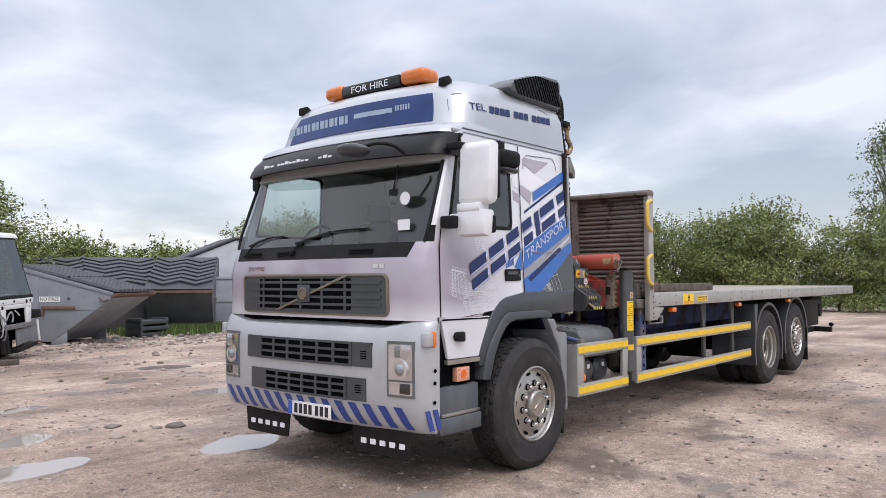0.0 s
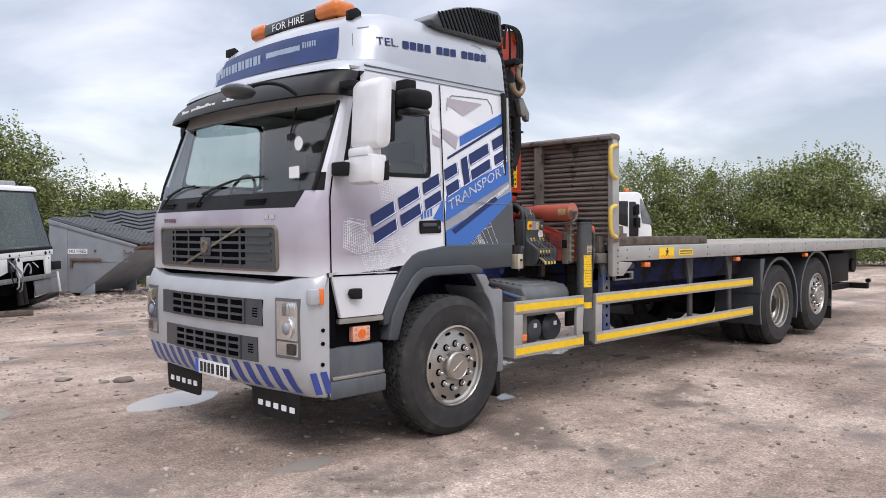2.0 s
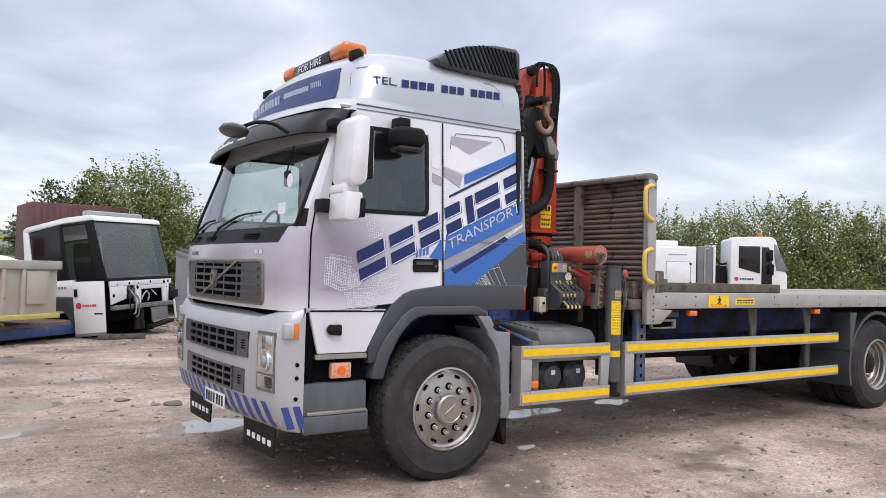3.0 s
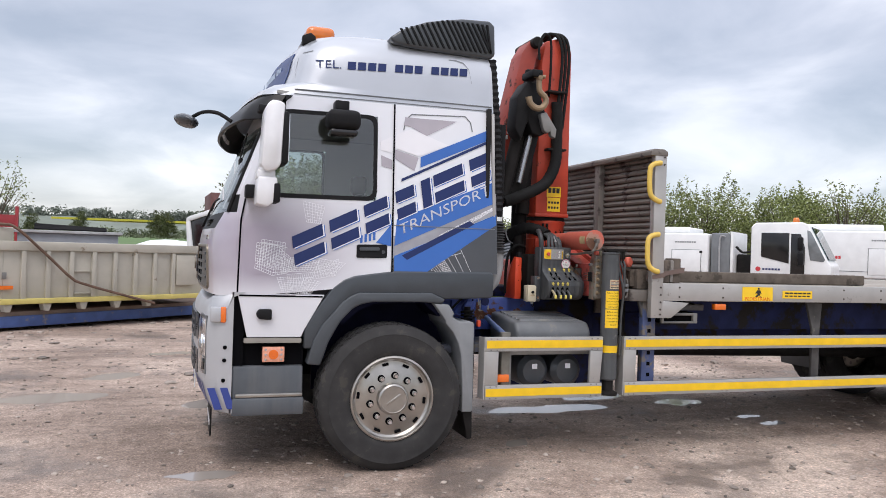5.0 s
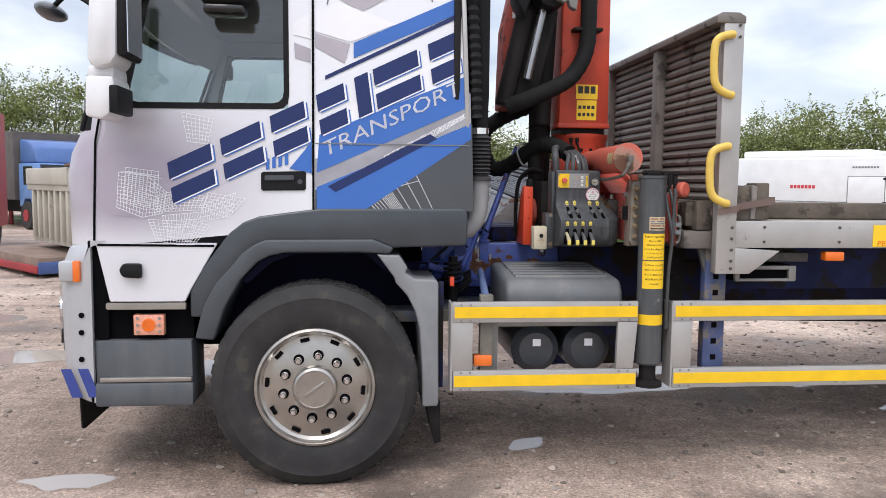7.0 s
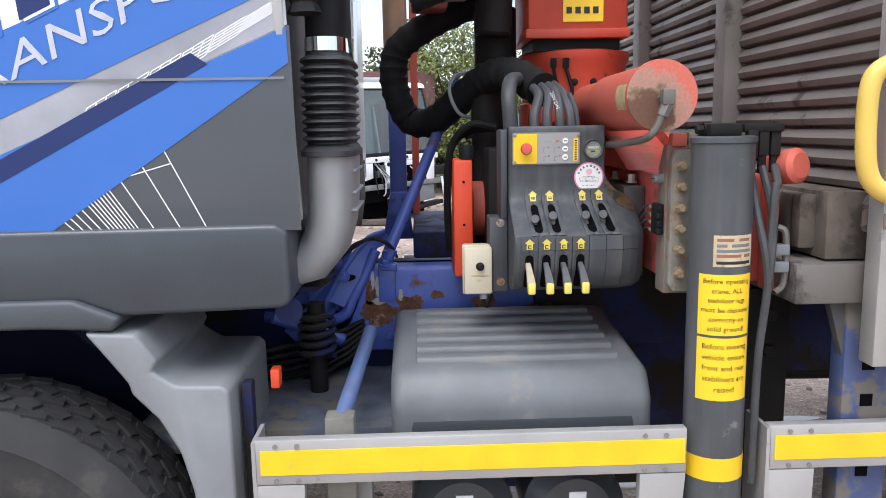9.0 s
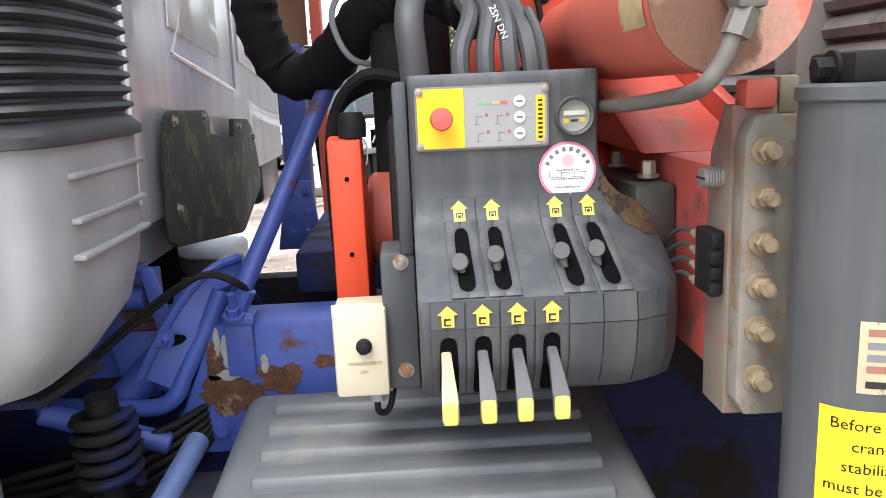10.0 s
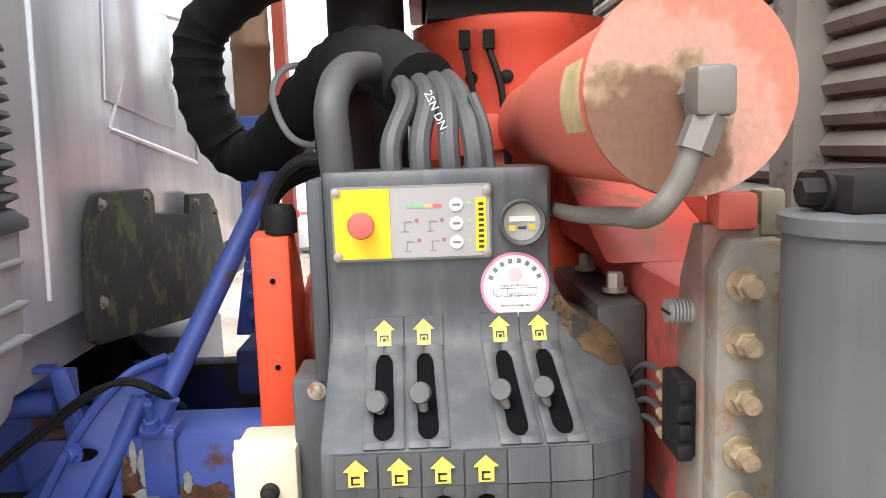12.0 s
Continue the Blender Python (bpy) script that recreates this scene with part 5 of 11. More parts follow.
for x in (3.56, 5.29, 6.3):
    g = B(); prism(g, [(x - 0.10, 1.24), (x + 0.07, 1.24), (x + 0.05, 1.0), (x + 0.05, 0.50), (x - 0.03, 0.50), (x - 0.03, 1.0)], "y", 0.055, 0.085, 0.003); part("guard_bracket", g, mat("grimy_bracket_steel", (0.085, 0.082, 0.08), 0.7, 0.2, 0.3, 8, wear=(0.15, 0.14, 0.12), wear_at=0.62, wear_scale=10), lorry, "grimy steel guard bracket")
g = B(); box(g, 3.50, 3.62, 0.045, 0.11, 0.56, 1.29, 0.005); pst = part("outrigger_post", g, mat("worn_post_blue", (0.06, 0.085, 0.19), 0.6, 0, 0.3, 8, wear=(0.16, 0.14, 0.12), wear_at=0.54, wear_scale=9), lorry, "worn blue post")
for k in range(6):
    g = B(); box(g, 3.545, 3.575, 0.043, 0.047, 0.62 + k * 0.09, 0.65 + k * 0.09); part("slot", g, SHADEBLACK, pst)
for x0 in (2.45, 2.745):
    g = B(); cyl(g, (x0 + 0.14, 0.17, 0.66), (x0 + 0.14, 1.0, 0.66), 0.135, n=28, bev=0.04); tk = part("air_tank", g, DKGREY, lorry, "dark grey air tank")
    g = B(); box(g, x0 + 0.12, x0 + 0.165, 0.166, 0.172, 0.68, 0.72); part("tank_label", g, DECWHITE, tk)
g = B(); box(g, 2.22, 2.32, 0.04, 0.10, 0.60, 0.66, 0.008); part("side_marker_lamp", g, ORANGE, lorry, "orange side marker")
g = B(); box(g, 2.30, 2.36, 0.10, 0.16, 0.5, 0.9, 0.004); box(g, 2.30, 3.1, 0.12, 0.2, 0.80, 0.85, 0.004); part("tank_bracket", g, GALV, lorry)

# battery cover with ribbed top
g = B()
prism(g, [(0.13, 0.80), (0.13, 0.985), (0.18, 1.055), (0.70, 1.10), (0.72, 0.80)], "x", 2.41, 3.07, 0.03, 3)
LIDGREY = mat("dusty_lid_grey", (0.125, 0.132, 0.138), 0.5, 0.0, 0.2, 6.0, bump=0.05, bscale=140, wear=(0.19, 0.185, 0.17), wear_at=0.62, wear_scale=6)
cover = part("battery_cover", g, LIDGREY, lorry, "dark grey moulded battery box lid")
g = B(); prism(g, [(0.126, 0.905), (0.132, 0.955), (0.150, 0.955), (0.150, 0.905)], "x", 2.46, 3.02, 0.006); part("front_recess_bar", g, DKGREY, cover)
for k in range(6):
    a = 0.225 + k * 0.075
    z = 1.057 + (a - 0.18) * 0.0865
    g = B(); prism(g, [(a, z - 0.005), (a + 0.05, z - 0.001), (a + 0.046, z + 0.014), (a + 0.008, z + 0.011)], "x", 2.475, 3.005, 0.004); part("lid_rib", g, LIDGREY, cover)
g = B()
for k in range(5):
    curved = 2.60 + k * 0.055
    box(g, curved, curved + 0.044, 0.122, 0.132, 0.855, 0.885)
part("maker_mark_bars", g, DKGREY, cover)

# cab wrap graphics
def decal(name, pts, material, off, parent=None, label=""):
    g = B()
    fs = [g.verts.new((x, side_y(z) - off, z)) for x, z in pts]
    bs = [g.verts.new((x, side_y(z) - off + 0.002, z)) for x, z in pts]
    g.faces.new(fs)
    for k in range(len(fs)):
        q = (k + 1) % len(fs)
        g.faces.new((fs[k], fs[q], bs[q], bs[k]))
    return part(name, g, material, parent or lorry, label, 0)


decal("wrap_shape", [(1.378, 1.432), (1.378, 1.54), (2.205, 1.90), (2.215, 1.432)], DECGREY, 0.003, None, "charcoal lower rear panel")
decal("wrap_shape", [(1.378, 1.70), (1.378, 1.85), (2.17, 2.40), (2.18, 2.06)], DECWHITE, 0.003, None, "white backing shape")
decal("wrap_shape", [(1.378, 1.55), (1.378, 1.70), (2.195, 2.06), (2.20, 1.90)], mat("decal_silver_grey", (0.32, 0.32, 0.35), 0.3, 0.2, 0.25, 6.0, coat=0.3), 0.003, None, "grey girder pattern")
decal("wrap_stripe", [(1.387, 1.432), (1.63, 1.432), (2.20, 1.815), (2.197, 1.895), (1.385, 1.553)], DECBLUE, 0.005, None, "blue diagonal stripe")
decal("wrap_stripe", [(1.40, 1.826), (2.165, 2.145), (2.185, 1.985), (1.385, 1.628)], DECBLUE, 0.005, None, "blue diagonal band")
decal("wrap_stripe", [(1.245, 1.648), (1.36, 1.79), (1.36, 1.625)], DECBLUE, 0.005, None, "blue band end on the door")
decal("wrap_stripe", [(1.577, 2.227), (1.577, 2.306), (2.145, 2.565), (2.147, 2.484)], DECBLUE, 0.005, None, "blue upper stripe")
decal("wrap_stripe", [(1.43, 2.112), (1.43, 2.133), (2.147, 2.484), (2.148, 2.462)], DECNAVY, 0.005, None, "thin navy stripe")
decal("wrap_stripe", [(1.443, 1.558), (1.484, 1.527), (2.018, 1.814), (1.98, 1.84)], DECNAVY, 0.006, None, "navy lower stripe")
# pale facets and lilac facets over the window
decal("wrap_facet", [(1.262, 2.40), (1.355, 2.45), (1.355, 2.32), (1.27, 2.34)], DECWHITE, 0.004)
decal("wrap_facet", [(1.378, 2.46), (1.50, 2.515), (1.80, 2.41), (1.56, 2.31), (1.378, 2.36)], DECWHITE, 0.004)
decal("wrap_facet", [(1.378, 2.35), (1.56, 2.30), (1.53, 2.20), (1.378, 2.28)], DECLILAC, 0.004)
decal("wrap_facet", [(1.27, 2.30), (1.355, 2.27), (1.355, 2.20), (1.275, 2.22)], DECLILAC, 0.004)
decal("wrap_facet", [(1.62, 2.47), (1.86, 2.60), (1.45, 2.60), (1.44, 2.54), (1.50, 2.53)], DECLILAC, 0.004)
# the firm's lettering, as plain slanted blocks: navy faces over a lighter drop edge
UA, VA = Vector((math.cos(radians(25.5)), math.sin(radians(25.5)))), Vector((-math.sin(radians(7.5)), math.cos(radians(7.5))))


def on_line(o, u, v):
    p = Vector(o) + UA * u + VA * v
    return (p.x, p.y)


O1 = (0.655, 1.462)
MARKS = [(0.0, 0.268), (0.292, 0.545), (0.572, 0.795), (0.836, 1.022), (1.054, 1.132), (1.162, 1.448), (1.482, 1.675)]


def mark(u0, u1, material, off, name, du, dv):
    """One mark of the firm's name, as plain slanted bars stacked in a block."""
    rows_ = ((0.0, 0.210),) if u1 - u0 < 0.1 else ((0.0, 0.080), (0.125, 0.210))
    for v0, v1 in rows_:
        for a_, b_ in (((u0, 0.778), (0.786, u1)) if u0 < 0.78 < u1 - 0.01 else ((u0, u1),)):
            decal(name, [on_line(O1, a_ + du, v0 + dv), on_line(O1, b_ + du, v0 + dv), on_line(O1, b_ + du, v1 + dv), on_line(O1, a_ + du, v1 + dv)], material, off)


for a, b in MARKS:
    b -= 0.03 if b - a > 0.1 else 0.0
    mark(a, b, DECBLUE, 0.0066, "letter_block_edge", 0.017, -0.014)
    mark(a, b, DECWHITE, 0.0076, "letter_block_gap", 0.010, -0.007)
    mark(a, b, DECNAVY, 0.0086, "letter_block", 0.0, 0.0)
O2 = (1.415, 1.665)
wd_ = lettering("wrap_word", "TRANSPORT", 0.112, Matrix.Identity(4), DECWHITE, lorry, 0.0001, width=0.80)
for v in wd_.data.vertices:
    p = Vector(O2) + UA * (v.co.x + 0.415) + VA * (v.co.y + 0.072)
    v.co = Vector((p.x, side_y(p.y) - 0.0075, p.y))
wd_.data.update()
for k in range(4):
    decal("accent_bar", [(1.125 + k * 0.032, 1.64 + 0.008 * k), (1.143 + k * 0.032, 1.645 + 0.008 * k), (1.143 + k * 0.032, 1.70 + 0.014 * k), (1.125 + k * 0.032, 1.69 + 0.014 * k)], DECBLUE, 0.006)
# printed wire frames
LINE = mat("decal_line_white", (0.85, 0.85, 0.88), 0.4, 0, 0.02)


def wire(pts_a, pts_b, n, m, name="wireframe_print"):
    """A printed net between two sides of a four-cornered patch."""
    g = B()

    def lerp2(p, q, t):
        return Vector(p) + (Vector(q) - Vector(p)) * t

    def line(p, q, w=0.0012):
        d = (q - p).normalized(); nrm = Vector((-d.y, d.x)) * w
        vs = [g.verts.new((c.x, side_y(c.y) - 0.0045, c.y)) for c in (p + nrm, q + nrm, q - nrm, p - nrm)]
        g.faces.new(vs)
    for k in range(n + 1):
        line(lerp2(pts_a[0], pts_a[1], k / n), lerp2(pts_b[0], pts_b[1], k / n))
    for k in range(m + 1):
        line(lerp2(pts_a[0], pts_b[0], k / m), lerp2(pts_a[1], pts_b[1], k / m))
    part(name, g, LINE, lorry, "printed white wire frame", 0)


wire([(0.385, 1.62), (0.53, 1.60)], [(0.375, 1.44), (0.50, 1.39)], 8, 10)
wire([(0.42, 1.645), (0.585, 1.625)], [(0.405, 1.47), (0.575, 1.43)], 9, 9)
wire([(0.57, 1.50), (0.70, 1.54)], [(0.56, 1.40), (0.67, 1.44)], 8, 7)
wire([(0.60, 1.40), (0.80, 1.42)], [(0.63, 1.29), (0.74, 1.27)], 14, 4)
wire([(0.80, 1.46), (0.97, 1.52)], [(0.79, 1.37), (0.95, 1.40)], 14, 4)
wire([(0.53, 1.60), (0.625, 1.52)], [(0.50, 1.39), (0.60, 1.41)], 6, 10)
wire([(0.385, 1.62), (0.53, 1.60)], [(0.44, 1.625), (0.60, 1.59)], 5, 3)
wire([(0.62, 1.52), (0.83, 1.50)], [(0.61, 1.42), (0.80, 1.43)], 10, 6)
wire([(0.83, 1.52), (1.02, 1.49)], [(0.80, 1.43), (0.93, 1.39)], 9, 6)
wire([(0.53, 1.38), (0.72, 1.37)], [(0.57, 1.27), (0.68, 1.25)], 8, 7)
wire([(0.72, 1.38), (0.84, 1.35)], [(0.68, 1.25), (0.76, 1.25)], 6, 7)
wire([(0.70, 1.93), (0.86, 1.90)], [(0.73, 1.78), (0.83, 1.77)], 7, 7)
for x0, x1, n_ in ((1.70, 1.80, 5), (1.79, 1.845, 6), (1.88, 2.00, 2)):
    wire([(x0, 1.435), (x1, 1.435)], [(x0 - 0.155, 1.435 + (x0 - 1.44) * 0.56), (x1 - 0.155, 1.435 + (x1 - 1.44) * 0.56)], n_, 2)
for k in range(6):
    a = 1.72 + k * 0.075
    wire([(a, 1.66 + k * 0.045), (a + 0.07, 1.70 + k * 0.045)], [(a + 0.02, 1.72 + k * 0.04), (a + 0.09, 1.76 + k * 0.04)], 3, 5)
# pressed panel lines on the sleeper side and roof: crease shade as flat grey strips
def groove(pts, material=MIDGREY, w=0.004, off=0.0035):
    g = B()
    for p, q in zip(pts, pts[1:]):
        p, q = Vector(p), Vector(q)
        d = (q - p).normalized(); nrm = Vector((-d.y, d.x)) * w
        g.faces.new([g.verts.new((c.x, side_y(c.y) - off, c.y)) for c in (p + nrm, q + nrm, q - nrm, p - nrm)])
    part("panel_crease", g, material, lorry, "", 0)


groove([(0.262, 1.26), (0.264, 1.39), (0.273, 1.777), (0.30, 1.93)], SHADEBLACK, 0.006, 0.004)
groove([(1.369, 1.42), (1.366, 2.69)], SHADEBLACK, 0.006, 0.0088)
groove([(1.378, 1.781), (2.19, 1.781)], MIDGREY, 0.003, 0.0092)
groove([(0.275, 1.248), (0.86, 1.244)], SHADEBLACK, 0.006, 0.004)
groove([(1.44, 2.50), (1.455, 2.58), (1.50, 2.625), (1.93, 2.645), (1.975, 2.60), (1.99, 2.53)])
groove([(0.35, 1.405), (0.72, 1.37), (0.93, 1.40)], WRAP, 0.003)
# the phone number on the roof side: bars only
def roof_y(x, z):
    r = roof_ring(z)[:9]
    return YC - float(np.interp(x, [p[0] for p in r][::-1], [p[1] for p in r][::-1]))


tel_ = lettering("roof_word", "TEL.", 0.085, Matrix.Identity(4), DECNAVY, lorry, 0.0004, width=0.185)
for v in tel_.data.vertices:
    x, z = 0.868 + v.co.x, 2.945 + v.co.y + 0.022 * v.co.x
    v.co = Vector((x, roof_y(x, z) - 0.006 - v.co.z, z))
tel_.data.update()
for xs_, n_ in ((1.004, 4), (1.366, 3), (1.652, 4)):
    for k in range(n_):
        x0 = xs_ + k * 0.0768
        g = B()
        q = []
        for x, dz in ((x0, -0.029), (x0 + 0.062, -0.029), (x0 + 0.066, 0.031), (x0 + 0.004, 0.031)):
            z = 2.949 + 0.045 * (x - 1.0) + dz
            q.append(g.verts.new((x, roof_y(x, z) - 0.006, z)))
        g.faces.new(q)
        part("number_bar", g, DECNAVY, lorry, "", 0)
# the roof pressing's shade, drawn as a flat grey line
g = B()
rp = [(0.640, 2.85), (0.645, 2.91), (0.665, 3.0), (0.70, 3.045), (0.76, 3.055), (1.86, 3.085), (1.92, 3.07), (1.96, 3.02), (1.985, 2.90)]
for (xa, za), (xb, zb) in zip(rp, rp[1:]):
    q = [g.verts.new((x, roof_y(x, z) - 0.004, z)) for x, z in ((xa, za - 0.004), (xb, zb - 0.004), (xb, zb + 0.004), (xa, za + 0.004))]
    g.faces.new(q)
part("roof_panel_crease", g, MIDGREY, lorry, "", 0)
# header sign on the roof front
g = B()
sr = []
for z in (2.825, 2.90, 3.0, 3.075):
    h = roof_ring(z)
    r = [(x - 0.008, o) for x, o in h[8:]]
    sr.append([(x, YC - o, z) for x, o in r] + [(x, YC + o, z) for x, o in r[-2::-1]])
sign = part("header_sign", thicken(grid_mesh(sr, lambda i, j: True), 0.004), SIGNBLUE, lorry, "dark blue illuminated-type header panel")


def roof_front_x(y, z):
    r = roof_ring(z)[5:]
    return float(np.interp(abs(y - YC), [p[1] for p in r][::-1], [p[0] for p in r][::-1]))


for k in range(7):
    y1 = 2.27 - k * 0.135
    for a, b in ((0.0, 0.06), (0.075, 0.11)):
        g = B()
        curved_bar(g, y1 - b, y1 - a, 2.868, 2.985, 0.010, 0.012, 2, roof_front_x); part("sign_block", g, mat("sign_pale_blue", (0.36, 0.44, 0.56), 0.35), sign)
g = B(); curved_bar(g, 0.85, 1.28, 2.93, 2.985, 0.010, 0.012, 6, roof_front_x); part("sign_block", g, MATS["sign_pale_blue"], sign)
for k in range(6):
    g = B(); curved_bar(g, 0.68 + k * 0.026, 0.694 + k * 0.026, 2.94, 3.0, 0.010, 0.012, 1, roof_front_x); part("sign_block", g, MATS["sign_pale_blue"], sign)
# light bar
lb = part("light_bar", box(B(), 0.78, 0.98, 0.98, 1.72, 3.235, 3.345, 0.02), GLOSSBLK, lorry, "amber roof light bar with a black sign between domes")
for y0, y1 in ((0.70, 0.985), (1.715, 1.95)):
    g = B(); box(g, 0.77, 1.0, y0, y1, 3.24, 3.37, 0.05, 4); part("beacon_dome", g, BEACON, lb, "amber dome")
lettering("sign_word", "FOR HIRE", 0.085, Matrix.Translation((0.776, 1.35, 3.285)) @ Matrix.Rotation(radians(-90), 4, "Z") @ Matrix.Rotation(radians(90), 4, "X"), DECWHITE, lb, width=0.46)
for y in (0.8, 1.3, 1.85):
    g = B(); box(g, 0.84, 0.95, y - 0.03, y + 0.03, 3.17, 3.25, 0.004); part("bar_foot", g, BLACK, lb)
for y in (0.44, 2.2):
    g = B(); prism(g, [(0.70, 3.13), (0.70, 3.20), (0.76, 3.225), (0.80, 3.20), (0.80, 3.15)], "y", y - 0.035, y + 0.035, 0.008); part("corner_marker_lamp", g, BLACK, lorry, "small black roof lamp")
g = B(); lathe(g, [(0.05, 0), (0.05, 0.02), (0.02, 0.05)], (1.30, 0.9, 3.225), (0, 0, 1), 16); part("roof_aerial_base", g, BLACK, lorry)
# side air deflector with slanted ribs
for s in (-1, 1):
    yo = YC + s * 1.12
    yi = YC + s * 1.02
    g = B(); prism(g, [(1.325, 3.205), (1.36, 3.165), (1.52, 3.145), (2.15, 3.125), (2.185, 3.16), (2.175, 3.39), (2.13, 3.425), (1.90, 3.415), (1.62, 3.36), (1.42, 3.275)], "y", yo, yi - s * 0.25, 0.02, 3)
    df = part("air_deflector", g, DKGREY, lorry, "ribbed dark plastic air deflector")
    for k in range(19):
        xa = 1.40 + k * 0.041
        zt = min(3.30 + (xa - 1.42) * 0.30, 3.40) - 0.015
        zb = 3.165
        dx = (zt - zb) * 0.55
        if xa + 0.0 > 2.12:
            break
        g = B(); prism(g, [(xa - dx * 0 - 0.0, zt), (xa + 0.016, zt), (min(xa + dx + 0.016, 2.15), zb), (min(xa + dx, 2.14), zb)], "y", yo + s * 0.012, yo - s * 0.005); part("rib", g, BLACK, df)
# near-side mirrors
for s in (-1,):
    y0 = YC + s * 1.30
    y1 = YC + s * 1.60
    g = B()
    prism(g, [(0.388, 2.53), (0.43, 2.575), (0.515, 2.56), (0.50, 2.15), (0.475, 2.11), (0.40, 2.09), (0.365, 2.13)], "y", y1 + 0.01, y0 - 0.01, 0.028, 2)
    mr = part("mirror_housing", g, mat("pale_silver_mirror_shell", (0.74, 0.74, 0.75), 0.36, 0.1, 0.10, 5, coat=0.3), lorry, "tall pale silver door mirror")
    g = B(); prism(g, [(0.35, 2.11), (0.468, 2.11), (0.470, 2.05), (0.345, 2.05)], "y", y1 + 0.075, y0 - 0.012, 0.012, 2); part("mirror_neck", g, MATS["pale_silver_mirror_shell"], mr)
    g = B(); prism(g, [(0.352, 2.06), (0.475, 2.06), (0.482, 2.03), (0.455, 1.885), (0.42, 1.86), (0.345, 1.875)], "y", y1 + 0.035, y0 - 0.01, 0.024, 2); part("wide_angle_housing", g, MATS["pale_silver_mirror_shell"], mr, "lower wide-angle mirror shell")
    g = B(); prism(g, [(0.33, 1.985), (0.40, 2.045), (0.42, 2.02), (0.35, 1.955)], "y", y0 - 0.02, YC - 1.215, 0.008); part("mirror_strut", g, MATS["pale_silver_mirror_shell"], mr)
    g = B(); box(g, 0.500, 0.545, min(y0, y1) + 0.02, max(y0, y1) - 0.02, 2.15, 2.50, 0.015, 2); part("mirror_back", g, BLACK, mr)
    g = B(); box(g, 0.545, 0.549, min(y0, y1) + 0.035, max(y0, y1) - 0.035, 2.17, 2.48); part("mirror_glass", g, CHROME, mr, "mirror glass")
    g = B(); box(g, 0.455, 0.500, min(y0, y1) + 0.03, max(y0, y1) - 0.03, 1.89, 2.02, 0.012); part("lower_mirror_back", g, BLACK, mr)
    yd = YC + s * 1.20
    g = B(); box(g, 0.29, 0.42, min(yd, y0 + s * 0.03), max(yd, y0 + s * 0.03), 1.93, 2.02, 0.012); part("mirror_arm", g, BLACK, mr)
    g = B(); box(g, 0.36, 0.45, min(yd, y0 + s * 0.03), max(yd, y0 + s * 0.03), 2.53, 2.58, 0.01); part("mirror_arm", g, BLACK, mr)
    # kerb mirror above the window
    g = B(); ya, yb = sorted((YC + s * 1.23, YC + s * 1.42)); box(g, 0.83, 1.07, ya, yb, 2.44, 2.58, 0.045, 3); km = part("kerb_mirror", g, BLACK, lorry, "black kerb-view mirror over the door")
    ya, yb = sorted((YC + s * 1.18, YC + s * 1.30)); g = B(); box(g, 0.90, 1.0, ya, yb, 2.57, 2.66, 0.01); part("mirror_arm", g, BLACK, km)
    g = B(); ya, yb = sorted((YC + s * 1.25, YC + s * 1.40)); box(g, 0.85, 1.05, ya, yb, 2.395, 2.442, 0.02); part("mirror_face", g, GLOSSBLK, km)
g = B(); box(g, 0.44, 0.56, 2.50, 2.62, 2.40, 2.53, 0.03, 3); part("far_mirror", g, BLACK, lorry, "black folded mirror on the far door")
# front mirror on its arm
g = B(); lathe(g, [(0.02, -0.135), (0.055, -0.11), (0.078, -0.03), (0.072, 0.05), (0.04, 0.12), (0.012, 0.14)], (0, 0, 0), (0.20, -0.95, 0.05), 20)
for v in g.verts:
    v.co = Vector((v.co.x * 1.1 - 0.115, v.co.y + 0.62, v.co.z * 0.62 - v.co.x * 0.25 + 2.515))
fm = part("front_mirror", g, DKGREY, lorry, "dark round front mirror on an arm")
g = B(); tube(g, [(-0.09, 0.58, 2.53), (0.0, 0.50, 2.57), (0.10, 0.42, 2.56), (0.20, 0.38, 2.50)], 0.014, 8, 5); part("mirror_arm", g, BLACK, fm)
# wipers and scuttle vents
def ws_pt(y, z):
    r = cab_ring(z)
    o = abs(y - YC)
    seg = r[7:]
    return (float(np.interp(o, [p[1] for p in seg][::-1], [p[0] for p in seg][::-1])) - 0.02, y, z)


for y0, y1, z1 in ((2.25, 1.72, 1.905), (1.55, 0.72, 1.93), ):
    g = B(); tube(g, [ws_pt(y0, 1.75), ws_pt(y0 - 0.1, 1.86), ws_pt((y0 + y1) / 2, z1)], 0.009, 6, 4)
    wp = part("wiper", g, BLACK, lorry, "black windscreen wiper")
    g = B(); tube(g, [ws_pt(y0 - 0.02, 1.85), ws_pt((y0 + y1) / 2, z1 + 0.005), ws_pt(y1, z1 + 0.02)], 0.008, 6, 3); part("wiper_blade", g, BLACK, wp)
for ya in (0.62, 1.5, 2.0):
    for k in range(5):
        g = B(); curved_bar(g, ya, ya + 0.24, 1.728 + k * 0.013, 1.734 + k * 0.013, -0.02, 0.012, 3, lambda y, z: front_x(y, 1.76) ); part("scuttle_vent_slat", g, BLACK, lorry)
# inside the cab
LINING = mat("pale_cab_lining", (0.36, 0.36, 0.35), 0.9, 0, 0.1, 8)
g = B(); box(g, 0.30, 0.62, 0.20, 2.44, 1.45, 1.80, 0.06, 3); part("dashboard", g, DASH, lorry, "grey dashboard")
g = B()
sw = []
for k in range(25):
    a = 2 * math.pi * k / 24
    sw.append((0.68 + 0.10 * math.sin(a) * 0.6, 1.95 + 0.21 * math.cos(a), 1.86 + 0.19 * math.sin(a)))
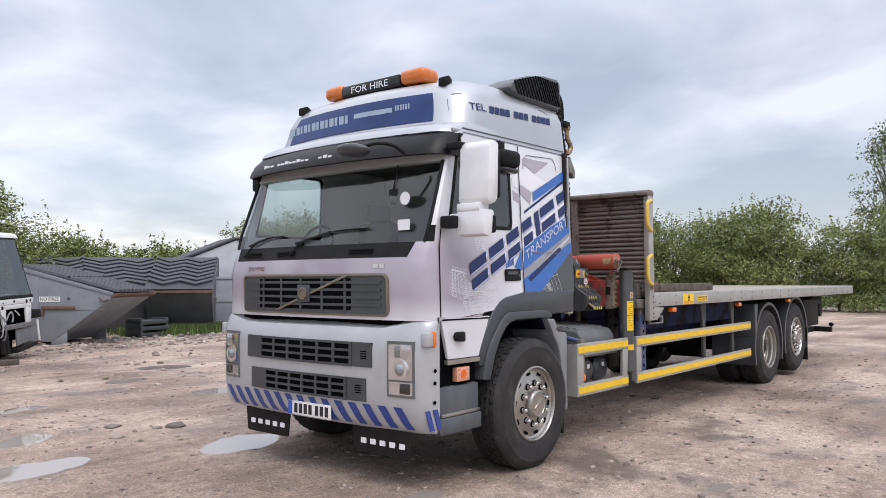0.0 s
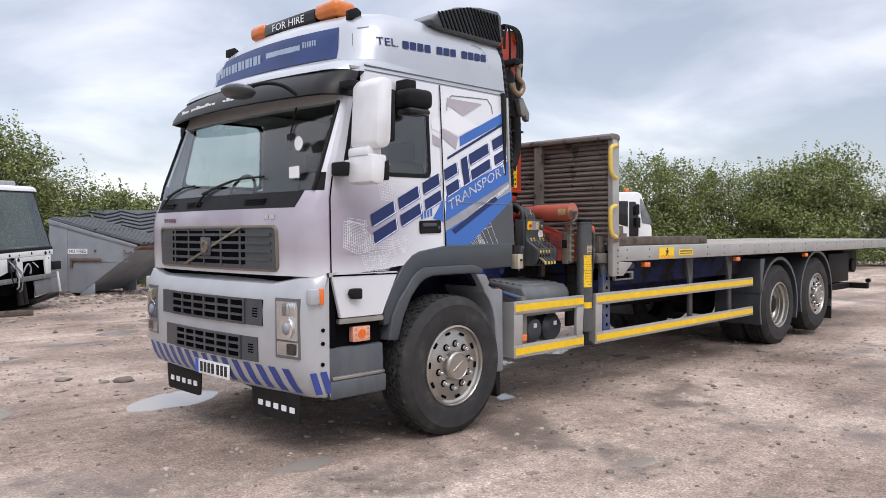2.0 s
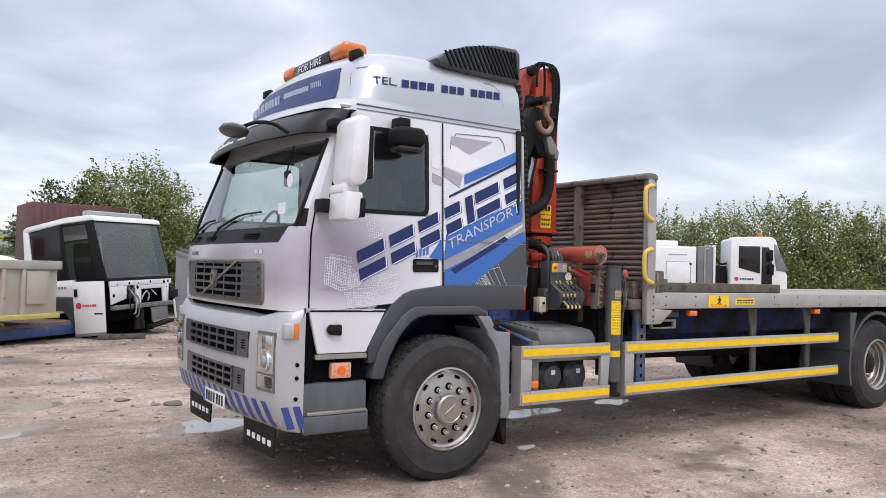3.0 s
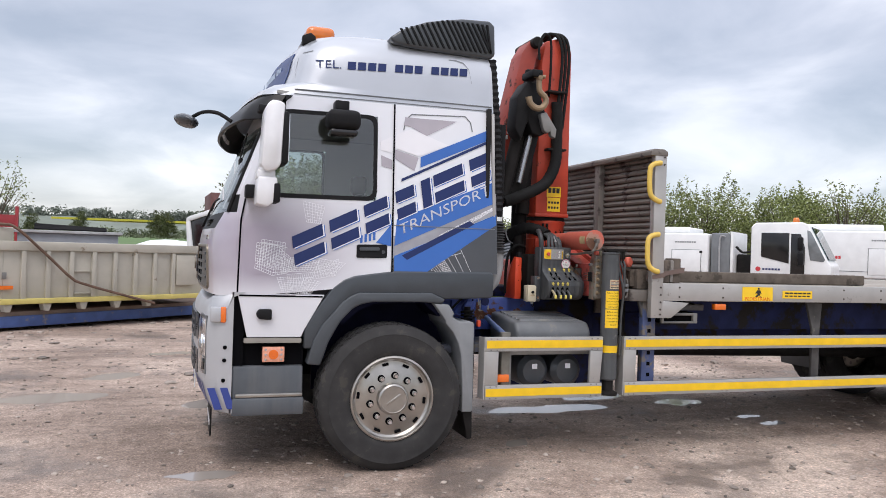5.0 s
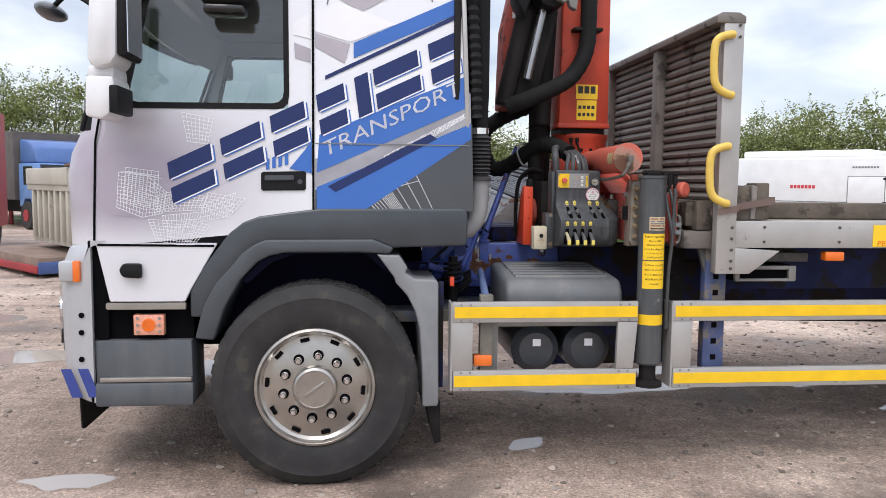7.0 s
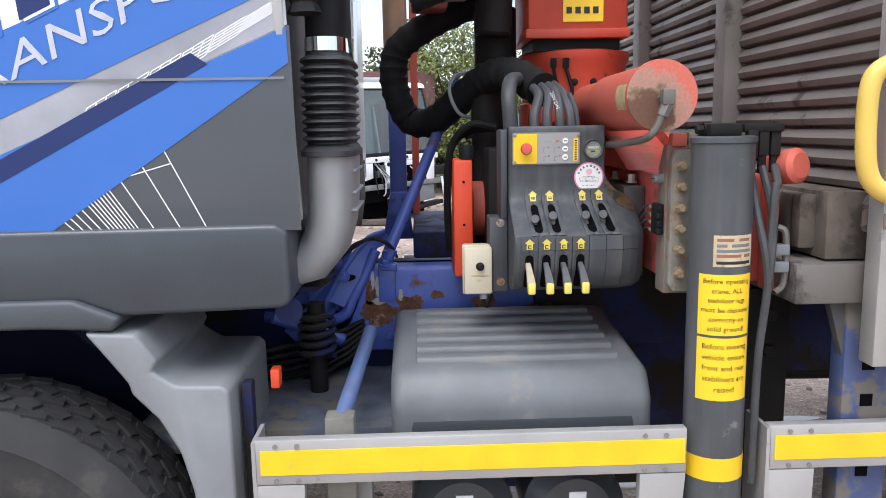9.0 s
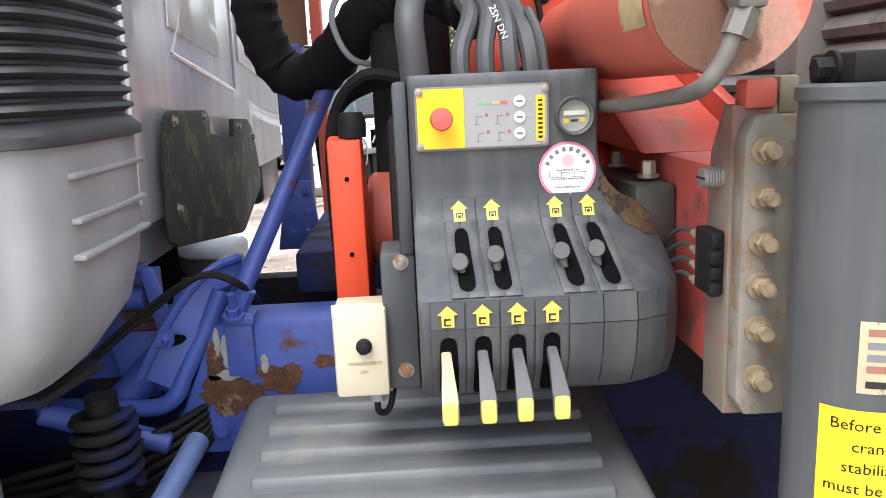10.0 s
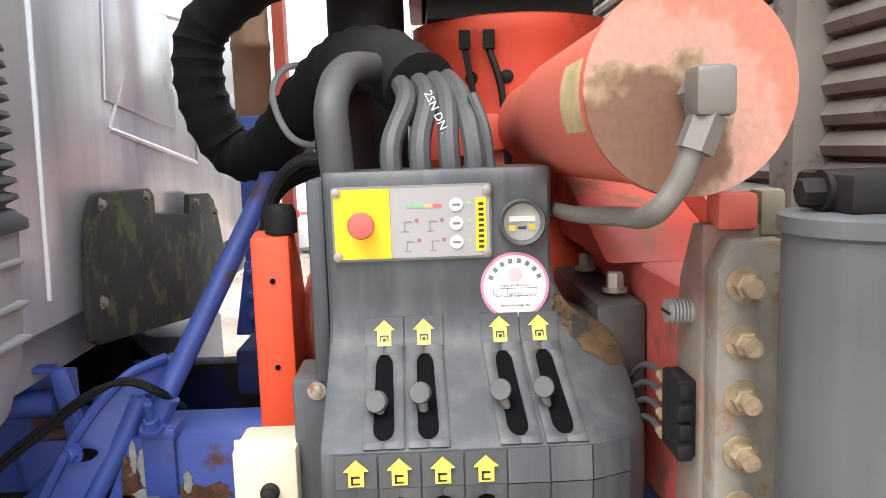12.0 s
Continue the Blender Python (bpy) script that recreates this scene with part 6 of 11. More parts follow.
tube(g, sw, 0.014, 8, 2); part("steering_wheel", g, BLACK, lorry, "black steering wheel")
for yc_ in (0.72, 1.92):
    g = B(); box(g, 0.95, 1.45, yc_ - 0.25, yc_ + 0.25, 1.35, 1.55, 0.06, 3); st = part("seat", g, SEAT, lorry, "dark fabric seat")
    g = B(); box(g, 1.40, 1.55, yc_ - 0.24, yc_ + 0.24, 1.50, 2.12, 0.06, 3); box(g, 1.42, 1.54, yc_ - 0.13, yc_ + 0.13, 2.12, 2.30, 0.04, 3); part("backrest", g, SEAT, st)
g = B(); box(g, 0.30, 2.08, 0.14, 2.50, 1.25, 1.30); part("cab_floor", g, SEAT, lorry)
g = B(); box(g, 2.12, 2.165, 0.16, 2.48, 1.30, 2.70); part("rear_trim", g, LINING, lorry)
g = B(); box(g, 0.50, 2.13, 0.16, 2.48, 2.70, 2.72); part("headlining", g, LINING, lorry)
g = B(); cyl(g, (0.40, 0.50, 2.14), (0.402, 0.50, 2.14), 0.05, n=20); g2 = part("windscreen_disc", g, DECWHITE, lorry, "round white disc inside the windscreen")
g2.matrix_basis = Matrix.Translation((-0.165, -0.08, 0.03))
g = B(); box(g, 0.155, 0.158, 0.30, 0.42, 1.92, 2.0); part("windscreen_sticker", g, DECWHITE, lorry, "white paper sticker inside the windscreen")
g = B(); box(g, 0.27, 0.30, 0.54, 0.63, 2.14, 2.26, 0.02); tube(g, [(0.28, 0.585, 2.25), (0.33, 0.58, 2.45)], 0.006, 6, 1); part("camera_unit", g, BLACK, lorry)

# ---- the loader crane behind the cab ----
crane = thing("loader_crane", "orange-red hydraulic loader crane folded upright behind the cab", "crane", (3.02, 0.95, 1.2))
# base: blue box on the chassis, red slewing base, outrigger beam
g = B(); prism(g, [(2.21, 0.93), (2.328, 1.205), (2.86, 1.205), (2.88, 0.93)], "y", 0.795, 0.94, 0.012)
cb = part("crane_base", g, BLUE, crane, "blue crane base with flaking paint and rust")
g = B(); prism(g, [(2.88, 0.93), (2.86, 1.205), (3.42, 1.205), (3.46, 0.93)], "y", 0.797, 0.94, 0.008); part("crane_base_end", g, DIRTBLUE, crane, "dark blue end of the crane base")
for cx, cz, rx, rz in ((2.345, 1.055, 0.062, 0.045), (2.325, 1.125, 0.018, 0.040), (2.455, 1.088, 0.042, 0.032), (2.545, 1.118, 0.022, 0.012), (2.70, 1.09, 0.04, 0.025), (2.88, 1.05, 0.05, 0.03)):
    g = B(); n_ = 44
    pts = []
    for k in range(n_):
        a = 2 * math.pi * k / n_
        w = 1 + 0.55 * noise.noise((math.cos(a) * 1.4 + cx * 30, math.sin(a) * 1.4, 0.0)) + 0.35 * noise.noise((math.cos(a) * 4 + cx * 30, math.sin(a) * 4, 2.0))
        pts.append((cx + rx * w * math.cos(a), cz + rz * w * math.sin(a)))
    prism(g, pts, "y", 0.7925, 0.796); part("rust_patch", g, RUST, cb, "brown rust patch")
for cx, cz, rx, rz in ((2.335, 1.17, 0.006, 0.03), (2.352, 1.15, 0.010, 0.035), (2.352, 1.10, 0.02, 0.012), (2.425, 1.12, 0.008, 0.02)):
    g = B(); n_ = 26
    prism(g, [(cx + rx * (1 + 0.7 * noise.noise((math.cos(2 * math.pi * k / n_) * 3 + cx * 50, math.sin(2 * math.pi * k / n_) * 3, 5.0))) * math.cos(2 * math.pi * k / n_), cz + rz * math.sin(2 * math.pi * k / n_)) for k in range(n_)], "y", 0.7915, 0.7935); part("bare_primer_patch", g, mat("grey_primer", (0.34, 0.33, 0.30), 0.8, 0, 0.3, 30), cb)
g = B(); box(g, 2.355, 2.41, 0.782, 0.797, 1.10, 1.23, 0.004); part("weld_plate", g, BLUE, cb)
for x in (2.33, 2.385, 2.44, 2.50, 2.56):
    g = B(); hexbolt(g, (x, 0.797, 0.985), (0, -1, 0), 0.014, 0.022); part("bolt", g, BLUE, cb)
g = B(); box(g, 2.47, 2.75, 1.0, 1.7, 1.205, 1.30, 0.01); part("tank_tray", g, DIRTBLUE, crane)
g = B(); box(g, 3.118, 3.36, 0.19, 2.40, 1.262, 1.535, 0.012); bmr = part("outrigger_beam", g, mat("dusty_beam_red", (0.45, 0.082, 0.066), 0.55, 0, 0.3, 5, bump=0.06, bscale=45, wear=(0.20, 0.075, 0.062), wear_at=0.60, wear_scale=4), crane, "faded red outrigger beam")
g = B(); box(g, 3.33, 3.42, 0.30, 2.3, 1.23, 1.36, 0.01); part("beam_ledge", g, GRIME, bmr)
g = B(); prism(g, [(0.35, 1.535), (0.95, 1.75), (1.10, 1.75), (1.10, 1.535)], "x", 3.24, 3.262, 0.003); part("gusset", g, mat("oily_gusset_red", (0.40, 0.060, 0.040), 0.5, 0, 0.3, 5, bump=0.1, bscale=35, wear=(0.22, 0.11, 0.06), wear_at=0.62, wear_scale=9), bmr)
g = B(); prism(g, [(0.45, 1.535), (0.80, 1.66), (1.10, 1.66), (1.10, 1.535)], "x", 3.08, 3.24, 0.006); part("gusset", g, mat("oily_gusset_red", (0.40, 0.060, 0.040), 0.5, 0, 0.3, 5, bump=0.1, bscale=35, wear=(0.22, 0.11, 0.06), wear_at=0.62, wear_scale=9), bmr, "oily chipped gusset")
g = B(); box(g, 3.055, 3.117, 0.40, 0.70, 1.24, 1.495, 0.008); vb_ = part("valve_cover", g, mat("oily_grey_casting", (0.055, 0.052, 0.045), 0.6, 0.1, 0.3, 10, bump=0.1, bscale=60), crane, "grimy valve housing")
for y in (0.45, 0.62):
    g = B(); hexbolt(g, (3.09, y, 1.50), (0, 0, 1), 0.011, 0.025); part("bolt", g, BOLT, vb_)
# slewing ring and column foot
g = B(); lathe(g, [(0.24, 1.205), (0.24, 1.50), (0.20, 1.56), (0.185, 1.66), (0.185, 1.735), (0.175, 1.74), (0.175, 1.86), (0.185, 1.875), (0.185, 1.90), (0.17, 1.905)], (3.03, 0.98, 0), (0, 0, 1), 40)
part("slewing_base", g, RED, crane, "worn orange-red slewing base")
for k in range(8):
    a = radians(200 + k * 20)
    g = B(); hexbolt(g, (3.03 + 0.176 * math.cos(a), 0.98 + 0.176 * math.sin(a), 1.80), (math.cos(a), math.sin(a), 0), 0.008, 0.006); part("bolt", g, GRIME, crane)
for x, dx in ((2.93, 0.0), (2.97, 0.008)):
    g = B(); cyl(g, (x, 0.80, 1.845), (x, 0.80, 1.875), 0.011, n=6); tube(g, [(x, 0.80, 1.845), (x + 0.01 + dx, 0.79, 1.78), (x + 0.025, 0.79, 1.68), (x + 0.03, 0.80, 1.60)], 0.006, 6, 4); part("grease_line", g, GRIME, crane)
g = B(); prism(g, [(2.85, 1.66), (3.0, 1.68), (3.06, 1.655), (3.2, 1.665), (3.2, 1.74), (2.85, 1.74)], "y", 0.785, 0.82, 0.006); part("cover_plate", g, RED, crane)
# main boom, folded upright
g = B(); prism(g, [(2.845, 1.935), (3.168, 1.935), (3.160, 3.42), (3.12, 3.52), (3.03, 3.54), (2.90, 3.50), (2.865, 3.30)], "y", 0.79, 1.13, 0.018, 2)
mb = part("main_boom", g, RED, crane, "orange-red upright main boom with oil stains")
g = B(); prism(g, [(2.84, 1.935), (3.172, 1.935), (3.172, 1.965), (2.84, 1.965)], "y", 0.783, 1.14, 0.006); part("boom_collar", g, RED, mb)
g = B(); box(g, 2.87, 3.15, 0.83, 1.10, 1.90, 1.937); part("oily_gap", g, GRIME, crane)
g = B(); box(g, 2.952, 3.09, 0.786, 0.7895, 2.115, 2.205); part("boom_sticker", g, LABEL, mb); g = B(); box(g, 2.958, 3.085, 0.786, 0.7895, 1.985, 2.108); part("boom_sticker", g, LABEL, mb, "yellow inspection sticker with dark bars")
for k in range(3):
    g = B(); box(g, 2.965 + k * 0.04, 2.995 + k * 0.04, 0.7835, 0.786, 2.15, 2.195); part("print_bar", g, INK, mb)
for k in range(4):
    g = B(); box(g, 2.968 + k * 0.028, 2.988 + k * 0.028, 0.7835, 0.786, 2.055, 2.075); part("print_bar", g, INK, mb); g = B(); box(g, 2.968 + k * 0.028, 2.985 + k * 0.028, 0.7835, 0.786, 2.01, 2.03); part("print_bar", g, INK, mb)
# outer boom, sloping, ahead of the main one
g = B(); prism(g, [(2.48, 2.05), (2.60, 2.05), (2.79, 3.22), (2.86, 3.52), (2.75, 3.49), (2.675, 3.37), (2.57, 2.90), (2.495, 2.55)], "y", 0.80, 1.05, 0.012)
ob_ = part("outer_boom", g, mat("oily_dark_red", (0.32, 0.045, 0.028), 0.55, 0, 0.3, 4, bump=0.06, bscale=35, wear=(0.03, 0.02, 0.018), wear_at=0.60, wear_scale=4), crane, "oily dark red outer boom")
for k in range(5):
    z = 2.60 + k * 0.05
    g = B(); x = 2.54 + k * 0.012; box(g, x, x + 0.022, 0.796, 0.7995, z, z + 0.035); part("maker_mark_bar", g, DECWHITE, ob_)
g = B(); cyl(g, (2.80, 0.74, 3.47), (2.80, 1.15, 3.47), 0.050, n=28, bev=0.01); part("boom_pivot", g, GRIME, crane, "black boom pivot pulley")
g = B(); cyl(g, (3.08, 0.76, 3.46), (3.08, 1.15, 3.46), 0.05, n=24, bev=0.01); part("boom_pivot", g, RED, crane)
# black rams and extension stages between
for (p, q, r, mm) in (((2.72, 0.70, 3.20), (2.62, 0.72, 2.20), 0.05, GRIME), ((2.60, 0.66, 2.62), (2.47, 0.66, 2.05), 0.055, GRIME), ((2.70, 0.62, 2.66), (2.60, 0.62, 2.20), 0.028, mat("ram_rod_steel", (0.35, 0.35, 0.36), 0.25, 0.9, 0.1, 9)), ((2.80, 0.84, 3.2), (2.74, 0.84, 1.95), 0.06, GRIME)):
    g = B(); cyl(g, p, q, r, n=20, bev=0.008); part("hydraulic_ram", g, mm, crane, "black hydraulic ram")
g = B(); prism(g, [(2.52, 2.93), (2.60, 3.06), (2.70, 3.05), (2.80, 2.75), (2.83, 2.66), (2.74, 2.60), (2.66, 2.62), (2.62, 2.72), (2.56, 2.55), (2.50, 2.66)], "y", 0.50, 0.70, 0.02)
part("extension_head", g, BLACK, crane, "black boom extension head")
g = B(); prism(g, [(2.50, 2.05), (2.66, 2.05), (2.80, 2.62), (2.70, 2.70), (2.58, 2.60)], "y", 0.66, 0.80, 0.015); part("extension_stage", g, GRIME, crane)
g = B(); prism(g, [(2.70, 2.78), (2.76, 2.80), (2.86, 2.66), (2.85, 2.58), (2.81, 2.60), (2.80, 2.64), (2.78, 2.62), (2.74, 2.64)], "y", 0.44, 0.50, 0.01); part("fork_end", g, GALV, crane, "worn steel fork end")
# hook with shackle
HOOK = mat("bare_hook_steel", (0.30, 0.22, 0.14), 0.45, 0.5, 0.2, 14)
g = B(); tube(g, [(2.675, 0.43, 3.07), (2.678, 0.43, 3.00), (2.69, 0.43, 2.96), (2.735, 0.43, 2.92), (2.74, 0.43, 2.87), (2.70, 0.43, 2.825), (2.645, 0.43, 2.825), (2.60, 0.43, 2.86), (2.585, 0.43, 2.91)], 0.028, 10, 5, radii=(0.024, 0.028))
hk = part("load_hook", g, HOOK, crane, "bare rusty load hook")
g = B(); box(g, 2.655, 2.70, 0.40, 0.46, 3.05, 3.12, 0.012); cyl(g, (2.63, 0.43, 3.09), (2.73, 0.43, 3.09), 0.016, n=12); part("hook_shackle", g, HOOK, hk)
g = B(); box(g, 2.60, 2.70, 0.40, 0.62, 3.08, 3.14, 0.012); part("hook_bracket", g, BLACK, crane)
# hoses at the boom's top and along it
for k in range(3):
    x = 3.02 + k * 0.034
    g = B(); tube(g, [(x - 0.03, 0.74, 2.72), (x, 0.735, 3.05), (x + 0.015, 0.73, 3.35), (x - 0.01, 0.75, 3.52), (x - 0.07, 0.83, 3.58), (x - 0.10, 0.95, 3.54)], 0.014, 8, 6); part("boom_hose", g, HOSE, crane, "black hydraulic hose")
g = B(); tube(g, [(2.80, 0.70, 3.30), (2.79, 0.69, 3.42), (2.84, 0.70, 3.53), (2.92, 0.74, 3.50), (2.93, 0.74, 3.30), (2.92, 0.74, 3.0)], 0.012, 8, 6); part("boom_hose", g, HOSE, crane)
g = B(); tube(g, [(3.00, 0.735, 2.95), (3.005, 0.73, 2.60), (2.985, 0.71, 2.40), (2.90, 0.67, 2.25), (2.78, 0.62, 2.165), (2.60, 0.60, 2.085), (2.48, 0.62, 2.04)], 0.050, 14, 6, 0.03, 2); part("hose_sleeve", g, HOSE, crane, "thick black hose sleeve")
for z, x in ((3.03, 2.99), (2.52, 3.0)):
    g = B(); box(g, x - 0.09, x + 0.09, 0.70, 0.79, z, z + 0.02, 0.004); part("hose_clip", g, GRIME, crane)
g = B(); tube(g, [(2.80, 1.08, 2.12), (2.66, 1.07, 2.07), (2.53, 1.08, 2.01), (2.435, 1.09, 1.94), (2.413, 1.09, 1.86), (2.428, 1.09, 1.765), (2.470, 1.10, 1.690), (2.540, 1.04, 1.683), (2.615, 0.93, 1.735), (2.69, 0.84, 1.80), (2.745, 0.76, 1.825), (2.80, 0.68, 1.815), (2.855, 0.565, 1.765)], 0.050, 18, 7, 0.045, 3)
part("hose_sleeve", g, HOSE, crane, "looping black fabric hose sleeve")
g = B(); tube(g, [(2.67, 0.93, 1.84), (2.62, 0.88, 1.83), (2.60, 0.86, 1.78), (2.63, 0.86, 1.71), (2.69, 0.90, 1.69)], 0.006, 8, 6); part("hose_loop", g, LTGREY, crane)
for k, (x0, x1) in enumerate(((2.835, 2.815), (2.862, 2.85), (2.885, 2.885), (2.905, 2.915))):
    g = B(); tube(g, [(x0 - 0.02, 0.60, 1.79), (x0, 0.50, 1.75), (x1, 0.445, 1.69), (x1 + 0.004, 0.44, 1.62)], 0.0135, 10, 6); hs = part("control_hose", g, HOSEGREY, crane, "grey hydraulic hose")
    if k == 3:
        g = B(); tube(g, [(x0 + 0.012, 0.47, 1.75), (x0 + 0.025, 0.45, 1.71), (x0 + 0.03, 0.44, 1.66)], 0.007, 8, 4); part("control_hose", g, HOSEGREY, crane)
lettering("hose_print", "2SN DN12", 0.014, Matrix.Translation((2.873, 0.441, 1.725)) @ Matrix.Rotation(radians(90), 4, "X") @ Matrix.Rotation(radians(-68), 4, "Z"), DECWHITE, crane)
g = B(); tube(g, [(2.755, 0.46, 1.56), (2.748, 0.44, 1.68), (2.745, 0.45, 1.745), (2.76, 0.52, 1.79), (2.80, 0.62, 1.80)], 0.021, 12, 6); part("conduit", g, HOSEGREY, crane, "grey conduit")
for k in range(3):
    g = B(); tube(g, [(2.74, 0.75, 1.66), (2.66, 0.75 + 0.02 * k, 1.67 - 0.01 * k), (2.60, 0.78, 1.60), (2.585, 0.80, 1.45), (2.59, 0.82, 1.25)], 0.012, 8, 6); part("hose", g, HOSE, crane)
# slewing cylinder
g = B(); lathe(g, [(0.082, 0), (0.0835, 0.006), (0.0835, 0.012), (0.078, 0.016), (0.078, 0.42), (0.07, 0.44), (0.07, 0.9)], (3.057, 0.088, 1.727), (-0.01, 1, -0.01), 40)
cy_ = part("slewing_cylinder", g, REDFADE, crane, "faded red slewing cylinder with chipped end cap")
def worn_cap_mat(c):
    """Faded red paint that flakes to pinkish primer and rust round a point of the cap."""
    m = bpy.data.materials.new("flaking_red_cap")
    m.use_nodes = True
    n, l = m.node_tree.nodes, m.node_tree.links
    b = n["Principled BSDF"]; b.inputs["Roughness"].default_value = 0.7
    co = n.new("ShaderNodeTexCoord")
    ds = n.new("ShaderNodeVectorMath"); ds.operation = "DISTANCE"; ds.inputs[1].default_value = c
    l.new(co.outputs["Object"], ds.inputs[0])
    no = n.new("ShaderNodeTexNoise"); no.inputs["Scale"].default_value, no.inputs["Detail"].default_value = 38.0, 8.0
    l.new(co.outputs["Object"], no.inputs["Vector"])
    ad = n.new("ShaderNodeMath"); ad.operation = "MULTIPLY_ADD"; ad.inputs[1].default_value = 0.075
    l.new(no.outputs["Fac"], ad.inputs[0]); l.new(ds.outputs["Value"], ad.inputs[2])
    r = n.new("ShaderNodeValToRGB")
    r.color_ramp.elements[0].position, r.color_ramp.elements[0].color = 0.094, (0.13, 0.06, 0.035, 1)
    r.color_ramp.elements[1].position, r.color_ramp.elements[1].color = 0.146, (0.56, 0.135, 0.09, 1)
    for p, q in ((0.105, (0.23, 0.15, 0.085, 1)), (0.109, (0.36, 0.20, 0.15, 1)), (0.135, (0.44, 0.20, 0.15, 1))):
        e_ = r.color_ramp.elements.new(p); e_.color = q
    l.new(ad.outputs[0], r.inputs[0])
    f = n.new("ShaderNodeTexNoise"); f.inputs["Scale"].default_value, f.inputs["Detail"].default_value = 160.0, 6.0
    l.new(co.outputs["Object"], f.inputs["Vector"])
    g_ = n.new("ShaderNodeMapRange"); g_.inputs["To Min"].default_value, g_.inputs["To Max"].default_value = 0.72, 1.28
    l.new(f.outputs["Fac"], g_.inputs["Value"])
    sc = n.new("ShaderNodeVectorMath"); sc.operation = "SCALE"
    l.new(r.outputs[0], sc.inputs[0]); l.new(g_.outputs[0], sc.inputs["Scale"]); l.new(sc.outputs[0], b.inputs["Base Color"])
    bp = n.new("ShaderNodeBump"); bp.inputs["Strength"].default_value, bp.inputs["Distance"].default_value = 0.5, 0.002
    l.new(r.outputs[0], bp.inputs["Height"]); l.new(bp.outputs[0], b.inputs["Normal"])
    return m


g = B(); lathe(g, [(0.0832, 0.0), (0.0828, -0.0015), (0.0, -0.0015)], (3.057, 0.088, 1.727), (-0.01, 1, -0.01), 40); part("end_cap", g, worn_cap_mat((3.024, 0.087, 1.686)), cy_, "red end cap flaking to rust")
g = B()
rows = [[g.verts.new((3.057 - 0.0792 * math.cos(radians(a)), y, 1.7265 + 0.0792 * math.sin(radians(a)))) for a in range(-22, 23, 4)] for y in (0.118, 0.205)]
for k in range(len(rows[0]) - 1):
    g.faces.new((rows[0][k], rows[0][k + 1], rows[1][k + 1], rows[1][k]))
part("type_sticker", g, mat("old_cream_sticker", (0.42, 0.33, 0.17), 0.6, 0, 0.3, 30), cy_, "aged cream type sticker")
PIPE = mat("dull_pipe_steel", (0.15, 0.14, 0.125), 0.5, 0.3, 0.15, 12, bump=0.05, bscale=90)
g = B(); hexbolt(g, (3.058, 0.087, 1.722), (0, -1, 0), 0.015, 0.03, False); box(g, 3.042, 3.072, 0.034, 0.064, 1.704, 1.740, 0.005); cyl(g, (3.056, 0.049, 1.706), (3.046, 0.049, 1.680), 0.014, n=6); part("pipe_fitting", g, PIPE, cy_, "steel pipe fitting")
g = B(); tube(g, [(3.047, 0.049, 1.685), (3.036, 0.055, 1.655), (3.022, 0.075, 1.632), (3.024, 0.18, 1.622), (3.014, 0.32, 1.612), (3.010, 0.46, 1.608)], 0.0090, 12, 6); part("hydraulic_pipe", g, PIPE, cy_, "bent steel hydraulic pipe")
# control console
def slope(z):
    """Depth of the console's front at height z."""
    return float(np.interp(z, [1.225, 1.245, 1.29, 1.345, 1.380, 1.386, 1.400, 1.412, 1.425, 1.436, 1.447, 1.456, 1.465, 1.475, 1.487, 1.505, 1.655, 1.662], [0.33, 0.285, 0.258, 0.250, 0.255, 0.262, 0.286, 0.307, 0.328, 0.345, 0.360, 0.3705, 0.378, 0.3835, 0.3875, 0.3907, 0.384, 0.389]))


def cons_right(z):
    """The console's flared edge at height z."""
    return float(np.interp(z, [1.225, 1.25, 1.38, 1.407, 1.445, 1.463, 1.474, 1.486, 1.503, 1.53, 1.55], [3.076, 3.084, 3.083, 3.084, 3.079, 3.071, 3.058, 3.032, 3.014, 3.002, 2.999]))


def cons_y(x, z):
    """Depth of the console's front, which falls back towards its flared edge."""
    k = float(np.interp(z, [1.36, 1.40, 1.45], [6.0, 5.6, 5.5]))
    return slope(z) + k * max(0.0, x - 3.003) ** 2


g = B()
rows = []
for z in (1.225, 1.235, 1.245, 1.265, 1.29, 1.32, 1.345, 1.365, 1.380, 1.386, 1.399, 1.412, 1.425, 1.436, 1.442, 1.447, 1.452, 1.456, 1.461, 1.465, 1.470, 1.475, 1.481, 1.487, 1.496, 1.505, 1.516, 1.53, 1.55, 1.60, 1.640, 1.655, 1.662):
    xr = cons_right(z)
    xs = [2.737, 2.741] + [2.741 + (xr - 2.745) * k / 15 for k in range(1, 15)] + [xr - 0.004, xr]
    ring = [g.verts.new((x, cons_y(x, z) + (0.004 if k in (0, len(xs) - 1) else 0.0), z)) for k, x in enumerate(xs)]
    ring += [g.verts.new((xr + 0.0, max(0.47, cons_y(xr, z) + 0.03), z)), g.verts.new((2.995, 0.52, z)), g.verts.new((2.737, 0.52, z))]
    rows.append(ring)
for a, b in zip(rows, rows[1:]):
    for k in range(len(a)):
        g.faces.new((a[k], a[(k + 1) % len(a)], b[(k + 1) % len(a)], b[k]))
g.faces.new(rows[0]); g.faces.new(rows[-1][::-1])
bmesh.ops.recalc_face_normals(g, faces=g.faces[:])
cons = part("control_console", g, CONSGREY, crane, "dark grey flared control console with two rows of levers", 40)
g = B(); box(g, 2.715, 2.736, 0.40, 0.50, 1.41, 1.655, 0.006); box(g, 2.685, 2.736, 0.405, 0.50, 1.205, 1.415, 0.006); part("console_cheek", g, CONSGREY, cons)
